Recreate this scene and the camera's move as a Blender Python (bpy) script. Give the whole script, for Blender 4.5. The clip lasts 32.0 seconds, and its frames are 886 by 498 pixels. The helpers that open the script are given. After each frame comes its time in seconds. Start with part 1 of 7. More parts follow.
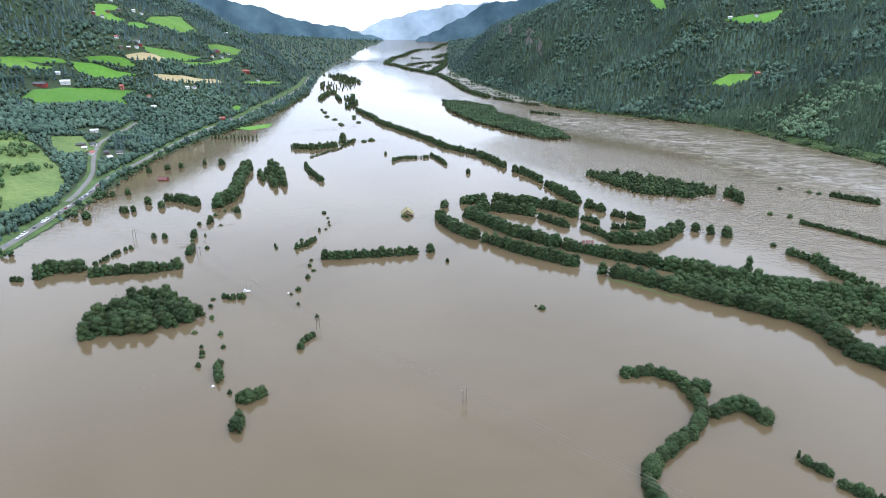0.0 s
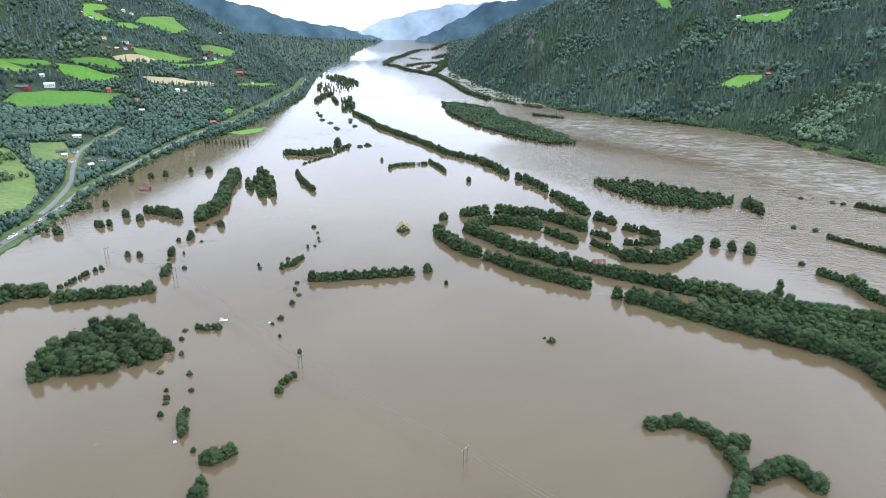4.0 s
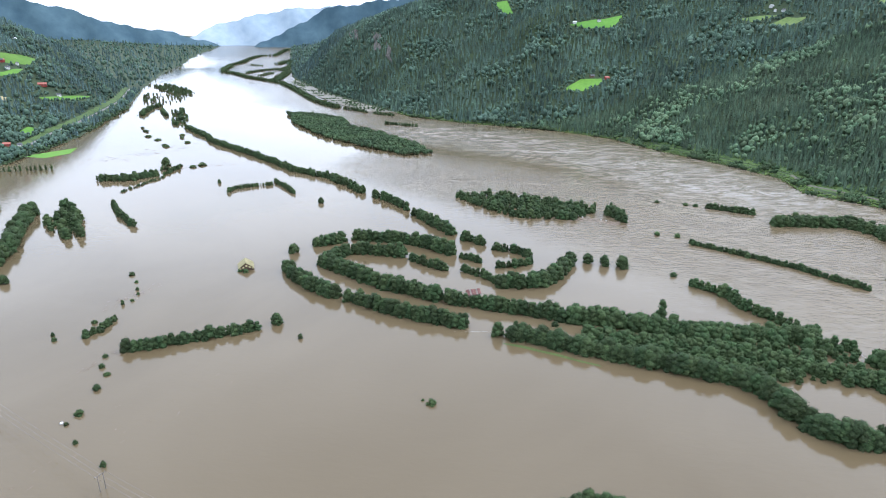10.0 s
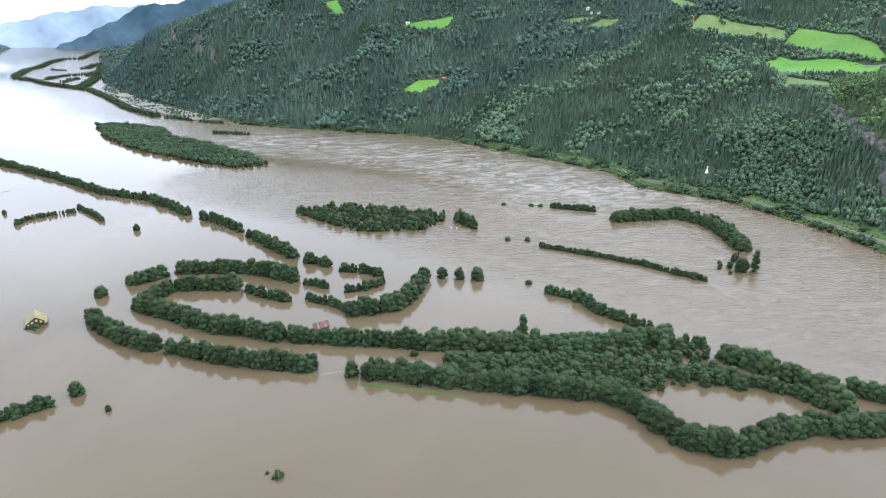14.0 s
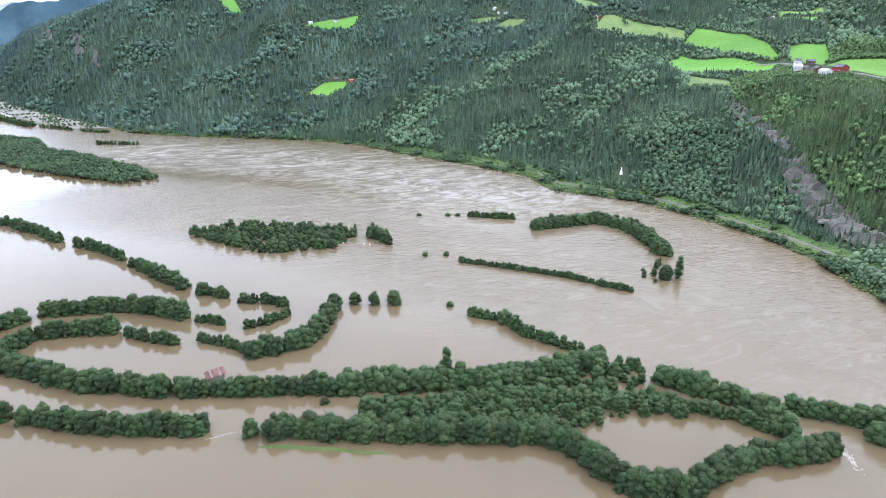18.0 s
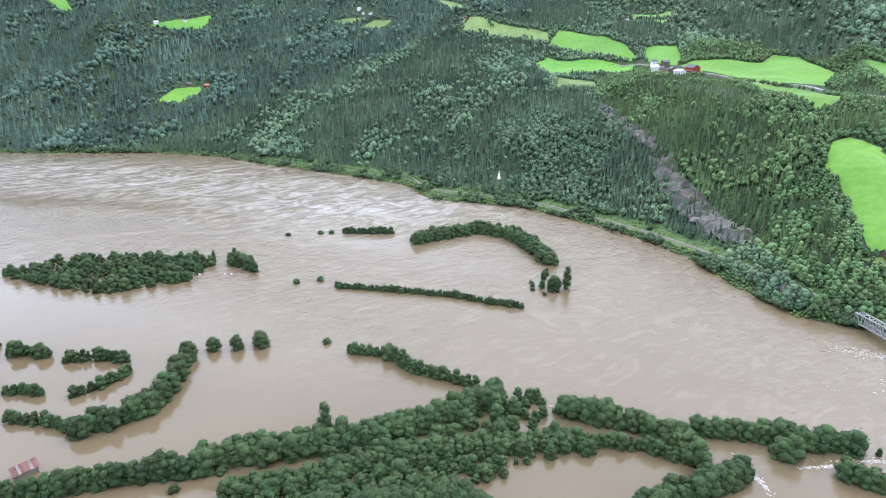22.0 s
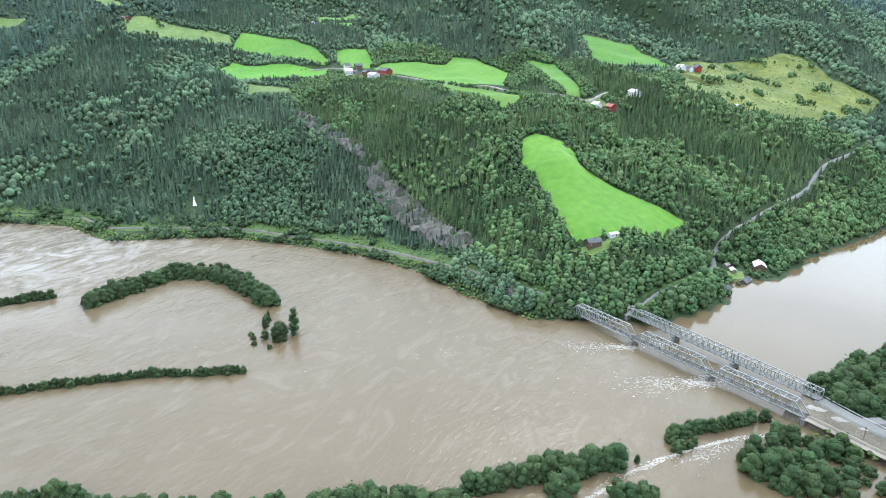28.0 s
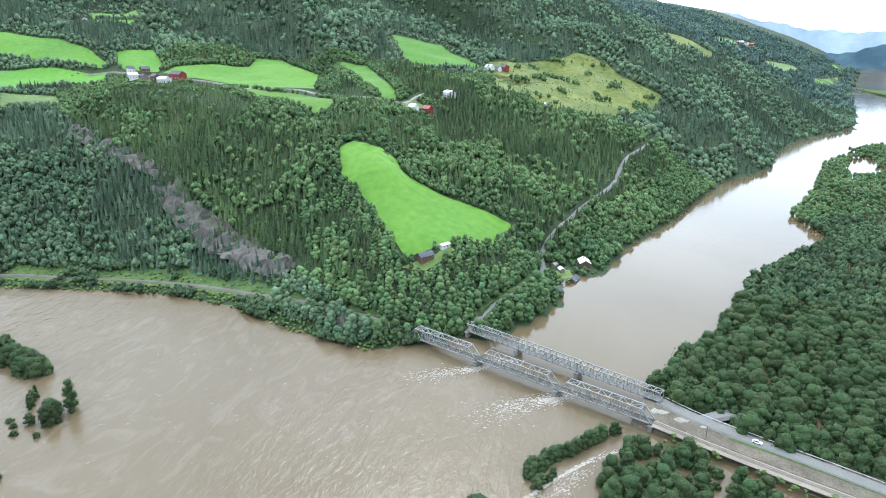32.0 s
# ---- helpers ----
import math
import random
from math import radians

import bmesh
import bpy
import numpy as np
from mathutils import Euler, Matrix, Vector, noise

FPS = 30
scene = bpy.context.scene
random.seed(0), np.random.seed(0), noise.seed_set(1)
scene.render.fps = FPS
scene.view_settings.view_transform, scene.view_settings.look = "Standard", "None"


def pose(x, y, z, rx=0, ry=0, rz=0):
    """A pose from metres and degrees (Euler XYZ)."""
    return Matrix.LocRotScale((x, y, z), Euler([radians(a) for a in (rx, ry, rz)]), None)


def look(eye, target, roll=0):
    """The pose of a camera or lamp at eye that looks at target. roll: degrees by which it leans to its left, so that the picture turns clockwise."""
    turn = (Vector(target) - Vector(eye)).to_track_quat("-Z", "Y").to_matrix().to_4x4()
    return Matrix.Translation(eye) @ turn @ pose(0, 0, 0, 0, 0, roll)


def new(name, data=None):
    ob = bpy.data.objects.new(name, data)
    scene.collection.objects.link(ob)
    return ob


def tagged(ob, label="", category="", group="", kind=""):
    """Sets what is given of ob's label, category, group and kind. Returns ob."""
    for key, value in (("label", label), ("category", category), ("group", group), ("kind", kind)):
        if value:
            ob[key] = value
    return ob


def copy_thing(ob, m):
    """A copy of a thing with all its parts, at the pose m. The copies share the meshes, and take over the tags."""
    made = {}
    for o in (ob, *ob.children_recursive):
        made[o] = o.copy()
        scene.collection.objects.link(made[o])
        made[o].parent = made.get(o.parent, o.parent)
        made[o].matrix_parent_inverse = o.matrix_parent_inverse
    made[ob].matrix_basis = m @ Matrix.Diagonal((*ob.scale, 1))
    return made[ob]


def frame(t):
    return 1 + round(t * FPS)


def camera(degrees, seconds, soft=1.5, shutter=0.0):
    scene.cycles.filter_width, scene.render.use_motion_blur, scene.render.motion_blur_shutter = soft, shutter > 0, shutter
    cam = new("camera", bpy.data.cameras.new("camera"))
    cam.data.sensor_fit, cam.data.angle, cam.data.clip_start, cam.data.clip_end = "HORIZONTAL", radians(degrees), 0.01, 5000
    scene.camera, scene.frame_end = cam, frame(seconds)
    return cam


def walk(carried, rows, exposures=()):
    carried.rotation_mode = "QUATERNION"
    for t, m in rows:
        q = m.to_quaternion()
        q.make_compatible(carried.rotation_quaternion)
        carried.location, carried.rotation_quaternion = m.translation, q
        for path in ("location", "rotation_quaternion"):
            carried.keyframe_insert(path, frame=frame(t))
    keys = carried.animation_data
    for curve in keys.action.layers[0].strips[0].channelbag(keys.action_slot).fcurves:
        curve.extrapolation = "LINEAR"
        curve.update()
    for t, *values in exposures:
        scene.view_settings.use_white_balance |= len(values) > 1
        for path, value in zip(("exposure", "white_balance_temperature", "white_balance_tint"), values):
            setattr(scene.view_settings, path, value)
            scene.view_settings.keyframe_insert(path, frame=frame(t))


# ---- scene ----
# ---------------------------------------------------------------- camera and its flight
cam = camera(71.34, 32.0, soft=1.0)
PATH = [
    (0, (50.342, 0.66, 189.633), (49.787, 2.457, 188.951), -0.0),
    (1, (46.926, 12.478, 189.575), (46.37, 14.274, 188.893), -0.0),
    (2, (43.675, 24.861, 189.627), (43.119, 26.657, 188.944), -0.1),
    (3, (40.382, 36.459, 189.63), (39.826, 38.255, 188.946), -0.1),
    (3.5, (38.956, 42.207, 189.446), (38.4, 44.003, 188.763), -0.1),
    (5.5, (33.02, 65.368, 189.447), (32.462, 67.164, 188.766), -0.1),
    (6, (31.645, 71.24, 189.726), (31.09, 73.036, 189.044), -0.1),
    (7, (28.767, 83.163, 190.155), (28.234, 84.966, 189.472), 0.0),
    (8, (26.482, 95.008, 190.075), (26.078, 96.846, 189.396), 0.1),
    (9, (24.304, 108.302, 189.083), (24.06, 110.169, 188.411), 0.0),
    (10, (23.942, 118.971, 188.647), (23.823, 120.853, 187.979), 0.1),
    (11, (24.025, 130.959, 188.33), (24.03, 132.845, 187.663), 0.0),
    (12, (25.875, 142.084, 189.092), (26.013, 143.965, 188.425), 0.1),
    (13, (27.655, 153.175, 189.123), (27.917, 155.043, 188.458), 0.1),
    (14, (29.591, 164.317, 189.15), (29.946, 166.169, 188.485), 0.2),
    (14.5, (31.216, 170.081, 188.882), (31.604, 171.927, 188.217), 0.2),
    (16.5, (36.903, 192.28, 189.461), (37.427, 194.092, 188.794), 0.3),
    (17, (38.541, 198.057, 189.304), (39.097, 199.859, 188.638), 0.3),
    (18, (43.159, 208.051, 189.734), (43.77, 209.835, 189.069), 0.2),
    (19, (47.97, 219.384, 189.555), (48.651, 221.144, 188.893), 0.2),
    (20, (53.094, 230.379, 189.458), (53.86, 232.104, 188.797), 0.3),
    (21, (58.668, 241.135, 189.323), (59.531, 242.815, 188.663), 0.3),
    (22, (64.831, 252.336, 189.048), (65.792, 253.962, 188.389), 0.4),
    (23, (72.35, 261.271, 189.082), (73.418, 262.83, 188.425), 0.4),
    (24, (79.86, 271.041, 188.368), (81.027, 272.528, 187.714), 0.5),
    (24.5, (83.189, 276.637, 187.977), (84.407, 278.084, 187.324), 0.5),
    (26.5, (99.84, 293.084, 187.891), (101.267, 294.329, 187.248), 0.4),
    (27, (104.72, 298.082, 187.512), (106.219, 299.24, 186.87), 0.5),
    (28, (114.527, 306.061, 187.541), (116.128, 307.074, 186.9), 0.6),
    (29, (124.638, 312.334, 187.857), (126.326, 313.195, 187.218), 0.7),
    (30, (135.057, 317.34, 188.446), (136.798, 318.089, 187.805), 0.7),
    (31, (145.961, 321.195, 188.218), (147.746, 321.834, 187.582), 0.7),
    (32, (157.716, 324.587, 188.19), (159.542, 325.099, 187.554), 0.7),
]
EXPOSURES = [(0, 0.29, 6500, 14), (9, 0.46, 6500, 14), (14, 0.50, 6500, 14), (17, 0.74, 6470, 16), (20, 0.87, 6450, 17), (24, 0.80, 6460, 14), (27, 0.78, 6500, 9), (32, 0.70, 6500, 8)]
walk(cam, [(t, look(eye, target, roll)) for t, eye, target, roll in PATH], EXPOSURES)

# ---------------------------------------------------------------- overcast daylight
SUN_ELEV, SUN_ROT = radians(52), radians(75)
world = bpy.data.worlds.new("overcast_sky")
scene.world = world
world.use_nodes = True
wt = world.node_tree
wt.nodes.clear()
w_out = wt.nodes.new("ShaderNodeOutputWorld")
w_bg = wt.nodes.new("ShaderNodeBackground")
w_sky = wt.nodes.new("ShaderNodeTexSky")
w_sky.sky_type, w_sky.sun_disc = "NISHITA", False
w_sky.sun_elevation, w_sky.sun_rotation = SUN_ELEV, SUN_ROT
w_map = wt.nodes.new("ShaderNodeTexCoord")
w_noise = wt.nodes.new("ShaderNodeTexNoise")
w_noise.inputs["Scale"].default_value, w_noise.inputs["Detail"].default_value = 2.6, 6.0
w_stretch = wt.nodes.new("ShaderNodeMapping")
w_stretch.inputs["Scale"].default_value = (1.0, 1.0, 3.5)
w_ramp = wt.nodes.new("ShaderNodeValToRGB")
w_ramp.color_ramp.elements[0].position, w_ramp.color_ramp.elements[1].position = 0.32, 0.68
w_ramp.color_ramp.elements[0].color, w_ramp.color_ramp.elements[1].color = (0.60, 0.727, 0.905, 1), (0.855, 0.985, 1.165, 1)
w_gain = wt.nodes.new("ShaderNodeVectorMath")
w_gain.operation = "SCALE"
w_sep = wt.nodes.new("ShaderNodeSeparateXYZ")
w_climb = wt.nodes.new("ShaderNodeMapRange")  # an overcast sky is brightest overhead
w_climb.inputs["To Min"].default_value, w_climb.inputs["To Max"].default_value = 12.6, 17.2
w_murk = wt.nodes.new("ShaderNodeMapRange")  # and dimmer in the murk just over the horizon
w_murk.inputs["From Max"].default_value = 0.10
w_murk.inputs["To Min"].default_value, w_murk.inputs["To Max"].default_value = 0.58, 1.0
wt.links.new(w_map.outputs["Generated"], w_sep.inputs["Vector"])
wt.links.new(w_sep.outputs["Z"], w_climb.inputs["Value"])
w_side = wt.nodes.new("ShaderNodeVectorMath")  # and brighter where the cloud is thin
w_side.operation = "DOT_PRODUCT"
w_side.inputs[1].default_value = (0.707, 0.707, 0.0)
wt.links.new(w_map.outputs["Generated"], w_side.inputs[0])
w_lean = wt.nodes.new("ShaderNodeMath")
w_lean.operation = "MULTIPLY_ADD"
w_lean.inputs[1].default_value, w_lean.inputs[2].default_value = 0.27, 1.0
wt.links.new(w_side.outputs["Value"], w_lean.inputs[0])
w_both = wt.nodes.new("ShaderNodeMath")
w_both.operation = "MULTIPLY"
wt.links.new(w_sep.outputs["Z"], w_murk.inputs["Value"])
w_low = wt.nodes.new("ShaderNodeMath")
w_low.operation = "MULTIPLY"
wt.links.new(w_lean.outputs[0], w_low.inputs[0])
wt.links.new(w_murk.outputs["Result"], w_low.inputs[1])
wt.links.new(w_low.outputs[0], w_both.inputs[0])
wt.links.new(w_climb.outputs["Result"], w_both.inputs[1])
wt.links.new(w_both.outputs[0], w_gain.inputs["Scale"])
w_mix = wt.nodes.new("ShaderNodeMix")
w_mix.data_type = "RGBA"
w_mix.inputs["Factor"].default_value = 0.9
wt.links.new(w_map.outputs["Generated"], w_stretch.inputs["Vector"])
wt.links.new(w_stretch.outputs["Vector"], w_noise.inputs["Vector"])
wt.links.new(w_noise.outputs["Fac"], w_ramp.inputs["Fac"])
wt.links.new(w_ramp.outputs["Color"], w_gain.inputs[0])
wt.links.new(w_sky.outputs["Color"], w_mix.inputs["A"])
wt.links.new(w_gain.outputs["Vector"], w_mix.inputs["B"])
wt.links.new(w_mix.outputs["Result"], w_bg.inputs["Color"])
w_bg.inputs["Strength"].default_value = 0.15
wt.links.new(w_bg.outputs["Background"], w_out.inputs["Surface"])

sun_data = bpy.data.lights.new("sun", "SUN")
sun_data.energy, sun_data.angle, sun_data.color = 0.9, radians(18), (1.0, 0.98, 0.94)
sun = new("sun", sun_data)
sun_way = Vector((math.sin(SUN_ROT) * math.cos(SUN_ELEV), math.cos(SUN_ROT) * math.cos(SUN_ELEV), math.sin(SUN_ELEV)))
sun.matrix_world = look(sun_way * 900, (0, 0, 0))


# ---------------------------------------------------------------- materials
def material(name, dark, light, rough=0.8, big=0.02, fine=0.5, bump=0.3, bump_size=1.0, vary=0.0, island=0.0, metal=0.0, spec=0.4, stretch=(1, 1, 1), mid=0.5, tone=0.0):
    """A surface whose colour wanders between dark and light at two scales (noise cycles per metre)."""
    m = bpy.data.materials.new(name)
    m.use_nodes = True
    nt = m.node_tree
    n, li = nt.nodes, nt.links
    bsdf = n["Principled BSDF"]
    geo = n.new("ShaderNodeNewGeometry")
    mp = n.new("ShaderNodeMapping")
    mp.inputs["Scale"].default_value = stretch
    li.new(geo.outputs["Position"], mp.inputs["Vector"])
    a, b = n.new("ShaderNodeTexNoise"), n.new("ShaderNodeTexNoise")
    for node, s, d in ((a, big, 5.0), (b, fine, 6.0)):
        node.inputs["Scale"].default_value, node.inputs["Detail"].default_value = s, d
        li.new(mp.outputs["Vector"], node.inputs["Vector"])
    add = n.new("ShaderNodeMath")
    add.operation = "MULTIPLY_ADD"
    add.inputs[1].default_value = mid
    half = n.new("ShaderNodeMath")
    half.operation = "MULTIPLY"
    half.inputs[1].default_value = 1.0 - mid
    li.new(b.outputs["Fac"], half.inputs[0])
    li.new(a.outputs["Fac"], add.inputs[0])
    li.new(half.outputs[0], add.inputs[2])
    ramp = n.new("ShaderNodeValToRGB")
    ramp.color_ramp.elements[0].position, ramp.color_ramp.elements[1].position = 0.36, 0.64
    ramp.color_ramp.elements[0].color, ramp.color_ramp.elements[1].color = (*dark, 1), (*light, 1)
    li.new(add.outputs[0], ramp.inputs["Fac"])
    colour = ramp.outputs["Color"]
    for amount, source in ((vary, "object"), (tone, "tone"), (island, "island")):
        if amount:
            if source == "object":
                r = n.new("ShaderNodeObjectInfo").outputs["Random"]
            elif source == "tone":
                own = n.new("ShaderNodeAttribute")
                own.attribute_name = "tone"
                r = own.outputs["Fac"]
            else:
                r = geo.outputs["Random Per Island"]
            hsv = n.new("ShaderNodeHueSaturation")
            rng = n.new("ShaderNodeMapRange")
            rng.inputs["To Min"].default_value, rng.inputs["To Max"].default_value = 1 - amount, 1 + amount
            li.new(r, rng.inputs["Value"])
            li.new(rng.outputs["Result"], hsv.inputs["Value"])
            hue = n.new("ShaderNodeMapRange")
            hue.inputs["To Min"].default_value, hue.inputs["To Max"].default_value = 0.5 - 0.075 * amount, 0.5 + 0.04 * amount
            mul = n.new("ShaderNodeMath")
            mul.operation = "FRACT"
            big_r = n.new("ShaderNodeMath")
            big_r.operation = "MULTIPLY"
            big_r.inputs[1].default_value = 17.3
            li.new(r, big_r.inputs[0])
            li.new(big_r.outputs[0], mul.inputs[0])
            li.new(mul.outputs[0], hue.inputs["Value"])
            li.new(hue.outputs["Result"], hsv.inputs["Hue"])
            li.new(colour, hsv.inputs["Color"])
            colour = hsv.outputs["Color"]
    li.new(colour, bsdf.inputs["Base Color"])
    bsdf.inputs["Roughness"].default_value = rough
    bsdf.inputs["Metallic"].default_value = metal
    bsdf.inputs["Specular IOR Level"].default_value = spec
    if bump:
        bp = n.new("ShaderNodeBump")
        bp.inputs["Strength"].default_value, bp.inputs["Distance"].default_value = bump, bump_size
        li.new(b.outputs["Fac"], bp.inputs["Height"])
        li.new(bp.outputs["Normal"], bsdf.inputs["Normal"])
    return m


M_GROUND = material("forest_floor", (0.014, 0.026, 0.01), (0.034, 0.058, 0.02), 0.95, 0.012, 0.25, 0.6, 1.0)
M_GRASS = material("field_grass", (0.052, 0.15, 0.013), (0.088, 0.206, 0.021), 0.9, 0.012, 0.15, 0.2, 0.3, vary=0.16)
M_ROUGH_GRASS = material("rough_grass", (0.062, 0.112, 0.028), (0.130, 0.185, 0.052), 0.95, 0.03, 0.2, 0.4, 0.6, vary=0.1)
M_VERGE = material("bank_growth", (0.030, 0.062, 0.017), (0.078, 0.126, 0.034), 0.95, 0.05, 0.35, 0.8, 0.9)
M_CLEARED = material("cleared_slope", (0.058, 0.086, 0.017), (0.150, 0.168, 0.036), 0.95, 0.018, 0.12, 0.6, 1.2)
M_CROP = material("ripe_crop", (0.27, 0.21, 0.105), (0.38, 0.315, 0.17), 0.9, 0.02, 0.3, 0.2, 0.3)
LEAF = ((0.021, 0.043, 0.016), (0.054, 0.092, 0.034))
# inner lumps darker than the sprays: the crown's inner shade put into colour
CORE_SHADE = ((0.018, 0.036, 0.014), (0.046, 0.079, 0.029))
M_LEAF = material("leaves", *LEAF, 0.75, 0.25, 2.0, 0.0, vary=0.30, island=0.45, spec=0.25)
M_LEAF_CORE = material("shaded_inner_leaves", *CORE_SHADE, 0.85, 0.4, 1.6, 1.0, 0.9, vary=0.30, island=0.16, mid=0.35, spec=0.2)
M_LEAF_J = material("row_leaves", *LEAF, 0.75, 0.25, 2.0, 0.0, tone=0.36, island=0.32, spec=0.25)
M_CORE_J = material("shaded_row_inner_leaves", *CORE_SHADE, 0.85, 0.4, 1.6, 1.0, 0.9, tone=0.30, island=0.16, mid=0.35, spec=0.2)
M_SHRUB = material("shrub_leaves", (0.036, 0.072, 0.022), (0.082, 0.136, 0.042), 0.8, 0.25, 2.0, 0.0, vary=0.25, island=0.35, spec=0.25)
M_BANK = material("bank_shrubs", (0.046, 0.090, 0.026), (0.105, 0.168, 0.048), 0.85, 0.06, 0.7, 0.3, 0.4, tone=0.3, island=0.2, spec=0.2)
M_SPRUCE = material("spruce_needles", (0.03, 0.058, 0.026), (0.086, 0.134, 0.054), 0.85, 0.008, 0.6, 0.3, 0.4, tone=0.42, island=0.12, spec=0.2)
M_WOODS = material("far_leaves", (0.042, 0.088, 0.036), (0.116, 0.19, 0.074), 0.85, 0.010, 0.7, 0.4, 0.5, tone=0.3, island=0.15, spec=0.2)
# bluer towards the far slopes: valley haze put into leaf and needle colours
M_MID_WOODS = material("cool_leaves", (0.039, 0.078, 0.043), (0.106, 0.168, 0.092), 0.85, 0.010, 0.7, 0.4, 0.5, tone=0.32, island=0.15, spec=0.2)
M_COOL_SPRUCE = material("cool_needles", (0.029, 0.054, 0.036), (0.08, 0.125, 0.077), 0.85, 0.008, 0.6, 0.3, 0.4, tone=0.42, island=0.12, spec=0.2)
M_HAZED_WOODS = material("hazed_leaves", (0.033, 0.066, 0.049), (0.082, 0.132, 0.096), 0.85, 0.012, 0.7, 0.4, 0.5, tone=0.3, island=0.15, spec=0.2)
M_HAZED_SPRUCE = material("hazed_needles", (0.032, 0.061, 0.059), (0.086, 0.135, 0.126), 0.85, 0.006, 0.6, 0.3, 0.4, tone=0.45, island=0.12, spec=0.2)
M_HALF_HAZED_SPRUCE = material("half_hazed_needles", (0.030, 0.057, 0.046), (0.082, 0.129, 0.097), 0.85, 0.006, 0.6, 0.3, 0.4, tone=0.45, island=0.12, spec=0.2)
M_BARK = material("bark", (0.06, 0.05, 0.04), (0.16, 0.14, 0.11), 0.9, 0.5, 4.0, 0.6, 0.05)
M_ROCK = material("cliff_rock", (0.04, 0.037, 0.032), (0.125, 0.114, 0.098), 0.9, 0.05, 0.25, 0.9, 1.2, stretch=(1, 1, 0.35))
M_STEEL = material("galvanised_steel", (0.165, 0.17, 0.165), (0.285, 0.29, 0.28), 0.6, 0.1, 1.5, 0.0, metal=0.2, vary=0.06)
M_DECK = material("bridge_deck", (0.05, 0.05, 0.048), (0.11, 0.11, 0.105), 0.85, 0.1, 2.0, 0.3, 0.05)
M_ASPHALT = material("asphalt", (0.115, 0.112, 0.104), (0.180, 0.174, 0.160), 0.85, 0.05, 1.5, 0.2, 0.02)
M_BALLAST = material("ballast", (0.165, 0.140, 0.108), (0.270, 0.235, 0.185), 0.95, 0.08, 3.0, 0.8, 0.1)
M_OLD_BALLAST = material("old_ballast", (0.075, 0.072, 0.055), (0.150, 0.140, 0.110), 0.95, 0.08, 3.0, 0.8, 0.1)
M_MUD = material("wet_mud", (0.075, 0.074, 0.046), (0.150, 0.128, 0.092), 0.5, 0.01, 0.2, 0.3, 0.1)
M_DIRT = material("bare_dirt", (0.07, 0.058, 0.042), (0.15, 0.126, 0.094), 0.95, 0.12, 0.9, 0.3, 0.06)
M_ISLE = material("island_leaves", (0.026, 0.052, 0.026), (0.062, 0.104, 0.046), 0.85, 0.02, 0.8, 0.3, 0.4, tone=0.3, island=0.15, spec=0.2)
M_GRAVEL = material("pale_gravel", (0.165, 0.150, 0.128), (0.285, 0.262, 0.228), 0.95, 0.08, 2.0, 0.5, 0.1)
M_RAIL = material("rail_steel", (0.05, 0.042, 0.036), (0.12, 0.10, 0.085), 0.5, 0.2, 2.0, 0.0, metal=0.6)
M_CONCRETE = material("weathered_concrete", (0.13, 0.125, 0.115), (0.25, 0.24, 0.22), 0.9, 0.15, 2.0, 0.4, 0.05)
M_WOOD_GREY = material("weathered_wood", (0.12, 0.10, 0.085), (0.26, 0.23, 0.20), 0.9, 0.4, 3.0, 0.4, 0.03)
M_RED_WALL = material("red_boards", (0.16, 0.022, 0.018), (0.26, 0.04, 0.032), 0.8, 0.2, 3.0, 0.3, 0.02, stretch=(1, 1, 0.2))
M_WHITE_WALL = material("white_boards", (0.46, 0.46, 0.45), (0.62, 0.62, 0.61), 0.7, 0.2, 3.0, 0.3, 0.02, stretch=(1, 1, 0.2))
M_BROWN_WALL = material("brown_boards", (0.07, 0.045, 0.03), (0.14, 0.09, 0.06), 0.8, 0.2, 3.0, 0.3, 0.02, stretch=(1, 1, 0.2))
M_ROOF_DARK = material("dark_roof", (0.045, 0.048, 0.055), (0.10, 0.105, 0.115), 0.75, 0.2, 2.0, 0.3, 0.05)
M_ROOF_RED = material("red_roof", (0.24, 0.07, 0.05), (0.38, 0.13, 0.10), 0.75, 0.2, 2.0, 0.3, 0.05)
M_ROOF_PALE = material("pale_metal_roof", (0.46, 0.48, 0.5), (0.62, 0.63, 0.65), 0.45, 0.2, 2.0, 0.0)
M_RUST = material("rusty_sheet", (0.10, 0.042, 0.034), (0.20, 0.095, 0.08), 0.8, 0.3, 2.0, 0.3, 0.05, vary=0.2)
M_MOSS_ROOF = material("mossy_roof", (0.17, 0.15, 0.07), (0.3, 0.26, 0.14), 0.9, 0.2, 1.5, 0.4, 0.05)
M_GLASS = material("window_glass", (0.02, 0.025, 0.03), (0.05, 0.055, 0.06), 0.08, 0.5, 2.0, 0.0, spec=0.8)
M_FOAM = material("white_water", (0.22, 0.195, 0.16), (0.42, 0.39, 0.35), 0.6, 0.1, 0.8, 0.9, 0.3)
M_FALL = material("falling_water", (0.30, 0.31, 0.31), (0.56, 0.57, 0.57), 0.6, 0.3, 1.2, 0.6, 0.3, stretch=(1, 1, 0.25))
M_DEBRIS = material("driftwood", (0.09, 0.065, 0.045), (0.24, 0.19, 0.14), 0.95, 0.3, 2.0, 0.5, 0.1, vary=0.3)
M_PLASTIC = material("white_bales", (0.5, 0.5, 0.5), (0.62, 0.62, 0.62), 0.4, 0.5, 2.0, 0.0)
M_RUBBER = material("rubber", (0.015, 0.015, 0.015), (0.03, 0.03, 0.03), 0.8, 1.0, 5.0, 0.0)
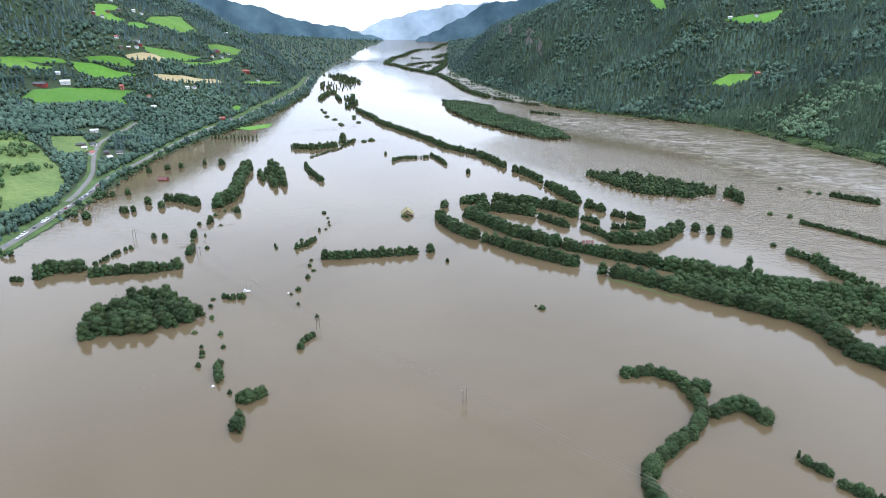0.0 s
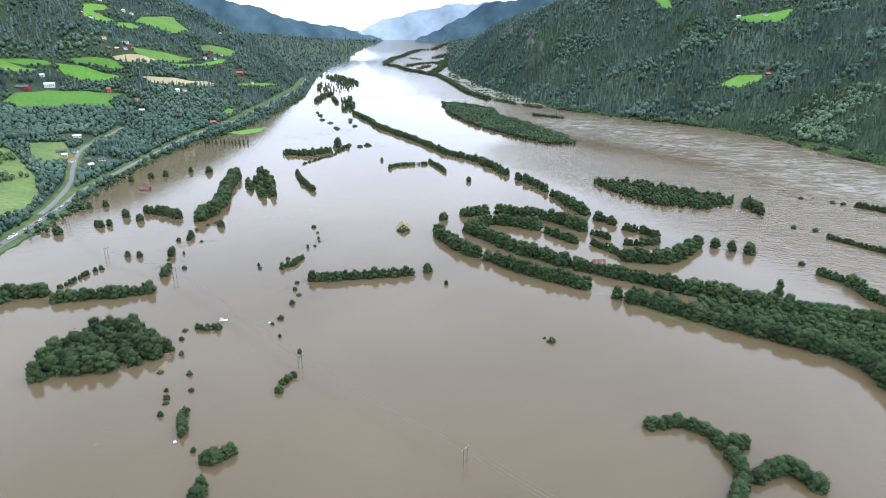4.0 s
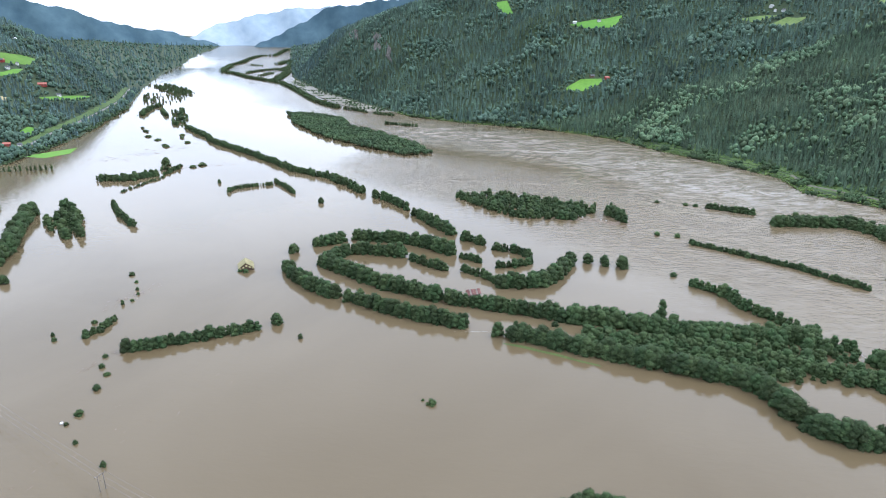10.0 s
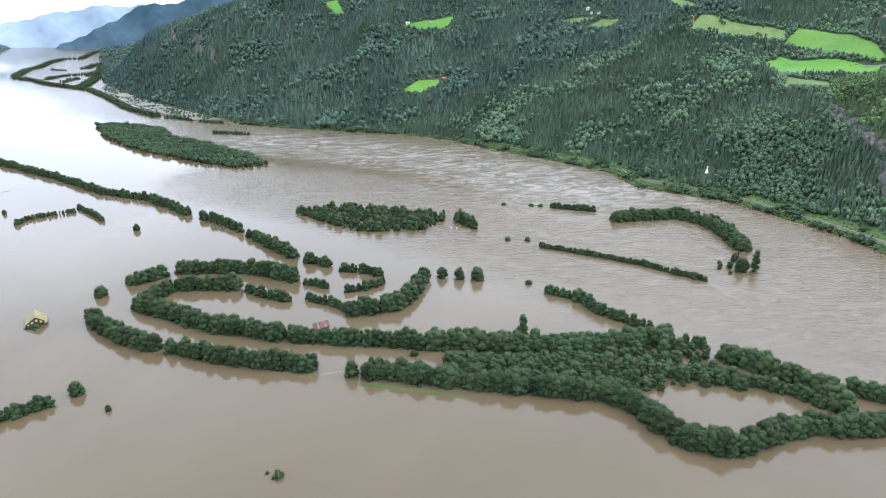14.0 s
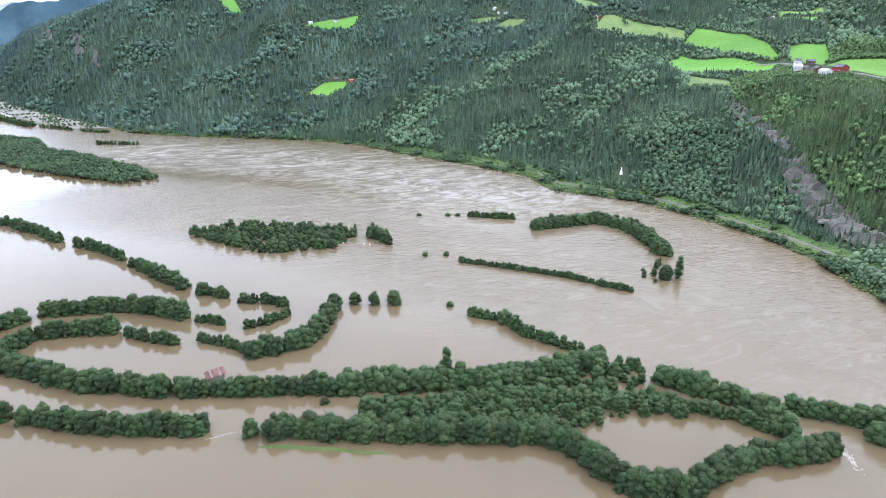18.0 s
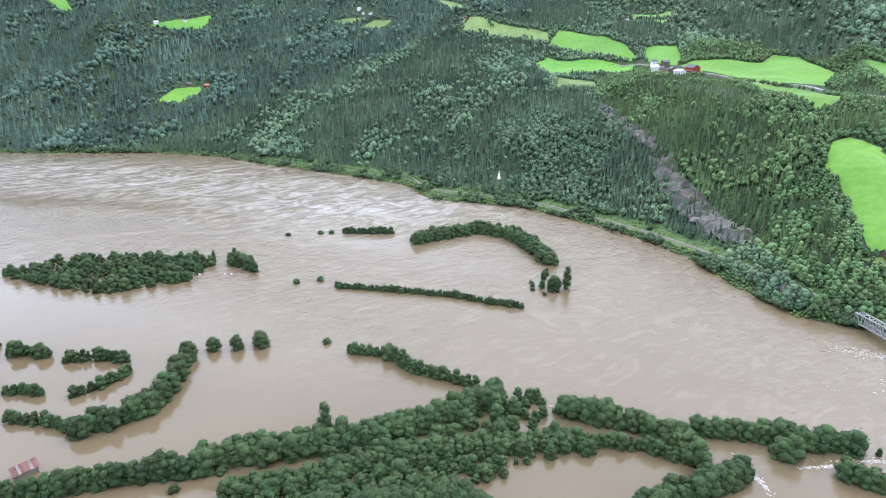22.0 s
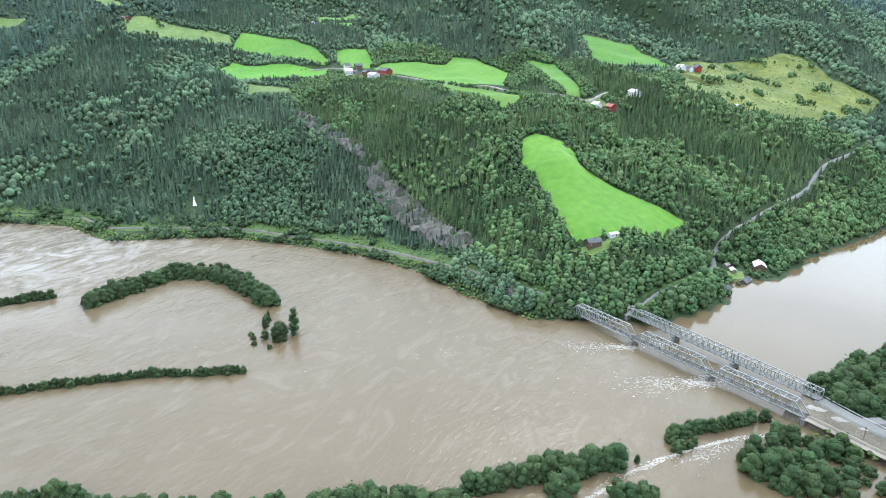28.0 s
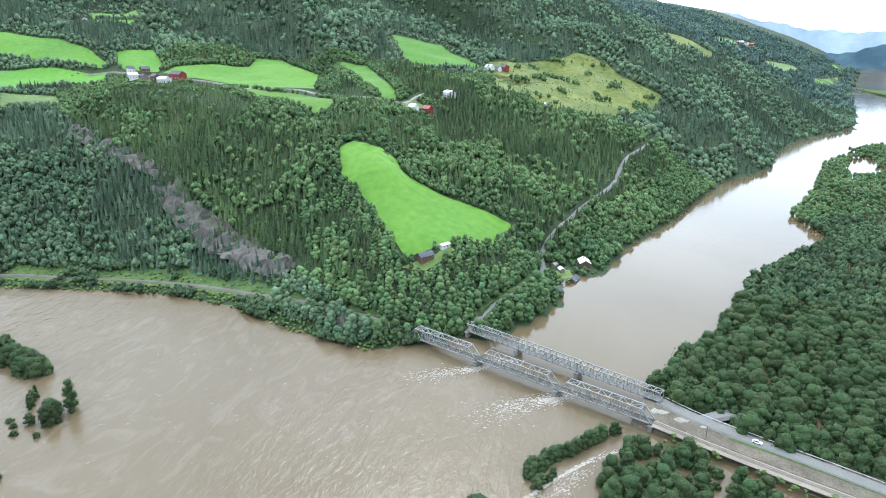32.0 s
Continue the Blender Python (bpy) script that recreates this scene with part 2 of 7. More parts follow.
# far mountains: aerial haze painted into the base colours, bluish and pale
M_HAZE_BLUE = material("haze_blue_slope", (0.028, 0.066, 0.092), (0.07, 0.124, 0.15), 1.0, 0.003, 0.014, 0.5, 8.0)
M_HAZE_PALE = material("haze_pale_slope", (0.25, 0.33, 0.40), (0.36, 0.43, 0.49), 1.0, 0.003, 0.02, 0.0)
CAR_PAINTS = [material("car_paint", c, tuple(min(1, v * 1.15) for v in c), 0.3, 0.5, 2.0, 0.0) for c in
              ((0.75, 0.75, 0.76), (0.05, 0.05, 0.06), (0.25, 0.26, 0.28), (0.45, 0.46, 0.48), (0.28, 0.03, 0.03), (0.04, 0.08, 0.2))]


def water_material():
    """Silty floodwater: brown, nearly mirror-calm, rippled and streaked where the attribute flow is high."""
    m = bpy.data.materials.new("silty_floodwater")
    m.use_nodes = True
    nt = m.node_tree
    n, li = nt.nodes, nt.links
    bsdf = n["Principled BSDF"]
    geo = n.new("ShaderNodeNewGeometry")
    flow = n.new("ShaderNodeAttribute")
    flow.attribute_name = "flow"
    silt = n.new("ShaderNodeTexNoise")
    silt.inputs["Scale"].default_value, silt.inputs["Detail"].default_value = 0.004, 7.0
    silt.inputs["Distortion"].default_value = 1.6
    li.new(geo.outputs["Position"], silt.inputs["Vector"])
    ramp = n.new("ShaderNodeValToRGB")
    ramp.color_ramp.elements[0].position, ramp.color_ramp.elements[1].position = 0.3, 0.7
    ramp.color_ramp.elements[0].color, ramp.color_ramp.elements[1].color = (0.098, 0.0712, 0.0385, 1), (0.122, 0.0915, 0.0535, 1)
    li.new(silt.outputs["Fac"], ramp.inputs["Fac"])
    streak = n.new("ShaderNodeTexNoise")
    streak.inputs["Scale"].default_value, streak.inputs["Detail"].default_value = 0.045, 9.0
    streak.inputs["Distortion"].default_value, streak.inputs["Roughness"].default_value = 2.2, 0.62
    sm = n.new("ShaderNodeMapping")
    sm.inputs["Rotation"].default_value = (0, 0, radians(-65))
    sm.inputs["Scale"].default_value = (0.6, 1.25, 1)
    li.new(geo.outputs["Position"], sm.inputs["Vector"])
    li.new(sm.outputs["Vector"], streak.inputs["Vector"])
    sr = n.new("ShaderNodeValToRGB")
    sr.color_ramp.elements[0].position, sr.color_ramp.elements[1].position = 0.50, 0.66
    li.new(streak.outputs["Fac"], sr.inputs["Fac"])
    fac = n.new("ShaderNodeMath")
    fac.operation = "MULTIPLY"
    li.new(sr.outputs["Color"], fac.inputs[0])
    li.new(flow.outputs["Fac"], fac.inputs[1])
    fac2 = n.new("ShaderNodeMath")
    fac2.operation = "MULTIPLY"
    fac2.inputs[1].default_value = 0.12
    li.new(fac.outputs[0], fac2.inputs[0])
    mix = n.new("ShaderNodeMix")
    mix.data_type = "RGBA"
    mix.inputs["B"].default_value = (0.27, 0.240, 0.208, 1)
    li.new(fac2.outputs[0], mix.inputs["Factor"])
    li.new(ramp.outputs["Color"], mix.inputs["A"])
    froth = n.new("ShaderNodeAttribute")  # foam lines of the fast reach
    froth.attribute_name = "froth"
    lines = n.new("ShaderNodeTexNoise")
    lines.inputs["Scale"].default_value, lines.inputs["Detail"].default_value = 0.036, 9.0
    lines.inputs["Distortion"].default_value, lines.inputs["Roughness"].default_value = 2.2, 0.70
    li.new(sm.outputs["Vector"], lines.inputs["Vector"])
    lr = n.new("ShaderNodeMapRange")
    lr.inputs["From Min"].default_value, lr.inputs["From Max"].default_value = 0.44, 0.64
    lr.inputs["To Min"].default_value, lr.inputs["To Max"].default_value = 0.0, 0.85
    li.new(lines.outputs["Fac"], lr.inputs["Value"])
    cover = n.new("ShaderNodeMath")
    cover.operation = "MULTIPLY"
    li.new(lr.outputs["Result"], cover.inputs[0])
    li.new(froth.outputs["Fac"], cover.inputs[1])
    frothy = n.new("ShaderNodeMix")
    frothy.data_type = "RGBA"
    frothy.inputs["B"].default_value = (0.31, 0.285, 0.255, 1)
    li.new(cover.outputs[0], frothy.inputs["Factor"])
    li.new(mix.outputs["Result"], frothy.inputs["A"])
    li.new(frothy.outputs["Result"], bsdf.inputs["Base Color"])
    bsdf.inputs["IOR"].default_value = 1.33
    bsdf.inputs["Specular IOR Level"].default_value = 0.5
    rr = n.new("ShaderNodeMapRange")
    rr.inputs["To Min"].default_value, rr.inputs["To Max"].default_value = 0.075, 0.20
    li.new(flow.outputs["Fac"], rr.inputs["Value"])
    li.new(rr.outputs["Result"], bsdf.inputs["Roughness"])
    ripple = n.new("ShaderNodeTexNoise")
    ripple.inputs["Scale"].default_value, ripple.inputs["Detail"].default_value = 0.26, 7.0
    ripple.inputs["Distortion"].default_value = 0.6
    li.new(sm.outputs["Vector"], ripple.inputs["Vector"])
    hs = n.new("ShaderNodeMapRange")
    hs.inputs["To Min"].default_value, hs.inputs["To Max"].default_value = 0.035, 0.34
    li.new(flow.outputs["Fac"], hs.inputs["Value"])
    swirl = n.new("ShaderNodeTexNoise")  # boils and eddies of the current
    swirl.inputs["Scale"].default_value, swirl.inputs["Detail"].default_value = 0.028, 8.0
    swirl.inputs["Distortion"].default_value, swirl.inputs["Roughness"].default_value = 3.0, 0.6
    li.new(sm.outputs["Vector"], swirl.inputs["Vector"])
    heave = n.new("ShaderNodeMath")
    heave.operation = "MULTIPLY_ADD"
    heave.inputs[1].default_value = 0.9
    li.new(swirl.outputs["Fac"], heave.inputs[0])
    li.new(ripple.outputs["Fac"], heave.inputs[2])
    bump = n.new("ShaderNodeBump")
    bump.inputs["Distance"].default_value = 1.6
    li.new(hs.outputs["Result"], bump.inputs["Strength"])
    li.new(heave.outputs[0], bump.inputs["Height"])
    li.new(bump.outputs["Normal"], bsdf.inputs["Normal"])
    return m


M_WATER = water_material()


# ---------------------------------------------------------------- lie of the land (metres)
EAST_SHORE = [(-1500, 5200), (-1000, 3500), (-724, 2642), (-466, 2103), (-318, 1856), (-138, 1560), (-14, 1470), (173, 1372), (263, 1284),
              (318, 1168), (389, 1054), (431, 965), (424, 885), (495, 804), (516, 725), (529, 652), (524, 590), (503, 531),
              (490, 470), (507, 441), (528, 409), (526, 393), (596, 357), (640, 352), (684, 325), (753, 311), (863, 264),
              (1105, 181), (1246, 92), (1435, 42), (1607, -24), (1881, -196), (2321, -347), (2759, -424), (5400, -1215)]
WEST_SHORE = [(-350, -900), (-420, 100), (-467, 368), (-487, 418), (-510, 478), (-545, 550), (-585, 632), (-625, 723), (-666, 861), (-684, 961),
              (-691, 1042), (-728, 1223), (-874, 1639), (-1088, 2109), (-1351, 2770), (-1630, 3717), (-1785, 4582), (-1850, 5400)]
INLAND = np.array([-60, 0, 30, 80, 160, 280, 450, 800, 1500, 3500.0])
# height of the slope at those distances inland, for places along the shore
EAST_SLOPES = {0: (-3, 0, 4, 10, 30, 80, 160, 300, 450, 500), 1: (-3, 0, 4, 10, 24, 50, 100, 240, 430, 520), 2: (-3, 0, 12, 90, 178, 196, 208, 275, 440, 560),
               2.5: (-3, 0, 14, 98, 198, 234, 262, 360, 550, 660), 3: (-3, 0, 12, 84, 190, 262, 318, 430, 600, 700), 5: (-3, 0, 5, 25, 70, 140, 230, 400, 600, 700),
               8: (-3, 0, 5, 24, 62, 105, 180, 330, 550, 700), 12: (-3, 0, 5, 24, 66, 112, 140, 230, 480, 680),
               15: (-3, 0, 5, 28, 88, 122, 134, 200, 440, 650), 18: (-3, 0, 12, 42, 78, 105, 128, 190, 420, 600),
               21: (-3, 0, 14, 40, 60, 92, 122, 190, 400, 600), 25: (-3, 0, 12, 42, 78, 112, 146, 200, 380, 600),
               27: (-3, 0, 20, 62, 98, 135, 168, 275, 470, 640), 30: (-3, 0, 18, 60, 110, 172, 248, 420, 600, 660),
               31: (-3, 0, 18, 56, 104, 160, 222, 350, 510, 600), 31.6: (-3, 0, 5, 12, 30, 60, 105, 210, 420, 600), 32.2: (-3, 0, 4, 10, 24, 56, 100, 210, 400, 540), 33: (-3, 0, 12, 38, 78, 136, 200, 310, 440, 540)}
WEST_SLOPES = {2: (-3, 0, 5, 13, 30, 55, 95, 190, 390, 600), 8: (-3, 0, 5, 13, 30, 56, 100, 195, 390, 600), 10: (-3, 0, 5, 16, 40, 78, 128, 240, 400, 580),
               11: (-3, 0, 7, 30, 78, 142, 212, 320, 430, 560), 12: (-3, 0, 10, 52, 118, 196, 275, 360, 440, 560), 12.5: (-3, 0, 12, 66, 140, 212, 282, 350, 430, 560), 12.85: (-3, 0, 12, 62, 125, 180, 220, 270, 380, 560),
               13: (-3, 0, 3, 6, 14, 34, 80, 160, 300, 450), 14: (-3, 0, 3, 6, 10, 24, 56, 120, 230, 330), 15: (-3, 0, 3, 5, 8, 14, 24, 50, 100, 180)}
FIELDS = {
    "bright": [(704, 582), (719, 575), (706, 548), (709, 526), (681, 509), (677, 473), (680, 408), (631, 415), (597, 446), (570, 469), (588, 488), (629, 524), (665, 565)],
    "terrace": [(928, 1264), (950, 1214), (952, 1163), (939, 1100), (923, 1047), (909, 1036), (896, 1062), (886, 1101), (892, 1157), (876, 1230)],
    "strip": [(838, 1186), (862, 1106), (876, 1064), (899, 1028), (874, 1010), (845, 1035), (812, 1065), (763, 1083), (790, 1160)],
    "paddock": [(955, 1057), (999, 1030), (953, 976), (924, 962), (905, 1000), (918, 1026)],
    "long": [(924, 955), (956, 959), (1026, 881), (1061, 888), (1076, 851), (1022, 761), (872, 692), (894, 762), (922, 856), (916, 907)],
    "edge": [(884, 818), (858, 733), (838, 650), (809, 638), (776, 642), (788, 659), (817, 706), (841, 766)],
    "wedge": [(1039, 741), (1041, 692), (911, 600), (883, 590), (878, 606), (940, 658)],
    "upper": [(1223, 721), (1259, 642), (1224, 599), (1181, 547), (1152, 559), (1143, 599), (1088, 642), (1158, 680)],
    "high": [(1124, 1258), (1178, 1207), (1154, 1181), (1096, 1227)], "high_low": [(1086, 1217), (1127, 1166), (1084, 1147), (1074, 1203)],
    "clearing": [(200, 1539), (242, 1574), (287, 1567), (284, 1539), (239, 1518)],
    "far_one": [(49, 2060), (86, 2051), (101, 1958), (81, 1965)], "far_two": [(239, 1813), (317, 1835), (385, 1859), (351, 1802), (287, 1785)],
    
    "slope_west": [(-838, 640), (-815, 684), (-783, 678), (-727, 649), (-662, 612), (-600, 560), (-575, 525), (-552, 462), (-560, 420), (-640, 470), (-700, 540)],
    "red_farm": [(-997, 852), (-1013, 894), (-997, 940), (-969, 978), (-938, 1009), (-916, 1036), (-914, 1009), (-904, 988), (-881, 972), (-909, 940), (-930, 897), (-968, 861)],
    "west_top": [(-1163, 962), (-1138, 977), (-1085, 978), (-1062, 988), (-1069, 968), (-1106, 946), (-1129, 930)],
    "west_bank": [(-1159, 968), (-1112, 993), (-1069, 1017), (-1054, 1015), (-1086, 986)],
    "west_strip": [(-1055, 1020), (-1021, 1039), (-974, 1061), (-944, 1081), (-967, 1036), (-989, 1009), (-1020, 1007)],
    "west_mid": [(-1041, 1047), (-1012, 1077), (-986, 1098), (-964, 1099), (-962, 1087), (-992, 1068), (-1023, 1042)],
    "west_long": [(-1004, 1165), (-1003, 1209), (-987, 1281), (-977, 1327), (-964, 1299), (-958, 1232), (-961, 1183), (-980, 1156)],
    "west_back": [(-955, 1229), (-955, 1308), (-982, 1464), (-962, 1417), (-946, 1294), (-942, 1229)],
    "west_high": [(-1131, 1334), (-1147, 1378), (-1172, 1519), (-1135, 1487), (-1091, 1476), (-1077, 1403), (-1088, 1366), (-1107, 1350)],
    "west_ledge": [(-1132, 1282), (-1122, 1310), (-1099, 1320), (-1094, 1273), (-1107, 1248)],
    "west_brow": [(-1212, 1270), (-1204, 1326), (-1184, 1315), (-1183, 1274), (-1159, 1273), (-1142, 1283), (-1124, 1242), (-1143, 1227), (-1167, 1220)],
    "west_pale": [(-1030, 1431), (-1035, 1514), (-1029, 1577), (-998, 1508), (-998, 1436), (-1012, 1414)],
    "west_low": [(-891, 1366), (-904, 1472), (-925, 1604), (-896, 1500), (-883, 1377)],
    "west_bit": [(-777, 1139), (-790, 1185), (-782, 1197), (-764, 1157)],
    "bay_meadow": [(3108, -421), (3717, -681), (3418, -611), (2921, -409), (2950, -390)],
    "shelf": [(3127, -20), (3269, -111), (3171, -127), (2969, -62), (2970, -20)],
    "cape": [(4182, -778), (4422, -934), (4075, -808), (3948, -707)],
    "west_house": [(-790, 715), (-775, 760), (-722, 725), (-704, 668), (-735, 672)],
}
ROUGH = {"pasture": [(762, 1064), (774, 1026), (777, 994), (732, 940), (722, 970), (703, 998)], "hut_lawn": [(650, 360), (664, 366), (672, 354), (660, 350)],
         "cabin_yard": [(560, 470), (585, 449), (604, 444), (590, 438), (566, 452)], "farm_yard": [(880, 985), (898, 985), (916, 905), (900, 898)], "garden": [(868, 590), (905, 575), (890, 556), (866, 560)],
         "farm_three_lawn": [(1160, 550), (1200, 520), (1120, 450), (1060, 480)],
         "pasture_high": [(812, 1439), (865, 1440), (881, 1376), (898, 1318), (909, 1273), (888, 1244), (859, 1265), (847, 1306), (827, 1338), (816, 1363), (780, 1384)], "west_gap": [(648, 1617), (689, 1619), (713, 1574), (684, 1568)], "gap_two": [(611, 1699), (668, 1672), (683, 1646), (633, 1660)], "gap_top": [(832, 1580), (843, 1503), (839, 1471), (805, 1487)], "slope_meadow": [(2907, -197), (3252, -373), (3189, -378), (2804, -247), (2760, -188)], "shelf_low": [(3122, -134), (3364, -248), (3207, -217), (3063, -148)]}
CLEARED = {"felled": [(1240, 556), (1340, 486), (1420, 390), (1326, 328), (1296, 262), (1214, 275), (1067, 350), (994, 425), (980, 478), (1028, 500)],
           "felled_far": [(1980, 260), (1998, 194), (1917, 113), (1844, 133), (1824, 215)]}
CROPS = {"tan": [(-993, 1103), (-982, 1141), (-968, 1177), (-959, 1197), (-948, 1157), (-973, 1111), (-986, 1101)], "ripe": [(-929, 1108), (-912, 1135), (-891, 1188), (-889, 1284), (-877, 1260), (-874, 1155), (-907, 1110)]}
CLIFFS = {"upper_face": [(700, 892), (684, 838), (662, 780), (645, 735), (638, 742), (648, 790), (664, 845), (684, 892)],
          "lower_face": [(640, 722), (614, 658), (590, 606), (566, 552), (552, 562), (562, 608), (586, 662), (612, 716), (632, 742)], "water_face": [(516, 512), (508, 490), (501, 478), (499, 492), (506, 510)],
          "crag": [(-455, 2410), (-420, 2378), (-395, 2260), (-425, 2300)], "crag_low": [(-330, 2180), (-300, 2130), (-285, 2040), (-310, 2070)], "crag_end": [(-270, 2060), (-250, 2010), (-240, 1950), (-262, 1990)]}


def along(shore, x, y):
    """Distance to a shore, and the place along it as a vertex number."""
    best, place = np.full(x.shape, 1e12), np.zeros(x.shape)
    for i in range(len(shore) - 1):
        (ax, ay), (bx, by) = shore[i], shore[i + 1]
        dx, dy = bx - ax, by - ay
        u = np.clip(((x - ax) * dx + (y - ay) * dy) / (dx * dx + dy * dy), 0, 1)
        d = (x - ax - u * dx) ** 2 + (y - ay - u * dy) ** 2
        near = d < best
        best, place = np.where(near, d, best), np.where(near, i + u, place)
    return np.sqrt(best), place


def inside(poly, x, y):
    odd = np.zeros(x.shape, bool)
    for i in range(len(poly)):
        (ax, ay), (bx, by) = poly[i - 1], poly[i]
        if ay != by:
            odd ^= ((ay > y) != (by > y)) & (x < (bx - ax) * (y - ay) / (by - ay) + ax)
    return odd


def rise(x, y):
    """The valley floor climbs gently far away."""
    d = np.hypot(x - 50, y)
    return 0.012 * np.maximum(0, d - 2000) + 0.045 * np.maximum(0, d - 3500)


def slope(shore, tables, poly, x, y):
    d, place = along(shore, x, y)
    d = np.where(inside(poly, x, y), d, -d)
    keys = sorted(tables)
    rows = np.array([np.interp(d, INLAND, tables[k]) for k in keys])
    f = np.interp(place, keys, np.arange(len(keys)))
    i = np.clip(f.astype(int), 0, len(keys) - 2)
    w = f - i
    w = w * w * (3 - 2 * w)
    cols = np.arange(x.size)
    flat = rows.reshape(len(keys), -1)
    z = flat[i.ravel(), cols] * (1 - w.ravel()) + flat[i.ravel() + 1, cols] * w.ravel()
    return z.reshape(x.shape), d


def ripple2(x, y, s, seed):
    """Smooth hummocks of size s, from a few waves."""
    g = np.random.default_rng(seed)
    out = np.zeros(x.shape)
    for k in range(7):
        a, p, f = g.uniform(0, 6.28), g.uniform(0, 6.28), g.uniform(0.6, 1.7) * 6.28 / s
        out += np.sin((x * np.cos(a) + y * np.sin(a)) * f + p + 0.7 * np.sin((x * np.sin(a) - y * np.cos(a)) * f * 0.6 + p))
    return out / 4


EAST_POLY = EAST_SHORE + [(7000, -1500), (7000, 7000), (-1500, 7000)]
WEST_POLY = WEST_SHORE + [(-1850, 7000), (-7000, 7000), (-7000, -900)]


def axis(lo, a, b, hi, step):
    core = np.arange(a, b + step, step)
    def out(n, reach):
        g = 1.12 ** np.arange(1, 200)
        s = np.cumsum(np.minimum(step * g, 160.0))
        return s[s < reach]
    return np.r_[(a - out(0, a - lo))[::-1], core, core[-1] + out(0, hi - core[-1])]


GX, GY = axis(-4900, -1000, 1500, 4950, 10.0), axis(-1500, 130, 1800, 4950, 10.0)
XX, YY = np.meshgrid(GX, GY)
EZ, ED = slope(EAST_SHORE, EAST_SLOPES, EAST_POLY, XX, YY)
WZ, WD = slope(WEST_SHORE, WEST_SLOPES, WEST_POLY, XX, YY)
GZ = np.maximum(EZ, WZ)
LAND = np.maximum(ED, WD)
GZ += np.clip((LAND - 60) / 400, 0, 1) * (ripple2(XX, YY, 420, 3) * 9 + ripple2(XX, YY, 150, 4) * 3)
GZ += np.clip((LAND - 50) / 120, 0, 1) * ripple2(XX, YY, 85, 6) * 2.5
NEAR_FIELD = np.full(XX.shape, 1e4)  # meadows lie smooth, the woods between them on hummocks and gullies
for group in (FIELDS, ROUGH, CROPS):
    for poly in group.values():
        NEAR_FIELD = np.minimum(NEAR_FIELD, np.where(inside(poly, XX, YY), 0, along(poly + poly[:1], XX, YY)[0]))
GZ += np.clip((LAND - 70) / 220, 0, 1) * np.clip(NEAR_FIELD / 110, 0, 1) * (ripple2(XX, YY, 330, 13) * 10 + ripple2(XX, YY, 140, 14) * 6)
for _ in range(2):  # rounded ridges
    P = np.pad(GZ, 1, mode="edge")
    S = (P[:-2, 1:-1] + P[2:, 1:-1] + P[1:-1, :-2] + P[1:-1, 2:] + 2 * GZ) / 6
    GZ = np.where(LAND > 25, S, GZ)
GZ += rise(XX, YY)
for sx, sy, reach, level in ((668, 357, 30, 2.4), (684, 343, 22, 1.6), (648, 347, 15, -0.8), (622, 358, 12, -0.6)):  # the low shelf of the riverside huts
    ease = np.clip(1.7 - np.hypot(XX - sx, YY - sy) / reach, 0, 1)
    GZ = GZ * (1 - ease) + np.minimum(GZ, level) * ease


def height(x, y):
    """Height of the ground sheet."""
    x, y = np.asarray(x, float), np.asarray(y, float)
    i = np.clip(np.searchsorted(GX, x) - 1, 0, len(GX) - 2)
    j = np.clip(np.searchsorted(GY, y) - 1, 0, len(GY) - 2)
    u, v = (x - GX[i]) / (GX[i + 1] - GX[i]), (y - GY[j]) / (GY[j + 1] - GY[j])
    return (GZ[j, i] * (1 - u) + GZ[j, i + 1] * u) * (1 - v) + (GZ[j + 1, i] * (1 - u) + GZ[j + 1, i + 1] * u) * v


def mesh_from(name, verts, faces, mat, smooth=False):
    """A mesh from arrays of vertices and of triangles or quads."""
    me = bpy.data.meshes.new(name)
    verts, faces = np.asarray(verts, np.float32), np.asarray(faces, np.int32)
    k = faces.shape[1]
    me.vertices.add(len(verts))
    me.vertices.foreach_set("co", verts.ravel())
    me.loops.add(faces.size)
    me.loops.foreach_set("vertex_index", faces.ravel())
    me.polygons.add(len(faces))
    me.polygons.foreach_set("loop_start", np.arange(0, faces.size, k, dtype=np.int32))
    me.polygons.foreach_set("use_smooth", np.full(len(faces), smooth))
    me.update(calc_edges=True)
    me.materials.append(mat)
    return me


def part(name, bm, mat, parent, label=""):
    """Link a bmesh as one mesh object under a thing or a part."""
    me = bpy.data.meshes.new(name)
    bm.to_mesh(me)
    bm.free()
    me.materials.append(mat)
    ob = new(name, me)
    ob.parent = parent
    if label:
        ob["label"] = label
    return ob


def thing(name, m, label, category, group=""):
    """An empty at the base of a thing."""
    ob = new(name)
    ob.matrix_world = m
    return tagged(ob, label, category, group)


def grid_faces(nx, ny):
    i, j = np.meshgrid(np.arange(nx - 1), np.arange(ny - 1))
    a = (j * nx + i).ravel()
    return np.stack([a, a + 1, a + nx + 1, a + nx], 1)


def box(bm, sx, sy, sz, x=0, y=0, z=0, rz=0.0, bevel=0.0):
    r = bmesh.ops.create_cube(bm, size=1, matrix=Matrix.Translation((x, y, z)) @ Matrix.Rotation(rz, 4, "Z") @ Matrix.Diagonal((sx, sy, sz, 1)))
    if bevel:
        edges = list({e for v in r["verts"] for e in v.link_edges})
        bmesh.ops.bevel(bm, geom=edges, offset=bevel, segments=1, affect="EDGES")


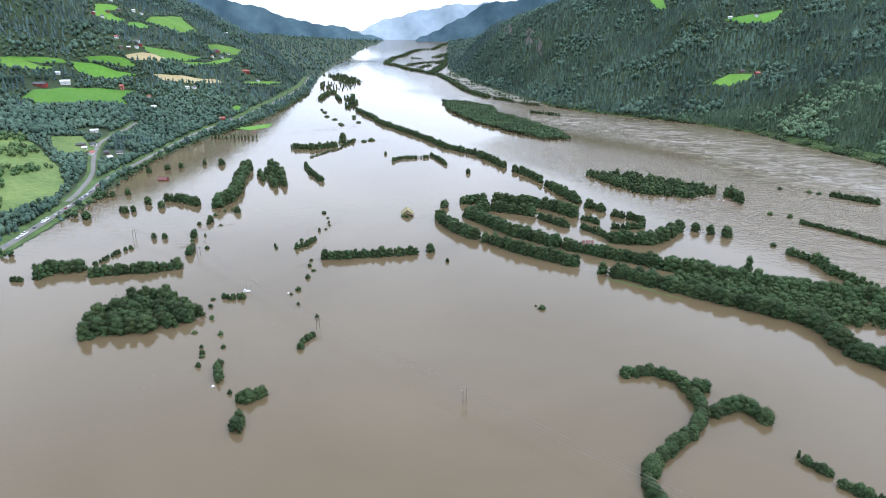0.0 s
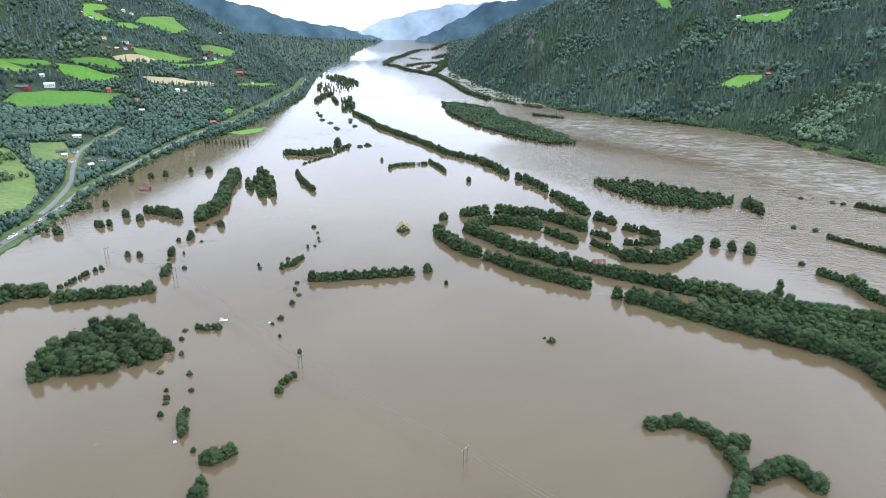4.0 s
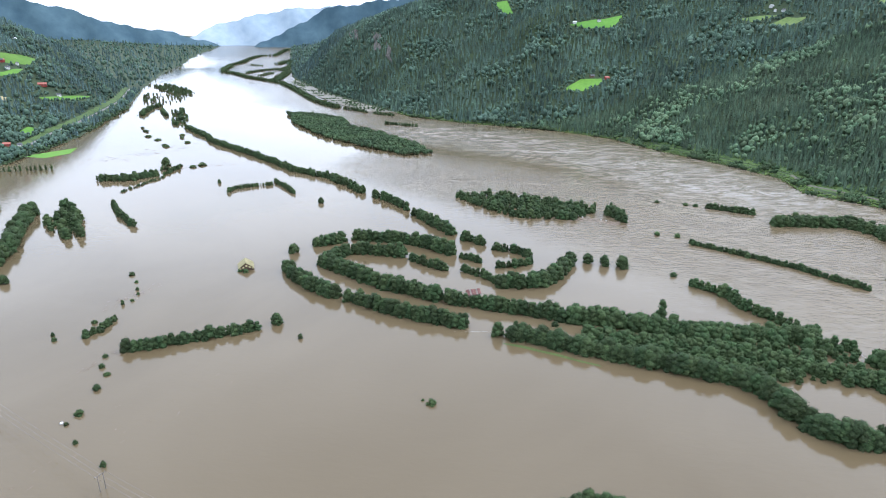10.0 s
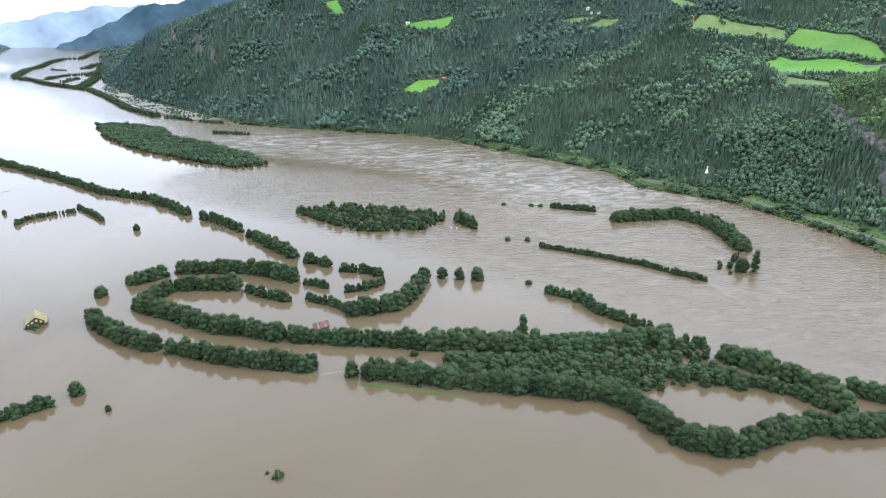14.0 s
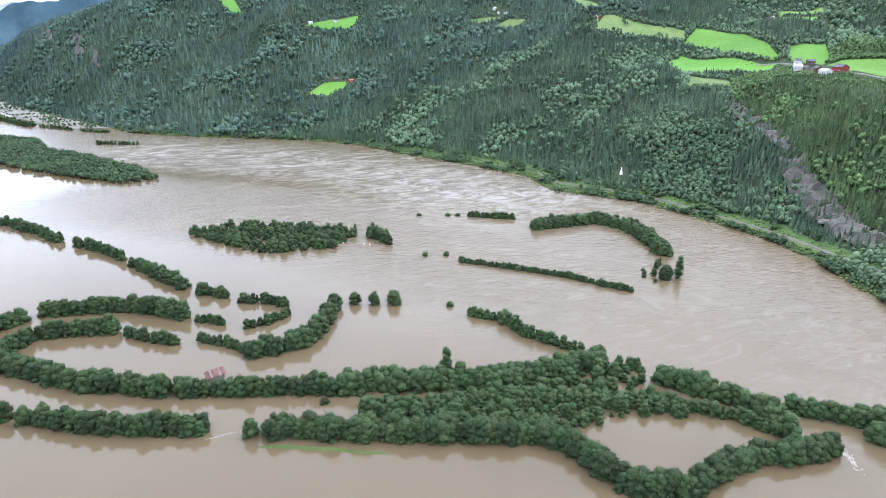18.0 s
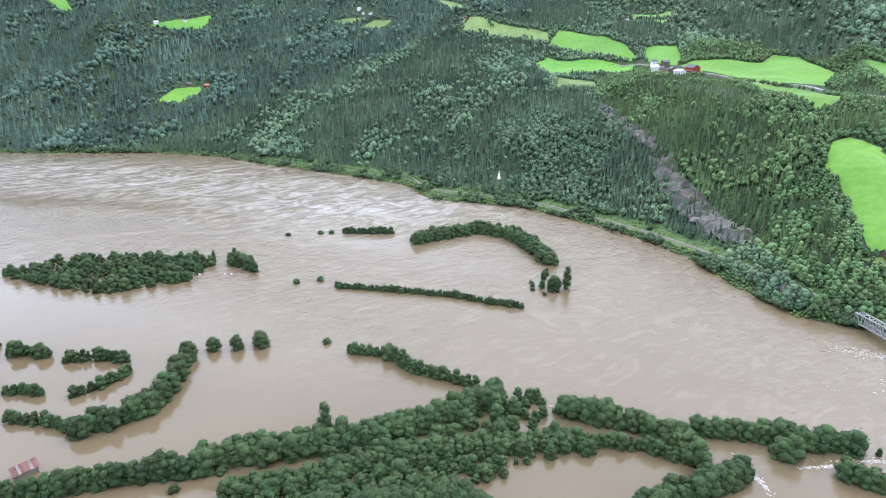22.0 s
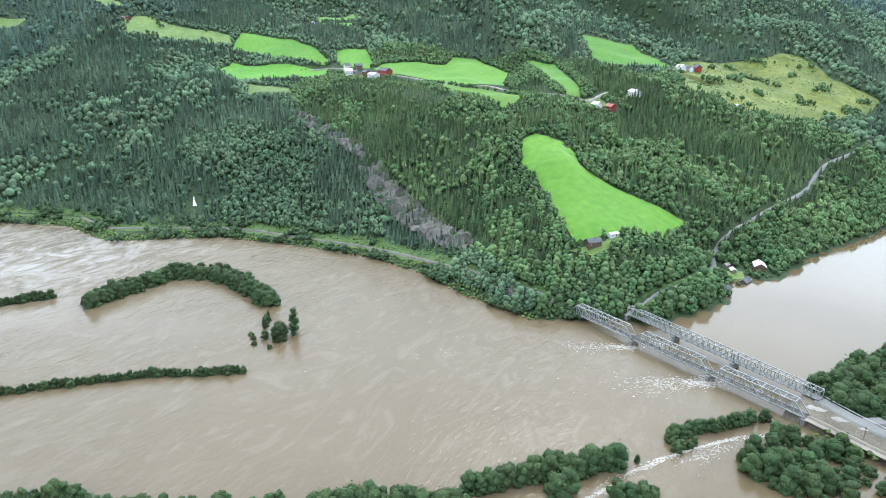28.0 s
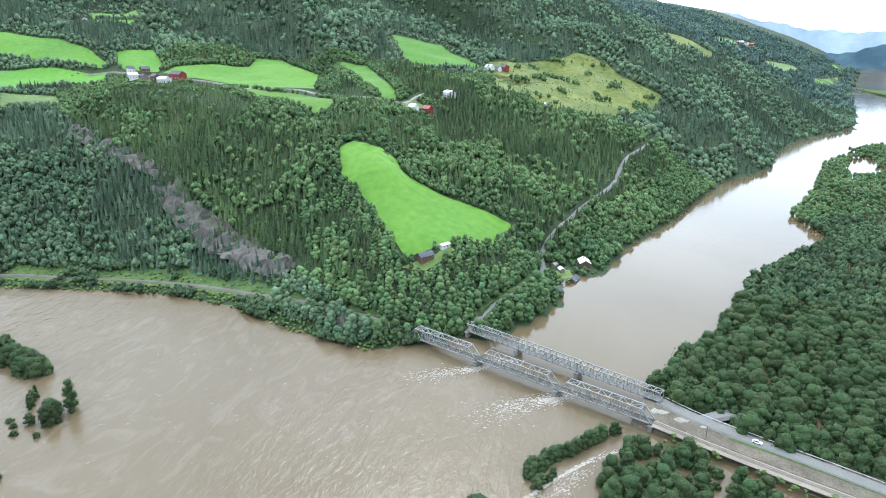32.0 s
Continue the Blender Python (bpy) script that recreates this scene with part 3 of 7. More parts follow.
def bar(bm, p, q, w, h=None):
    """A straight member between two points."""
    p, q = Vector(p), Vector(q)
    d = q - p
    turn = d.to_track_quat("X", "Z").to_matrix().to_4x4()
    bmesh.ops.create_cube(bm, size=1, matrix=Matrix.Translation((p + q) / 2) @ turn @ Matrix.Diagonal((d.length, w, h or w, 1)))


# ---------------------------------------------------------------- ground and water
ground = new("ground", mesh_from("ground", np.stack([XX, YY, GZ], -1).reshape(-1, 3), grid_faces(len(GX), len(GY)), M_GROUND, True))
tagged(ground, "wooded valley sides with dark undergrowth and flooded bottom land", "ground", kind="structure")

CHANNEL = [(-1150, 4200), (-800, 2900), (-420, 1900), (-60, 1330), (200, 1130), (370, 850), (440, 660), (425, 520), (410, 420), (330, 520), (250, 640), (100, 860), (-100, 1000)]


def build_water():
    wx, wy = axis(-4900, -800, 1200, 4950, 20.0), axis(-1500, 100, 1800, 4950, 20.0)
    x, y = np.meshgrid(wx, wy)
    me = mesh_from("water", np.stack([x, y, rise(x, y)], -1).reshape(-1, 3), grid_faces(len(wx), len(wy)), M_WATER, True)
    d, _ = along(CHANNEL, x, y)
    flow = np.clip(1.25 - d / (130 + 0.12 * np.maximum(0, y - 1400)), 0, 1)
    flow = flow * flow * (3 - 2 * flow)
    at = me.attributes.new("flow", "FLOAT", "POINT")
    at.data.foreach_set("value", flow.ravel().astype(np.float32))
    reach = CHANNEL[3:7]
    froth = np.clip(1.3 - along(reach, x, y)[0] / 140, 0, 1) * np.clip((y - 720) / 160, 0, 1)
    me.attributes.new("froth", "FLOAT", "POINT").data.foreach_set("value", froth.ravel().astype(np.float32))
    return tagged(new("water", me), "silty brown floodwater filling the valley bottom", "water", kind="structure")


build_water()

# ---------------------------------------------------------------- trees
def ico(sub):
    bm = bmesh.new()
    bmesh.ops.create_icosphere(bm, subdivisions=sub, radius=1)
    v = np.array([p.co for p in bm.verts])
    f = np.array([[p.index for p in q.verts] for q in bm.faces])
    bm.free()
    return v, f


ICO1 = ico(1)


OCTA = (np.array([(1, 0, 0), (0, 1, 0), (-1, 0, 0), (0, -1, 0), (0, 0, 1), (0, 0, -1.0)]),
        np.array([(0, 1, 4), (1, 2, 4), (2, 3, 4), (3, 0, 4), (1, 0, 5), (2, 1, 5), (3, 2, 5), (0, 3, 5)]))


def crown_arrays(seed, tall, wide, lumps, leaves, leaf, low=0.06, taper=0.75, ball=ICO1):
    """A broadleaf crown: a core and rounded lumps within an egg-shaped outline, under a shell of many separate leaf sprays."""
    g = np.random.default_rng(seed)
    centres, radii = [(0.0, 0.0, 0.44 * tall)], [0.33 * wide]
    for k in range(lumps):
        h = low + (0.93 - low) * (k + g.uniform(0.2, 0.8)) / lumps
        r = wide * g.uniform(0.19, 0.30) * (14 / lumps) ** 0.4
        out = 0.5 * wide * math.sqrt(max(0.0, 1 - ((h - 0.30) / 0.70) ** 2)) * (1 - 0.35 * taper * max(0, h - 0.4))
        spread = max(0.0, out - r * 0.7) * g.uniform(0.8, 1.08)
        a = k * 2.4 + g.uniform(-0.5, 0.5)
        centres.append((math.cos(a) * spread, math.sin(a) * spread, h * tall))
        radii.append(r)
    centres, radii = np.array(centres), np.array(radii)
    cv, cf = [], []
    for k, (c, r) in enumerate(zip(centres, radii)):
        cf.append(ball[1] + sum(len(v) for v in cv))
        cv.append(ball[0] * r * g.uniform(0.74, 1.10, (len(ball[0]), 1)) * (1, 1, 1.2 * tall / wide if k == 0 else 0.92) + c)
    pick = g.integers(1, lumps + 1, leaves)
    way = g.normal(size=(leaves, 3))
    way[:, 2] = way[:, 2] * 0.8 + 0.25
    way /= np.linalg.norm(way, axis=1)[:, None]
    pos = centres[pick] + way * radii[pick][:, None] * g.uniform(0.80, 1.22, (leaves, 1))
    up = way + g.normal(size=(leaves, 3)) * 0.34 + (0, 0, 0.28)
    up /= np.linalg.norm(up, axis=1)[:, None]
    side = np.cross(up, g.normal(size=(leaves, 3)))
    side /= np.linalg.norm(side, axis=1)[:, None]
    other = np.cross(up, side)
    s = leaf * g.uniform(0.5, 1.1, (leaves, 1))
    bend = up * s * 0.25
    q = np.stack([pos - side * s, pos + side * s * 0.6 + other * s * 0.85, pos + side * s * 0.5 - other * s * 0.85 + bend], 1).reshape(-1, 3)
    lt = np.arange(leaves * 3).reshape(-1, 3)
    return np.concatenate(cv), np.concatenate(cf), q, lt


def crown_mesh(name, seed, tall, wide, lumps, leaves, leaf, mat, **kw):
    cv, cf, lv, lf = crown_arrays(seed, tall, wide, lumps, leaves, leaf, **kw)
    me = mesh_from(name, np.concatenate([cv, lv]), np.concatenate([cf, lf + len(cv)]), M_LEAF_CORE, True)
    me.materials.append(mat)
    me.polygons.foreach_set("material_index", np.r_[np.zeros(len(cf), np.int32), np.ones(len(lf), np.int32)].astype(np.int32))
    return me


def trunk_mesh(seed, tall, wide):
    """A tapered trunk that leans a little, with three limbs."""
    g = random.Random(seed)
    bm = bmesh.new()

    def limb(p, q, r0, r1):
        d = Vector(q) - Vector(p)
        m = Matrix.Translation((Vector(p) + Vector(q)) / 2) @ d.to_track_quat("Z", "Y").to_matrix().to_4x4()
        bmesh.ops.create_cone(bm, cap_ends=True, segments=6, radius1=r0, radius2=r1, depth=d.length, matrix=m)

    top = (g.uniform(-0.3, 0.3), g.uniform(-0.3, 0.3), tall * 0.75)
    limb((0, 0, -1.6), top, 0.022 * tall, 0.008 * tall)
    for k in range(3):
        a = k * 2.1 + g.random()
        s = Vector(top) * (0.35 + 0.15 * k)
        limb(s, s + Vector((math.cos(a) * wide * 0.3, math.sin(a) * wide * 0.3, tall * 0.15)), 0.010 * tall, 0.004 * tall)
    me = bpy.data.meshes.new("trunk")
    bm.to_mesh(me)
    bm.free()
    me.materials.append(M_BARK)
    return me


# kinds: mesh pairs for a tree 10 m tall
SHAPES = {"broad": (10, 7.4, 17, 1250, 0.33, {}), "round": (10, 9.0, 18, 1350, 0.37, dict(taper=0.6, low=0.05)), "slim": (10, 4.2, 15, 700, 0.30, dict(taper=0.95))}
KINDS = {}
for kind, (tall, wide, lumps, leaves, leaf, kw) in SHAPES.items():
    KINDS[kind] = [(trunk_mesh(k, tall, wide), crown_mesh("crown", 40 + k + 10 * lumps, tall, wide, lumps, leaves, leaf, M_LEAF, **kw)) for k in range(4)]
BUSH = [(None, crown_mesh("foliage", 80 + k, 3, 4.0, 8, 360, 0.26, M_SHRUB if k % 2 else M_LEAF, low=0.0, taper=0.5)) for k in range(4)]
LABELS = {"broad": "broadleaf tree with a dense dark green crown standing in floodwater",
          "round": "wide round-crowned broadleaf tree standing in brown floodwater",
          "slim": "slender upright tree with a narrow leafy crown in floodwater"}
pick = random.Random(11)


def tree(x, y, tall=11.0, kind="broad", group="", label="", base=0.0):
    trunk, crown = pick.choice(KINDS[kind])
    ob = thing("tree", Matrix.Translation((x, y, base - 0.08 * tall)) @ Matrix.Rotation(pick.uniform(0, 6.28), 4, "Z"), label or LABELS[kind], "tree", group)
    s = tall / 10 * pick.uniform(0.88, 1.12)
    w = s * (pick.uniform(0.85, 1.0) if kind == "slim" else pick.uniform(1.1, 1.35))
    for name, me in (("trunk", trunk), ("crown", crown)):
        c = new(name, me)
        c.parent = ob
        c.scale = (w, w, s)
    return ob


def bush(x, y, tall=2.5, wide=3.5, group="", label="", base=-0.25):
    _, me = pick.choice(BUSH)
    ob = thing("bush", Matrix.Translation((x, y, base)) @ Matrix.Rotation(pick.uniform(0, 6.28), 4, "Z"), label or "low green bush half drowned in brown floodwater", "bush", group)
    c = new("foliage", me)
    c.parent = ob
    f = wide / 4.0 * pick.uniform(0.9, 1.1)
    c.scale = (f, f, tall / 3.0 * pick.uniform(0.9, 1.1))
    return ob


def joined_template(kind, seed, share):
    """Trunk, inner lumps and leaf sprays of a tree 10 m tall, as arrays with a material number for each face."""
    if kind == "bush":
        tall, wide, lumps, leaves, leaf, kw = 10, 13.0, 9, 220, 0.8, dict(low=0.0, taper=0.5)
    else:
        tall, wide, lumps, leaves, leaf, kw = SHAPES[kind]
    lumps = 10 if share >= 0.4 else 8 if share >= 0.2 else 4
    cv, cf, lv, lf = crown_arrays(seed, tall, wide, lumps, int(leaves * share * 0.62) + 8, leaf * 0.9 / math.sqrt(share) ** 0.5, ball=ICO1 if share >= 0.2 else OCTA, **kw)
    r = 0.2
    tv = np.array([(r, 0, -1.6), (-r / 2, r, -1.6), (-r / 2, -r, -1.6), (0, 0, 7.0)])
    tf = np.array([(0, 1, 3), (1, 2, 3), (2, 0, 3)])
    v = np.concatenate([cv, lv, tv])
    f = np.concatenate([cf, lf + len(cv), tf + len(cv) + len(lv)])
    return v, f, np.r_[np.zeros(len(cf)), np.ones(len(lf)), np.full(3, 2)]


STANDS = {}


def plant(stand, x, y, tall, kind, base=0.0):
    s = tall / 10 * pick.uniform(0.95, 1.18)
    STANDS.setdefault(stand, []).append((x, y, base, pick.uniform(0, 6.28), s * pick.uniform(0.9, 1.12), s, kind, pick.random()))


def raise_stand(stand, name, label, share, young=False):
    """All the planted trees of one stand, joined."""
    V, F, M, T, n = [], [], [], [], 0
    plants = STANDS[stand]
    for kind in ("broad", "round", "slim", "bush"):
        for var in range(5):
            mine = [p for i, p in enumerate(plants) if p[6] == kind and i % 5 == var]
            if not mine:
                continue
            v, f, m = joined_template(kind, 300 + 11 * var + len(kind), share)
            x, y, z, a, w, s, t = (np.array([p[i] for p in mine], float)[:, None] for i in (0, 1, 2, 3, 4, 5, 7))
            z = z + rise(x, y) - 1.2 * s
            c, q = np.cos(a) * w, np.sin(a) * w
            V.append(np.stack([v[None, :, 0] * c - v[None, :, 1] * q + x, v[None, :, 0] * q + v[None, :, 1] * c + y, v[None, :, 2] * s + z], -1).reshape(-1, 3))
            F.append((f[None] + (np.arange(len(mine)) * len(v))[:, None, None]).reshape(-1, 3) + n)
            M.append(np.tile(m, len(mine)))
            T.append(np.repeat(0.62 + 0.46 * t[:, 0] if young else t[:, 0], len(v)))
            n += len(mine) * len(v)
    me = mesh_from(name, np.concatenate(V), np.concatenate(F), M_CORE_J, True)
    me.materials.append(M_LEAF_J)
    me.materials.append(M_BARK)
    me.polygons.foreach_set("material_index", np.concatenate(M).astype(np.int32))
    me.attributes.new("tone", "FLOAT", "POINT").data.foreach_set("value", np.concatenate(T).astype(np.float32))
    return tagged(new(name, me), label, "trees", kind="stuff")


def row(pts, tall=11.0, wide=8.0, gap=4.6, kind="broad", group="", single=False):
    """A hedge or strip of trees along a line, filled out with low growth at its foot."""
    lanes = max(1, round(wide / (5.0 if wide < 20 else 8.0)))
    pts = [Vector(p) for p in pts]
    for lane in range(lanes):
        off = (lane - (lanes - 1) / 2) * (wide / max(lanes, 1)) * 0.75
        left = pick.uniform(0, gap)
        for a, b in zip(pts, pts[1:]):
            d = b - a
            n = Vector((-d.y, d.x)).normalized()
            while left < d.length:
                p = a + d * (left / d.length) + n * (off + pick.uniform(-0.9, 0.9))
                k = kind if pick.random() < 0.8 else pick.choice(("broad", "round", "slim"))
                h = tall * pick.uniform(0.72, 1.06)
                if single:
                    tree(p.x, p.y, h, k, group)
                else:
                    plant(group, p.x, p.y, h, k)
                if pick.random() < 0.35:
                    q = p + n * pick.choice((-1, 1)) * wide * 0.35
                    plant(group, q.x, q.y, pick.uniform(2.0, 3.6), "bush", -0.3)
                left += (gap if tall > 8 else gap * 0.8) * pick.uniform(0.75, 1.25)
            left -= d.length


def grove(poly, tall=10.0, gap=6.0, kind="round", group="", shrubs=0.2, keep=1.0, holes=()):
    """Trees filling a patch."""
    xs, ys = [p[0] for p in poly], [p[1] for p in poly]
    x, y = jittered(min(xs), max(xs), min(ys), max(ys), gap, len(poly) + int(abs(xs[0])))
    ok = inside(poly, x, y)
    for hx, hy, hr in holes:
        ok &= np.hypot(x - hx, y - hy) > hr
    for px, py in zip(x[ok], y[ok]):
        if pick.random() > keep:
            continue
        if pick.random() < shrubs:
            plant(group, px, py, pick.uniform(2.2, 4.5), "bush", -0.3)
        else:
            plant(group, px, py, tall * pick.uniform(0.5, 1.18), kind if pick.random() < 0.6 else "broad")


def jittered(x0, x1, y0, y1, gap, seed):
    g = np.random.default_rng(seed)
    x, y = np.meshgrid(np.arange(x0, x1, gap), np.arange(y0, y1, gap))
    return (x + g.uniform(-0.45, 0.45, x.shape) * gap).ravel(), (y + g.uniform(-0.45, 0.45, y.shape) * gap).ravel()


def conifer_template(seed, tiers=4, sides=6):
    g = np.random.default_rng(seed)
    v, f = [], []
    for t in range(tiers):
        z0, z1 = 0.06 + 0.78 * t / tiers, 0.06 + 0.78 * t / tiers + 0.36 + 0.06 * (t == tiers - 1)
        r = 0.21 * (1 - 0.80 * t / (tiers - 0.4))
        n = len(v)
        for k in range(sides):
            a = 6.283 * (k + 0.5 * (t % 2)) / sides + g.uniform(-0.2, 0.2)
            rr = r * g.uniform(0.7, 1.2)
            v.append((math.cos(a) * rr, math.sin(a) * rr, z0 + g.uniform(-0.04, 0.03)))
        v.append((g.uniform(-0.01, 0.01), g.uniform(-0.01, 0.01), min(1.0, z1)))
        f += [(n + k, n + (k + 1) % sides, n + sides) for k in range(sides)]
    return np.array(v), np.array(f)


def leafy_template(seed, sprays, ball=ICO1, lobes=2):
    g = np.random.default_rng(seed)
    v = ball[0] * g.uniform(0.72, 1.16, (len(ball[0]), 1)) * (0.29, 0.29, 0.43) + (0, 0, 0.52)
    v, f = [v], [ball[1]]
    n = len(v[0])
    for k in range(lobes):
        a = 6.283 * k / lobes + g.uniform(-0.6, 0.6)
        v.append(OCTA[0] * g.uniform(0.8, 1.15, (6, 1)) * (0.2, 0.2, 0.22) + (math.cos(a) * 0.22, math.sin(a) * 0.22, g.uniform(0.4, 0.68)))
        f.append(OCTA[1] + n)
        n += 6
    for k in range(sprays):
        d = g.normal(size=3)
        d[2] = abs(d[2]) * 0.8 - 0.2
        d /= np.linalg.norm(d)
        p = d * (0.31, 0.31, 0.42) + (0, 0, 0.54)
        s = np.cross(d, g.normal(size=3))
        s /= np.linalg.norm(s)
        o = np.cross(d, s)
        w = g.uniform(0.05, 0.12)
        v.append(np.array([p - s * w - d * 0.06, p + o * w * 0.9 + d * 0.03, p + s * w - d * 0.06, p - o * w * 0.9 + d * 0.05]))
        f.append(np.array([[n, n + 1, n + 2], [n, n + 2, n + 3]]))
        n += 4
    return np.concatenate(v), np.concatenate(f)


def scatter(name, templates, x, y, z, tall, wide, mat, label, seed, category="forest"):
    """Many far trees in one mesh."""
    g = np.random.default_rng(seed)
    which = g.integers(0, len(templates), len(x))
    V, F, T, n = [], [], [], 0
    for k, (tv, tf) in enumerate(templates):
        s = np.nonzero(which == k)[0]
        if not len(s):
            continue
        a = g.uniform(0, 6.283, len(s))
        c, q = np.cos(a)[:, None] * wide[s][:, None], np.sin(a)[:, None] * wide[s][:, None]
        vx = tv[None, :, 0] * c - tv[None, :, 1] * q + x[s][:, None]
        vy = tv[None, :, 0] * q + tv[None, :, 1] * c + y[s][:, None]
        vz = tv[None, :, 2] * tall[s][:, None] + z[s][:, None]
        V.append(np.stack([vx, vy, vz], -1).reshape(-1, 3))
        F.append((tf[None] + (np.arange(len(s)) * len(tv))[:, None, None]).reshape(-1, 3) + n)
        T.append(np.repeat(np.clip(g.normal(0.5, 0.27, len(s)) + 0.22 * ripple2(x[s], y[s], 55, 21) + 0.2 * ripple2(x[s], y[s], 210, 22), 0, 1), len(tv)))
        n += len(s) * len(tv)
    me = mesh_from(name, np.concatenate(V), np.concatenate(F), mat, not (templates is CONIFERS or templates is FAR_CONIFERS))
    me.attributes.new("tone", "FLOAT", "POINT").data.foreach_set("value", np.concatenate(T).astype(np.float32))
    return tagged(new(name, me), label, category, kind="stuff")


CONIFERS = [conifer_template(k) for k in range(6)]
FAR_CONIFERS = [conifer_template(20 + k, 3, 5) for k in range(5)]
LEAFY = [leafy_template(k, 14, lobes=3) for k in range(6)]
FAR_LEAFY = [leafy_template(30 + k, 0, lobes=1) for k in range(6)]


def near_leafy(seed):
    """A closer crown of unit height and width: several lumps under many leaf sprays."""
    cv, cf, lv, lf = crown_arrays(seed, 1.0, 0.72, 7, 70, 0.042, low=0.1)
    return np.concatenate([cv, lv]), np.concatenate([cf, lf + len(cv)])


NEAR_LEAFY = [near_leafy(200 + k) for k in range(6)]
# ---------------------------------------------------------------- tree rows and drowned islands on the plain
row([(-486, 1243), (-464, 1203), (-434, 1169), (-323, 1059), (-242, 967), (-173, 919), (-120, 850)], 9, 9, 6.5, group="river bank row")
row([(-107, 838), (-73, 801), (-55, 774)], 10, 7, 4.5, group="river bank row")
row([(-48, 761), (-27, 730), (-3, 691)], 10, 8, 4.5, group="river bank row")
row([(3, 681), (15, 674), (28, 664)], 9, 7, 4.5, group="river bank row")
tree(-143, 632, 8.5, "round", "lone trees off the oxbow")
row([(-131, 650), (-117, 659), (-105, 670)], 11, 9, 5, "round", group="oxbow trees")
row([(-98, 673), (-75, 670), (-42, 665), (-21, 654), (0, 635)], 12, 8, 4.6, group="oxbow trees")
row([(5, 631), (17, 624), (25, 617)], 6.5, 5, 5, "round", group="oxbow trees")
row([(39, 608), (50, 608), (63, 615), (71, 621)], 7, 5, 5, "round", group="oxbow trees")
row([(36, 652), (53, 648), (67, 635)], 8, 5, 4.5, group="oxbow trees")
row([(-107, 611), (-101, 624), (-92, 636), (-76, 636), (-42, 628)], 11, 9, 4.6, group="oxbow trees")
row([(-37, 622), (-21, 608), (-3, 597)], 8.5, 6, 4.6, "round", group="oxbow trees")
row([(8, 598), (27, 586), (40, 570)], 7.5, 6, 5, "round", group="oxbow trees")
row([(42, 567), (59, 566), (74, 571), (86, 586), (98, 613), (104, 627)], 12, 8, 4.4, group="oxbow trees")
row([(-110, 605), (-98, 595), (-82, 584), (-59, 564), (-29, 549), (-4, 537)], 12, 10, 4.6, group="oxbow trees")
row([(-1, 535), (35, 524), (67, 516), (83, 510)], 11, 8, 4.4, group="oxbow trees")
row([(-137, 591), (-124, 572), (-108, 556), (-96, 544), (-80, 537)], 11, 9, 4.6, group="meadow hedge")
row([(-76, 532), (-67, 529)], 9, 5, 4.5, "round", group="meadow hedge")
row([(-64, 529), (-45, 518), (-24, 508), (5, 497), (17, 494)], 11, 9, 4.5, group="meadow hedge")
row([(35, 483), (38, 482)], 9, 5, 4, "slim", group="meadow hedge")
row([(44, 481), (62, 477), (91, 466), (118, 455), (146, 445), (173, 435)], 11, 10, 4.3, group="meadow hedge", single=True)
row([(173, 435), (183, 425), (188, 411), (190, 400), (195, 390), (204, 384), (213, 381), (222, 380)], 12, 10, 4.3, group="meadow hedge", single=True)
row([(224, 382), (234, 385), (246, 388), (263, 388), (276, 384), (293, 383), (305, 385)], 10, 9, 4.6, "round", group="meadow hedge")
row([(87, 513), (119, 504), (142, 498), (164, 491), (200, 488), (223, 489), (244, 491)], 11, 15, 5.2, "round", group="wooded spit")
row([(95, 488), (124, 476), (158, 475), (189, 466), (216, 453), (239, 443), (255, 430)], 8, 13, 5.2, "round", group="wooded spit")
grove([(92, 484), (124, 474), (158, 472), (189, 463), (200, 441), (173, 441), (146, 452), (118, 462), (94, 473)], 7, 5.5, "round", "wooded spit", shrubs=0.2)
grove([(100, 478), (160, 470), (215, 448), (240, 436), (200, 434), (150, 450), (104, 466)], 6, 5.5, "round", "wooded spit", shrubs=0.3)
grove([(140, 490), (240, 495), (262, 470), (235, 452), (190, 474), (150, 480)], 9, 7, "round", "wooded spit", shrubs=0.35)
row([(189, 579), (200, 570), (211, 557), (213, 540), (221, 528), (229, 516), (236, 505)], 9, 6, 4.2, "broad", group="wooded spit")
row([(247, 484), (262, 476)], 9, 5, 5, group="wooded spit")
row([(261, 461), (275, 447), (285, 432), (292, 418), (292, 407), (290, 395)], 12, 10, 5, "round", group="wooded spit")
row([(244, 451), (252, 436), (266, 427), (278, 415), (288, 399)], 8, 6, 5, "round", group="wooded spit")
row([(309, 414), (328, 400), (346, 381), (365, 366)], 11, 8, 5, "round", group="bank above the weir")
row([(368, 361), (372, 358)], 6, 5, 5, group="bank above the weir")
row([(386, 346), (400, 337)], 6, 5, 5, group="bank above the weir")
row([(327, 382), (337, 376)], 11, 7, 5, "round", group="bank above the weir")
row([(340, 359), (346, 350), (349, 340)], 9, 8, 5, "round", group="bank above the weir")
tree(147, 504, 24, "slim", label="tall upright poplar rising above the wooded spit")
grove([(-9, 841), (19, 852), (83, 837), (127, 812), (153, 790), (135, 765), (123, 751), (65, 753), (45, 772), (14, 808)], 8.0, 5.4, "round", "debris island", shrubs=0.3, holes=((60, 785, 9),))
row([(160, 775), (172, 762), (172, 745)], 11, 8, 6, "broad", group="debris island")
tree(166, 781, 15, "slim", "debris island")
tree(150, 790, 10, "slim", "debris island")
row([(-185, 1439), (-110, 1406)], 7, 10, 8, "round", group="long island")
for bx, by in ((228, 829), (258, 819), (268, 815)):
    bush(bx, by, 3, 6, "river bushes")
row([(278, 811), (288, 803), (300, 797), (321, 785)], 7, 6, 5, "round", group="river bushes")
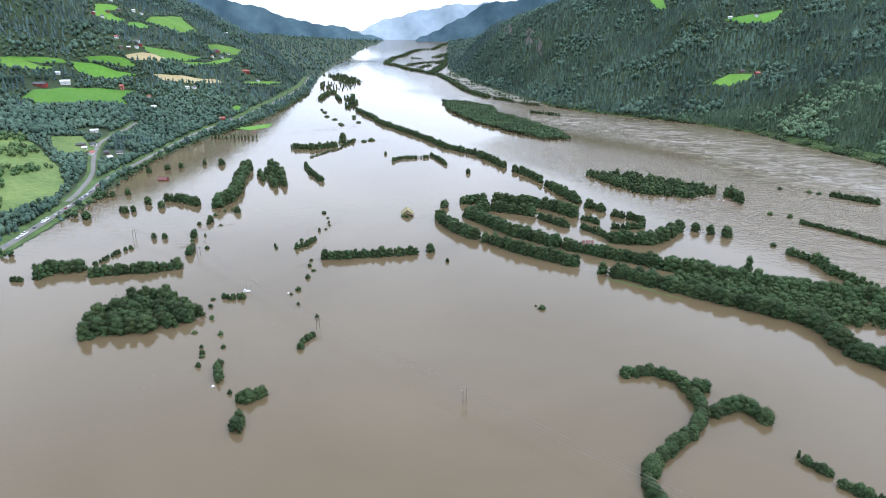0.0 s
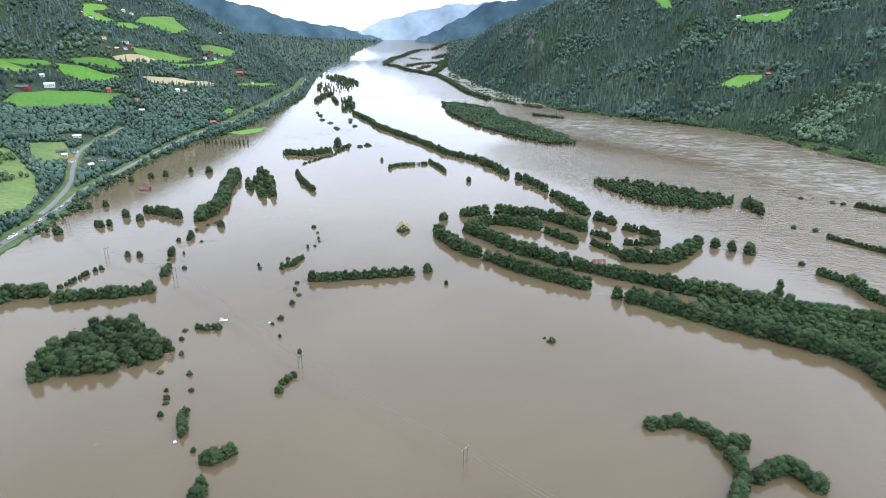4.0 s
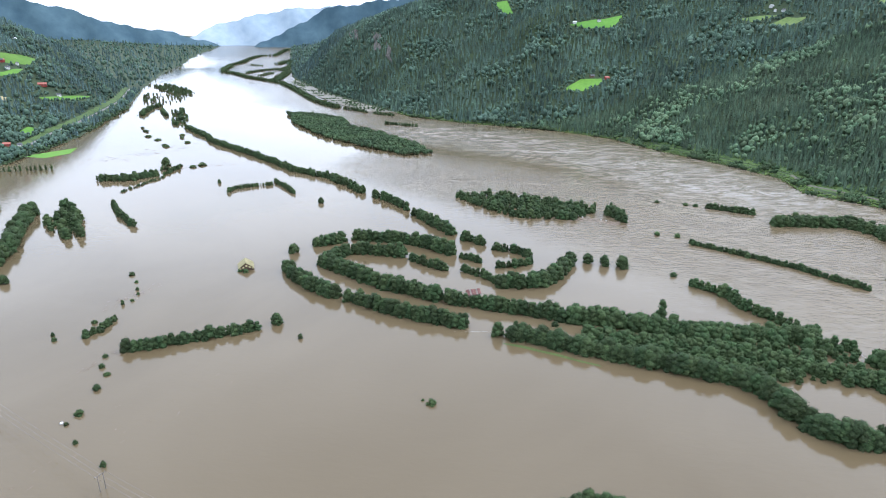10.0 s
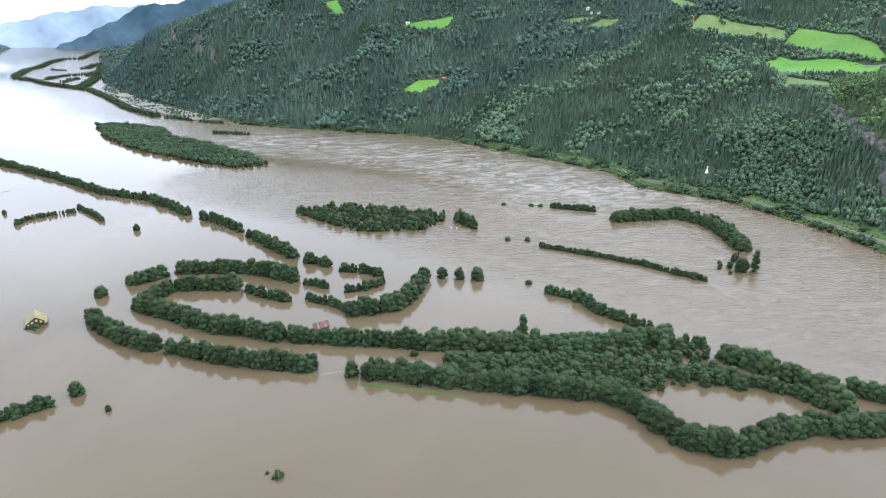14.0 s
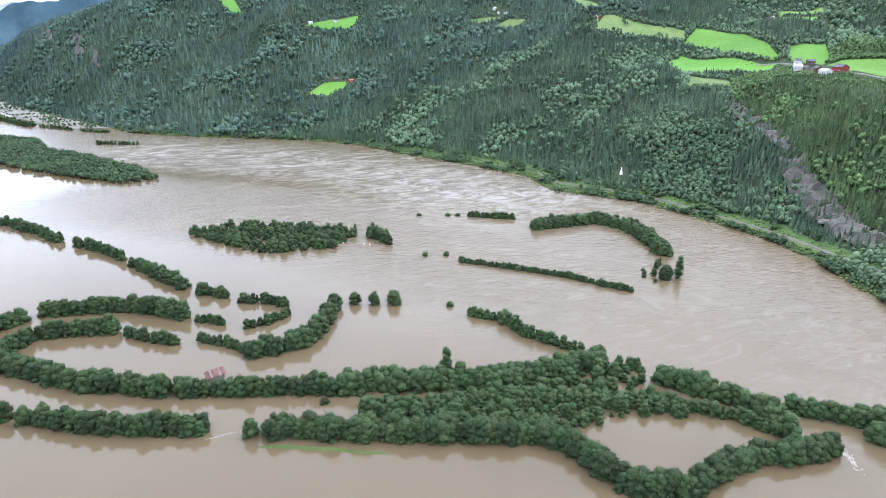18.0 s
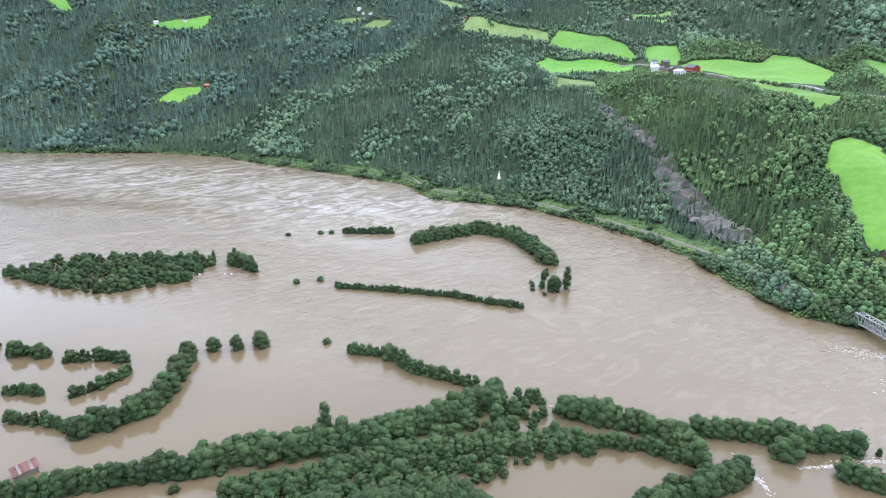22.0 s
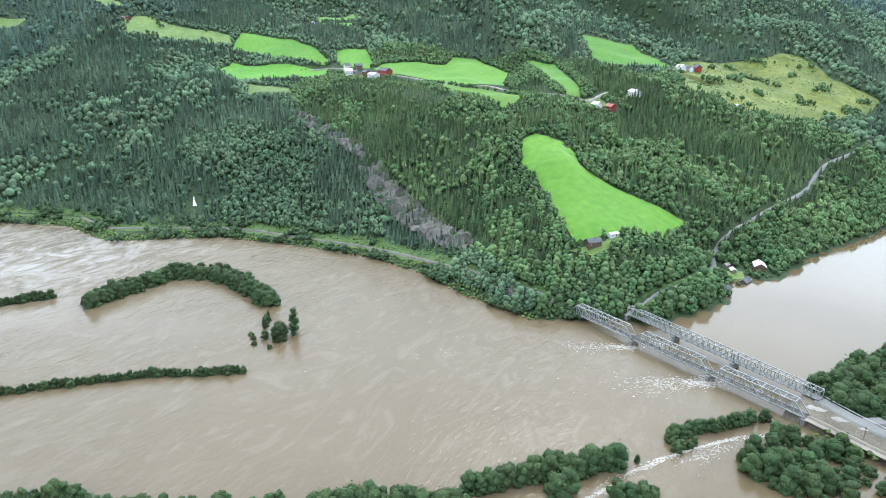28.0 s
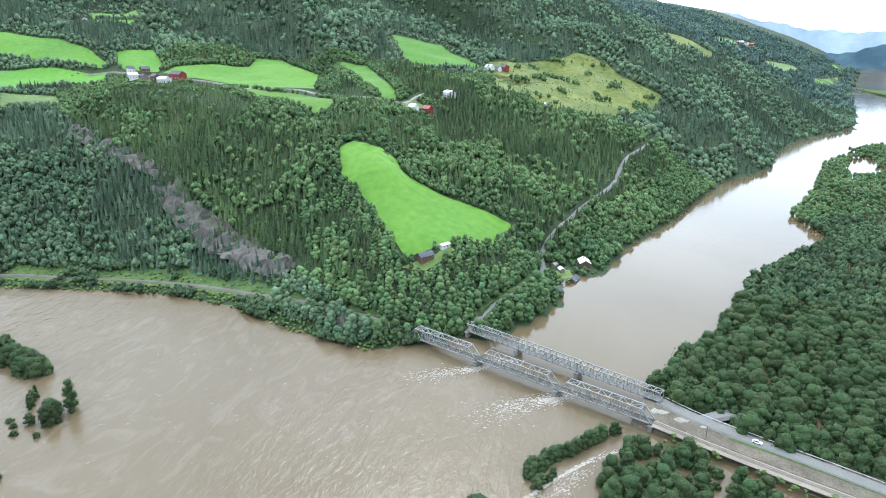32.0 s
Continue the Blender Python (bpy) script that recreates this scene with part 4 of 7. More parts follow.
row([(325, 749), (364, 749), (399, 748), (416, 722), (415, 682), (402, 636)], 11, 14, 4.8, "round", group="hooked island")
row([(385, 624), (371, 611)], 7, 4, 5, group="hooked island")
tree(365, 591, 13, "broad", "hooked island")
tree(371, 597, 10, "round", "hooked island")
tree(378, 590, 19, "slim", "hooked island")
tree(362, 601, 7, "broad", "hooked island")
for bx, by in ((357, 606), (352, 600), (360, 612), (354, 588)):
    bush(bx, by, 2.4, 4.0, "river bushes")
row([(219, 684), (235, 669), (259, 650), (277, 632), (295, 617), (306, 599), (321, 582), (325, 577)], 5.2, 4.0, 3.4, "round", group="thin river row")
for bx, by in ((197, 706), (215, 701), (182, 597)):
    bush(bx, by, 3.5, 6, "river bushes")
tree(117, 624, 8.5, "round", "lone trees off the oxbow")
tree(130, 618, 9, "broad", "lone trees off the oxbow")
tree(144, 614, 11, "round", "lone trees off the oxbow", "large round tree standing alone in the brown river")
# western plain
row([(-197, 447), (-183, 451), (-161, 462), (-139, 473), (-122, 483)], 8, 6, 4.5, "round", group="short meadow hedge")
tree(-113, 491, 9, "round", "short meadow hedge")
grove([(-276, 268), (-290, 287), (-293, 315), (-288, 337), (-272, 342), (-239, 331), (-221, 320), (-230, 297), (-252, 306), (-248, 287), (-263, 278)], 10.5, 5.8, "round", "farm copse")
tree(-245, 292, 12, "round", "farm copse")
row([(-408, 328), (-400, 330)], 5, 5, 4, "round", group="western hedges")
row([(-395, 339), (-391, 357), (-369, 364)], 10, 12, 5, "round", group="western hedges")
row([(-356, 357), (-338, 368), (-324, 376), (-298, 392)], 9, 8, 5, "round", group="western hedges")
row([(-372, 375), (-374, 398), (-374, 418)], 4, 6, 5, "round", group="western hedges")
row([(-466, 742), (-436, 678), (-404, 625), (-385, 576), (-385, 556)], 14, 12, 6, "broad", group="tall hedge")
grove([(-455, 790), (-425, 705), (-385, 655), (-355, 655), (-395, 716)], 11, 9, "broad", "drowned grove")
row([(-396, 778), (-366, 737), (-328, 698)], 8, 6, 6, group="drowned grove")
row([(-486, 893), (-446, 894), (-422, 928)], 9, 14, 7, "round", group="drowned grove")
row([(-432, 959), (-409, 966)], 7, 6, 6, group="drowned grove")
row([(-457, 565), (-438, 566), (-410, 559)], 9, 11, 6, "round", group="western hedges")
for k, (bx, by) in enumerate(((-518, 571), (-533, 553), (-465, 510), (-466, 545), (-442, 538), (-580, 676), (-568, 698), (-557, 713), (-486, 479), (-374, 448), (-364, 451), (-540, 742), (-516, 749), (-349, 545))):
    tree(bx, by, pick.uniform(6, 9), ("round", "broad")[k % 2], "scattered western trees", "single leafy tree standing in the flooded field")
for bx, by in ((-530, 560), (-460, 516), (-472, 512), (-356, 509), (-352, 500), (-345, 470), (-340, 462), (-320, 435), (-316, 428), (-312, 420)):
    tree(bx, by, pick.uniform(5, 8), "broad", "scattered western trees")
for bx, by in ((-248, 457), (-233, 532), (-231, 520), (-238, 540), (-214, 319), (-194, 301), (-182, 287), (-190, 277), (-187, 273), (-233, 346), (-147, 244), (-183, 371), (-169, 357), (-146, 342), (-203, 439), (-198, 427)):
    bush(bx, by, pick.uniform(1.5, 3), pick.uniform(2.5, 4.5), "field bushes")
for bx, by in ((-334, 452), (-352, 478), (-365, 518), (-365, 528), (-338, 500), (-332, 468), (-308, 439), (-364, 544), (-361, 553), (-360, 496), (-253, 463), (-234, 469), (-237, 483), (-228, 485), (-235, 514), (-247, 555), (-259, 570), (-190, 419), (-187, 404), (-182, 380), (-212, 298), (-195, 283), (-182, 263), (-227, 335)):
    bush(bx, by, pick.uniform(1.4, 3.4), pick.uniform(2.2, 5.0), "field bushes")
row([(-231, 459), (-226, 475), (-227, 490)], 5, 6, 4, "round", group="field bushes")
row([(-230, 350), (-222, 352), (-213, 355)], 5, 6, 4, "round", group="field bushes")
row([(-173, 272), (-168, 262), (-158, 249)], 5, 4, 3.5, "round", group="near hedge stubs", single=True)
row([(-139, 237), (-132, 242), (-128, 250)], 6.5, 5, 3.5, "round", group="near hedge stubs", single=True)
row([(-130, 228), (-122, 215)], 7, 5, 4, "round", group="near hedge stubs", single=True)
row([(-136, 300), (-137, 309), (-136, 317)], 4, 3.5, 3, "round", group="near hedge stubs", single=True)
row([(-661, 931), (-589, 953)], 10, 5, 7, "slim", group="western hedges")
row([(-418, 827), (-413, 869), (-407, 914)], 2.5, 5, 5, "bush", group="western hedges")
row([(-412, 923), (-414, 955), (-417, 990)], 5, 5, 6, "round", group="western hedges")
tree(-440, 990, 14, "broad", "scattered western trees")
for bx, by in ((-396, 982), (-392, 1004), (-388, 996), (-665, 1341), (-639, 1305), (-632, 1296), (-600, 1241), (-564, 1206), (-525, 1153), (-515, 1140), (-544, 1261), (-530, 1230), (-498, 1183)):
    bush(bx, by, 3, pick.uniform(8, 13), "drowned bushes", "broken clump of bushes almost under the flood")
row([(-288, 837), (-284, 859), (-267, 872), (-245, 884)], 5.5, 5, 4.5, "round", group="ruined hedge")
row([(-246, 897), (-222, 868), (-204, 840)], 6, 6, 4.5, "round", group="ruined hedge")
tree(-318, 889, 5, "broad", "ruined hedge")
tree(-161, 801, 6, "round", "ruined hedge")
bush(0, 402, 2.6, 5.5, "field bushes", "small round bush alone in the wide brown water")
bush(-5, 405, 1.2, 2.0, "field bushes")
tree(-91, 471, 3.5, "broad", "field bushes")
bush(76, 500, 3, 5, "field bushes")
# near eastern hedge
row([(58, 326), (72, 334), (88, 329), (94, 320)], 6.5, 7, 4, "round", group="near forked hedge", single=True)
row([(94, 320), (99, 301), (96, 287), (85, 270), (74, 251), (71, 235), (76, 227), (80, 215)], 7, 6, 3.8, "round", group="near forked hedge", single=True)
row([(91, 320), (102, 324)], 7.5, 6, 4, "round", group="near forked hedge", single=True)
row([(104, 301), (120, 314), (130, 301)], 8.5, 7, 4.2, "round", group="near forked hedge", single=True)
row([(138, 278), (141, 273), (150, 267)], 5, 4, 3.5, "round", group="near forked hedge", single=True)
row([(152, 262), (161, 256), (170, 250)], 5, 5, 3.5, "round", group="near forked hedge", single=True)
# far reaches of the river
grove([(-1101, 2224), (-1066, 2285), (-877, 2048), (-862, 1982), (-930, 2005)], 9, 13, "round", "far islets")
grove([(-986, 1921), (-999, 2028), (-879, 1979), (-802, 1824), (-827, 1762), (-908, 1785)], 10, 19, "broad", "far islets", keep=0.65)
row([(-770, 1530), (-817, 1660), (-819, 1728)], 9, 14, 9, "round", group="far islets")
row([(-757, 1605), (-707, 1527)], 9, 8, 8, "round", group="far islets")
grove([(-736, 1610), (-711, 1631), (-637, 1483), (-591, 1360), (-615, 1370)], 9, 11, "round", "far islets", keep=0.85)
row([(-577, 1353), (-535, 1299), (-494, 1250)], 9, 10, 7, "round", group="far islets")
row([(-1098, 2840), (-1035, 2799), (-925, 2628), (-839, 2531), (-760, 2441), (-708, 2387), (-614, 2216), (-543, 2067), (-494, 1962), (-430, 1836), (-385, 1768), (-343, 1706)], 10, 26, 14, "round", group="far bank")
row([(-330, 1695), (-288, 1664), (-254, 1622)], 8, 10, 12, "round", group="far bank")
row([(-240, 1610), (-215, 1592), (-184, 1570)], 7, 12, 12, "round", group="far bank")
row([(-1110, 2860), (-1175, 3019), (-1253, 3305), (-1238, 3397), (-1266, 3613), (-1265, 3777), (-1214, 3800)], 10, 40, 22, "round", group="far bank")
row([(-993, 2810), (-992, 2937), (-960, 3013), (-936, 3089)], 9, 30, 20, "round", group="far bank")
row([(-888, 2669), (-891, 2781), (-884, 2842)], 9, 26, 20, "round", group="far bank")
row([(-1187, 3799), (-1230, 4132), (-1229, 4260)], 10, 40, 30, "round", group="far bank")
row([(-1036, 3368), (-1036, 3544), (-984, 3558), (-1082, 3936)], 10, 50, 26, "round", group="far bank")
row([(-887, 2967), (-922, 3240), (-1000, 3500)], 9, 60, 26, "round", group="far bank")
row([(-760, 2480), (-800, 2700), (-850, 2950)], 9, 50, 20, "round", group="far bank")
row([(-1164, 3332), (-1084, 3274)], 8, 30, 22, "round", group="far bank")
row([(-400, 1990), (-360, 2040), (-300, 1930), (-270, 1850)], 7, 12, 14, "round", group="far bank")
grove([(-300, 1930), (-240, 1850), (-190, 1720), (-200, 1660), (-280, 1780)], 7, 15, "round", "far bank", keep=0.7)
grove([(-600, 2330), (-520, 2200), (-470, 2080), (-500, 2080), (-580, 2200)], 5, 17, "round", "far bank", keep=0.3)
# wood on the plain beyond the bridges
WOOD = [(478, 287), (486, 297), (526, 276), (582, 243), (640, 224), (640, 102), (523, 140), (425, 165), (436, 205), (450, 240), (462, 262)]
grove(WOOD, 12, 6.2, "round", "plain wood", 0.12, 1.0, ((513, 196, 8), (468, 185, 7), (560, 200, 6), (610, 160, 8), (545, 150, 6), (590, 205, 6), (530, 225, 5), (575, 170, 6), (490, 215, 5), (622, 190, 6), (500, 170, 6)))
wx, wy = jittered(640, 965, -5, 230, 5.8, 77)
wk = inside([(640, 224), (693, 206), (767, 160), (838, 108), (905, 115), (960, 0), (728, 75), (640, 102)], wx, wy)
for hx, hy, hr in ((695, 117, 10), (800, 70, 12), (740, 120, 7)):
    wk &= np.hypot(wx - hx, wy - hy) > hr
wr = np.random.default_rng(78)
wh = wr.uniform(7.5, 14, wk.sum())
scatter("plain_wood", LEAFY, wx[wk], wy[wk], np.full(wk.sum(), -0.6), wh, wh * wr.uniform(0.8, 1.15, wk.sum()), M_ISLE, "dense broadleaf wood standing in floodwater", 79)
grove([(441, 302), (430, 308), (388, 318), (384, 295), (398, 240), (412, 240), (424, 262), (434, 286)], 10, 5.6, "round", "plain wood", 0.2, 0.95, ((398, 262, 6), (416, 262, 5), (420, 285, 4)))
row([(392, 352), (409, 342), (420, 330), (433, 320), (443, 309)], 8, 6, 4.2, "round", group="bank above the weir")
plant("bank above the weir", 430, 300, 4, "round")
STAND_TREES = {"river bank row": 0.22, "oxbow trees": 0.4, "meadow hedge": 0.5, "wooded spit": 0.4, "bank above the weir": 0.5, "debris island": 0.22, "long island": 0.2,
               "river bushes": 0.3, "hooked island": 0.4, "thin river row": 0.3, "short meadow hedge": 0.4, "farm copse": 0.5, "western hedges": 0.3, "tall hedge": 0.3,
               "drowned grove": 0.2, "field bushes": 0.4, "near hedge stubs": 0.4, "near forked hedge": 0.4, "ruined hedge": 0.25, "far islets": 0.08, "far bank": 0.03, "plain wood": 0.27}
for stand, share in STAND_TREES.items():
    raise_stand(stand, "tree_stand", "dense green broadleaf trees of the " + stand + " in floodwater", share, stand in ("wooded spit", "plain wood", "bank above the weir"))

# ---------------------------------------------------------------- roads and railway lines
def curve(pts, step=6.0):
    """Points along a smooth line through the given ones."""
    P = [np.array(p, float) for p in pts]
    P = [2 * P[0] - P[1]] + P + [2 * P[-1] - P[-2]]
    out = []
    for i in range(1, len(P) - 2):
        n = max(2, int(np.linalg.norm(P[i + 1] - P[i]) / step))
        for k in range(n):
            u = k / n
            a, b, c, d = P[i - 1], P[i], P[i + 1], P[i + 2]
            out.append(0.5 * (2 * b + (c - a) * u + (2 * a - 5 * b + 4 * c - d) * u * u + (3 * b - a - 3 * c + d) * u ** 3))
    return np.array(out + [P[-2]])


def ribbon(name, pts, wide, mat, label, level=None, lift=0.4, skirt=0.0, drop=4.0, shift=0.0, kind="structure"):
    """A strip along a line: level (a height) or draped on the ground, with sloping sides if skirt is given."""
    c = curve(pts)
    d = np.gradient(c, axis=0)
    n = np.stack([-d[:, 1], d[:, 0]], 1) / np.linalg.norm(d, axis=1)[:, None]
    c = c + n * shift
    z = np.full(len(c), level) if level is not None else np.maximum(height(c[:, 0], c[:, 1]), 1.2) + lift
    for _ in range(4):
        z = np.convolve(np.pad(z, 1, mode="edge"), (0.25, 0.5, 0.25), "valid")
    offs = [(-wide / 2, 0), (wide / 2, 0)]
    if skirt:
        offs = [(-wide / 2 - skirt, -drop)] + offs + [(wide / 2 + skirt, -drop)]
    rows_ = [np.stack([c[:, 0] + n[:, 0] * o, c[:, 1] + n[:, 1] * o, z + h], 1) for o, h in offs]
    v = np.stack(rows_, 1).reshape(-1, 3)
    return tagged(new(name, mesh_from(name, v, grid_faces(len(offs), len(c)), mat)), label, name.replace("_", " "), kind=kind), c, z, n


SHORE_RAIL = [(325, 1205), (400, 1075), (446, 975), (445, 905), (508, 812), (527, 733), (541, 658), (540, 600), (531, 545), (519, 495), (512, 452)]
ISLAND_RAIL = [(450, 293), (437, 265), (424, 235), (412, 205), (394, 160), (370, 100)]
ISLAND_ROAD = [(472, 288), (459, 268), (447, 243), (437, 220), (424, 192), (404, 148), (380, 95)]
HILL_ROAD = [(1111, 269), (1032, 290), (962, 312), (903, 322), (877, 325), (794, 354), (740, 366), (690, 381), (660, 376), (629, 375), (596, 383), (553, 402), (526, 409)]
FARM_ROAD = [(880, 1050), (899, 1030), (899, 998), (906, 906), (915, 856), (888, 771), (858, 683)]
LOWER_FARM_ROAD = [(852, 640), (879, 596), (875, 580), (896, 576), (936, 571)]
WEST_ROAD = [(-462, 330), (-486, 393), (-502, 429), (-530, 492), (-558, 551), (-594, 616), (-640, 735), (-680, 850), (-705, 925), (-722, 1005), (-750, 1165), (-905, 1640), (-1110, 2105)]
BRANCH_ROAD = [(-549, 514), (-569, 548), (-622, 622), (-680, 683), (-732, 744), (-762, 801), (-800, 900)]
ROADS = {"shore": (SHORE_RAIL, 5), "hill": (HILL_ROAD, 3.1), "bridge_end": (HILL_ROAD[-4:], 5.0), "farm": (FARM_ROAD, 11), "lower": (LOWER_FARM_ROAD, 5), "west": (WEST_ROAD, 8.5), "branch": (BRANCH_ROAD, 8.5)}



def land_z(p):
    """Ground height, sunk well under the flood where the ground lies below it."""
    h = height(p[:, 0], p[:, 1])
    return np.where(h > rise(p[:, 0], p[:, 1]) + 0.1, h, h - 2.5)


def verge(name, pts, lo, hi, mat, label, lift=0.35):
    """A wide strip beside a line that follows the ground across its width, with an uneven edge."""
    c = curve(pts)
    d = np.gradient(c, axis=0)
    n = np.stack([-d[:, 1], d[:, 0]], 1) / np.linalg.norm(d, axis=1)[:, None]
    wob = 0.22 * (hi - lo) * ripple2(c[:, 0], c[:, 1], 42, 77)
    rows_ = []
    for u in np.linspace(0, 1, 7):
        p = c + n * (lo + (hi - lo) * u + wob * u)[:, None]
        rows_.append(np.stack([p[:, 0], p[:, 1], land_z(p) + lift], 1))
    v = np.stack(rows_, 1).reshape(-1, 3)
    return tagged(new(name, mesh_from(name, v, grid_faces(7, len(c)), mat, True)), label, "grass bank", kind="structure")


verge("bank_grass", SHORE_RAIL, 1.5, 24.0, M_VERGE, "green overgrown bank above the railway")
verge("bank_grass", SHORE_RAIL, -1.5, -7.0, M_VERGE, "green overgrown bank below the railway")
ribbon("shore_railway", SHORE_RAIL[2:], 2.8, M_OLD_BALLAST, "single railway track on a low gravel bank along the river", lift=1.0, skirt=1.6, drop=1.4)
for s in (-0.75, 0.75):
    ribbon("shore_rail", SHORE_RAIL[2:], 0.14, M_RAIL, "rusty steel rail on the river bank", lift=1.15, shift=s)
ribbon("hill_road", HILL_ROAD, 5.0, M_ASPHALT, "narrow grey asphalt road climbing through the forest", lift=0.9, skirt=1.0, drop=2.0)
for lo, hi in ((1.8, 5.0), (-1.8, -5.0)):
    verge("road_verge", HILL_ROAD[-4:], lo, hi, M_VERGE, "green verge of the road to the bridge")
ribbon("farm_road", FARM_ROAD, 4.0, M_GRAVEL, "pale gravel farm road between the fields", lift=0.9, skirt=1.0, drop=2.0)
ribbon("farm_road", LOWER_FARM_ROAD, 4.0, M_GRAVEL, "pale gravel track to the lower farm", lift=0.9, skirt=1.0, drop=2.0)
verge("road_verge", WEST_ROAD, 3.0, 12.0, M_VERGE, "green verge above the main road")
verge("road_verge", WEST_ROAD, -3.0, -11.0, M_VERGE, "green verge between the main road and the flood")
ribbon("west_road", WEST_ROAD, 6.2, M_ASPHALT, "grey main road along the flooded shore", lift=1.0, skirt=0.8, drop=1.2)
verge("road_verge", BRANCH_ROAD, 2.2, 7.0, M_VERGE, "green verge beside the side road")
verge("road_verge", BRANCH_ROAD, -2.2, -7.0, M_VERGE, "green verge below the side road")
ribbon("branch_road", BRANCH_ROAD, 5.0, M_ASPHALT, "grey side road climbing the western slope", lift=0.9, skirt=0.8, drop=1.2)
ribbon("causeway", [(464, 300), (455, 272), (441, 238), (428, 206), (408, 160), (384, 100)], 21, M_DIRT, "dirt and rubble causeway between the road and the railway", level=3.6, skirt=4.5, drop=4.2)
ribbon("rail_embankment", ISLAND_RAIL, 4.0, M_BALLAST, "brown gravel railway embankment above the flood", level=4.05, skirt=1.4, drop=0.6)
ribbon("road_embankment", ISLAND_ROAD, 6.4, M_ASPHALT, "wet grey asphalt road on an embankment", level=4.25, skirt=1.0, drop=0.8)
ribbon("grass_strip", [(447, 258), (441, 240), (430, 214), (416, 182), (396, 135)], 1.8, M_VERGE, "green verge between the road and the railway", level=3.75)
for cx, cy, reach, seed in ((462, 290, 4.6, 3), (457, 279, 3.4, 4), (454, 268, 2.2, 5)):
    g = np.random.default_rng(seed)
    rim = [(cx + math.cos(a) * reach * g.uniform(0.45, 1.1) * 0.7, cy + math.sin(a) * reach * g.uniform(0.7, 1.5), 3.70) for a in np.linspace(0, 6.283, 17)[:-1]]
    heap = mesh_from("gravel_patch", [(cx, cy, 3.86)] + rim, [(0, 1 + k, 1 + (k + 1) % 16) for k in range(16)], M_GRAVEL)
    tagged(new("gravel_patch", heap), "pale gravel spread between the road and the railway", "gravel", kind="structure")
ribbon("road_spur", [(458, 272), (466, 262), (474, 250)], 5.5, M_ASPHALT, "short asphalt spur beside the road", level=4.22, skirt=1.5, drop=1.5)


def track(pts, level):
    """Sleepers and rails of the line beyond the bridge."""
    c = curve(pts, 0.75)
    d = np.gradient(c, axis=0)
    d /= np.linalg.norm(d, axis=1)[:, None]
    bm = bmesh.new()
    for p, t in zip(c[::1], d):
        box(bm, 0.26, 2.6, 0.2, p[0], p[1], level + 0.1, math.atan2(t[1], t[0]))
    me = bpy.data.meshes.new("sleepers")
    bm.to_mesh(me)
    bm.free()
    me.materials.append(M_WOOD_GREY)
    tagged(new("sleepers", me), "dark timber sleepers of the railway", "sleepers", kind="stuff")
    for s in (-0.75, 0.75):
        ribbon("rail", pts, 0.26, M_RAIL, "dark steel rail on the embankment", level=level + 0.32, shift=s)


track(ISLAND_RAIL, 4.06)

# ---------------------------------------------------------------- fields and clearings
def drape(name, poly, mat, label, category, lift=0.5, rough=0.0):
    """A patch cut along the ground sheet's own grid and laid on it."""
    bm = bmesh.new()
    bm.faces.new([bm.verts.new((x, y, 0)) for x, y in poly])
    for k, cuts in ((0, GX), (1, GY)):
        lo, hi = min(p[k] for p in poly), max(p[k] for p in poly)
        for c in cuts[(cuts > lo) & (cuts < hi)]:
            n = (1, 0, 0) if k == 0 else (0, 1, 0)
            bmesh.ops.bisect_plane(bm, geom=bm.verts[:] + bm.edges[:] + bm.faces[:], dist=1e-4, plane_co=(c, c, 0), plane_no=n)
    if rough:
        bmesh.ops.triangulate(bm, faces=bm.faces[:])
        bmesh.ops.subdivide_edges(bm, edges=bm.edges[:], cuts=1)
        bmesh.ops.triangulate(bm, faces=bm.faces[:])
    co = np.array([v.co for v in bm.verts])
    z = height(co[:, 0], co[:, 1]) + lift
    for v, h in zip(bm.verts, z):
        v.co.z = h
        if rough:
            v.co += rough * noise.noise_vector(v.co * 0.09) + Vector((0, 0, rough * 0.6 * noise.noise(v.co * 0.35)))
    bmesh.ops.recalc_face_normals(bm, faces=bm.faces[:])
    me = bpy.data.meshes.new(name)
    bm.to_mesh(me)
    bm.free()
    me.materials.append(mat)
    return tagged(new(name, me), label, category, kind="structure")


for key, poly in FIELDS.items():
    if key in ("slope_west", "west_house"):
        drape("pasture", poly, M_ROUGH_GRASS, "green western pasture with scattered clumps of trees", "pasture")
    else:
        drape("field", poly, M_GRASS, "bright green mown meadow on the hillside", "field")
for poly in ROUGH.values():
    drape("pasture", poly, M_ROUGH_GRASS, "rough yellow-green grassland", "pasture")
for poly in CLEARED.values():
    drape("clearing", poly, M_CLEARED, "felled slope with pale grass and stumps", "clearing")
for poly in CROPS.values():
    drape("crop_field", poly, M_CROP, "ripe tan grain field", "field")
for poly in CLIFFS.values():
    drape("cliff", poly, M_ROCK, "bare grey-brown rock face in the forest", "cliff", 3.0, 6.0)
spit = mesh_from("grass_spit", [(-700, 1040, 0.2), (-655, 1030, 0.2), (-640, 1070, 0.2), (-660, 1120, 0.2)], [(0, 1, 2, 3)], M_GRASS)
ex, ey = jittered(375, 470, 90, 300, 3.0, 180)
ed = along(ISLAND_RAIL, ex, ey)[0]
east = (ex - np.interp(ey, [p[1] for p in ISLAND_RAIL[::-1]], [p[0] for p in ISLAND_RAIL[::-1]])) > 0
eg = np.random.default_rng(181)
ek = (~east & (ed > 3.6) & (ed < 9.5) & (eg.random(ex.shape) < 0.85) & (ripple2(ex, ey, 30, 52) > -0.5))
eh = eg.uniform(1.0, 3.6, ek.sum())
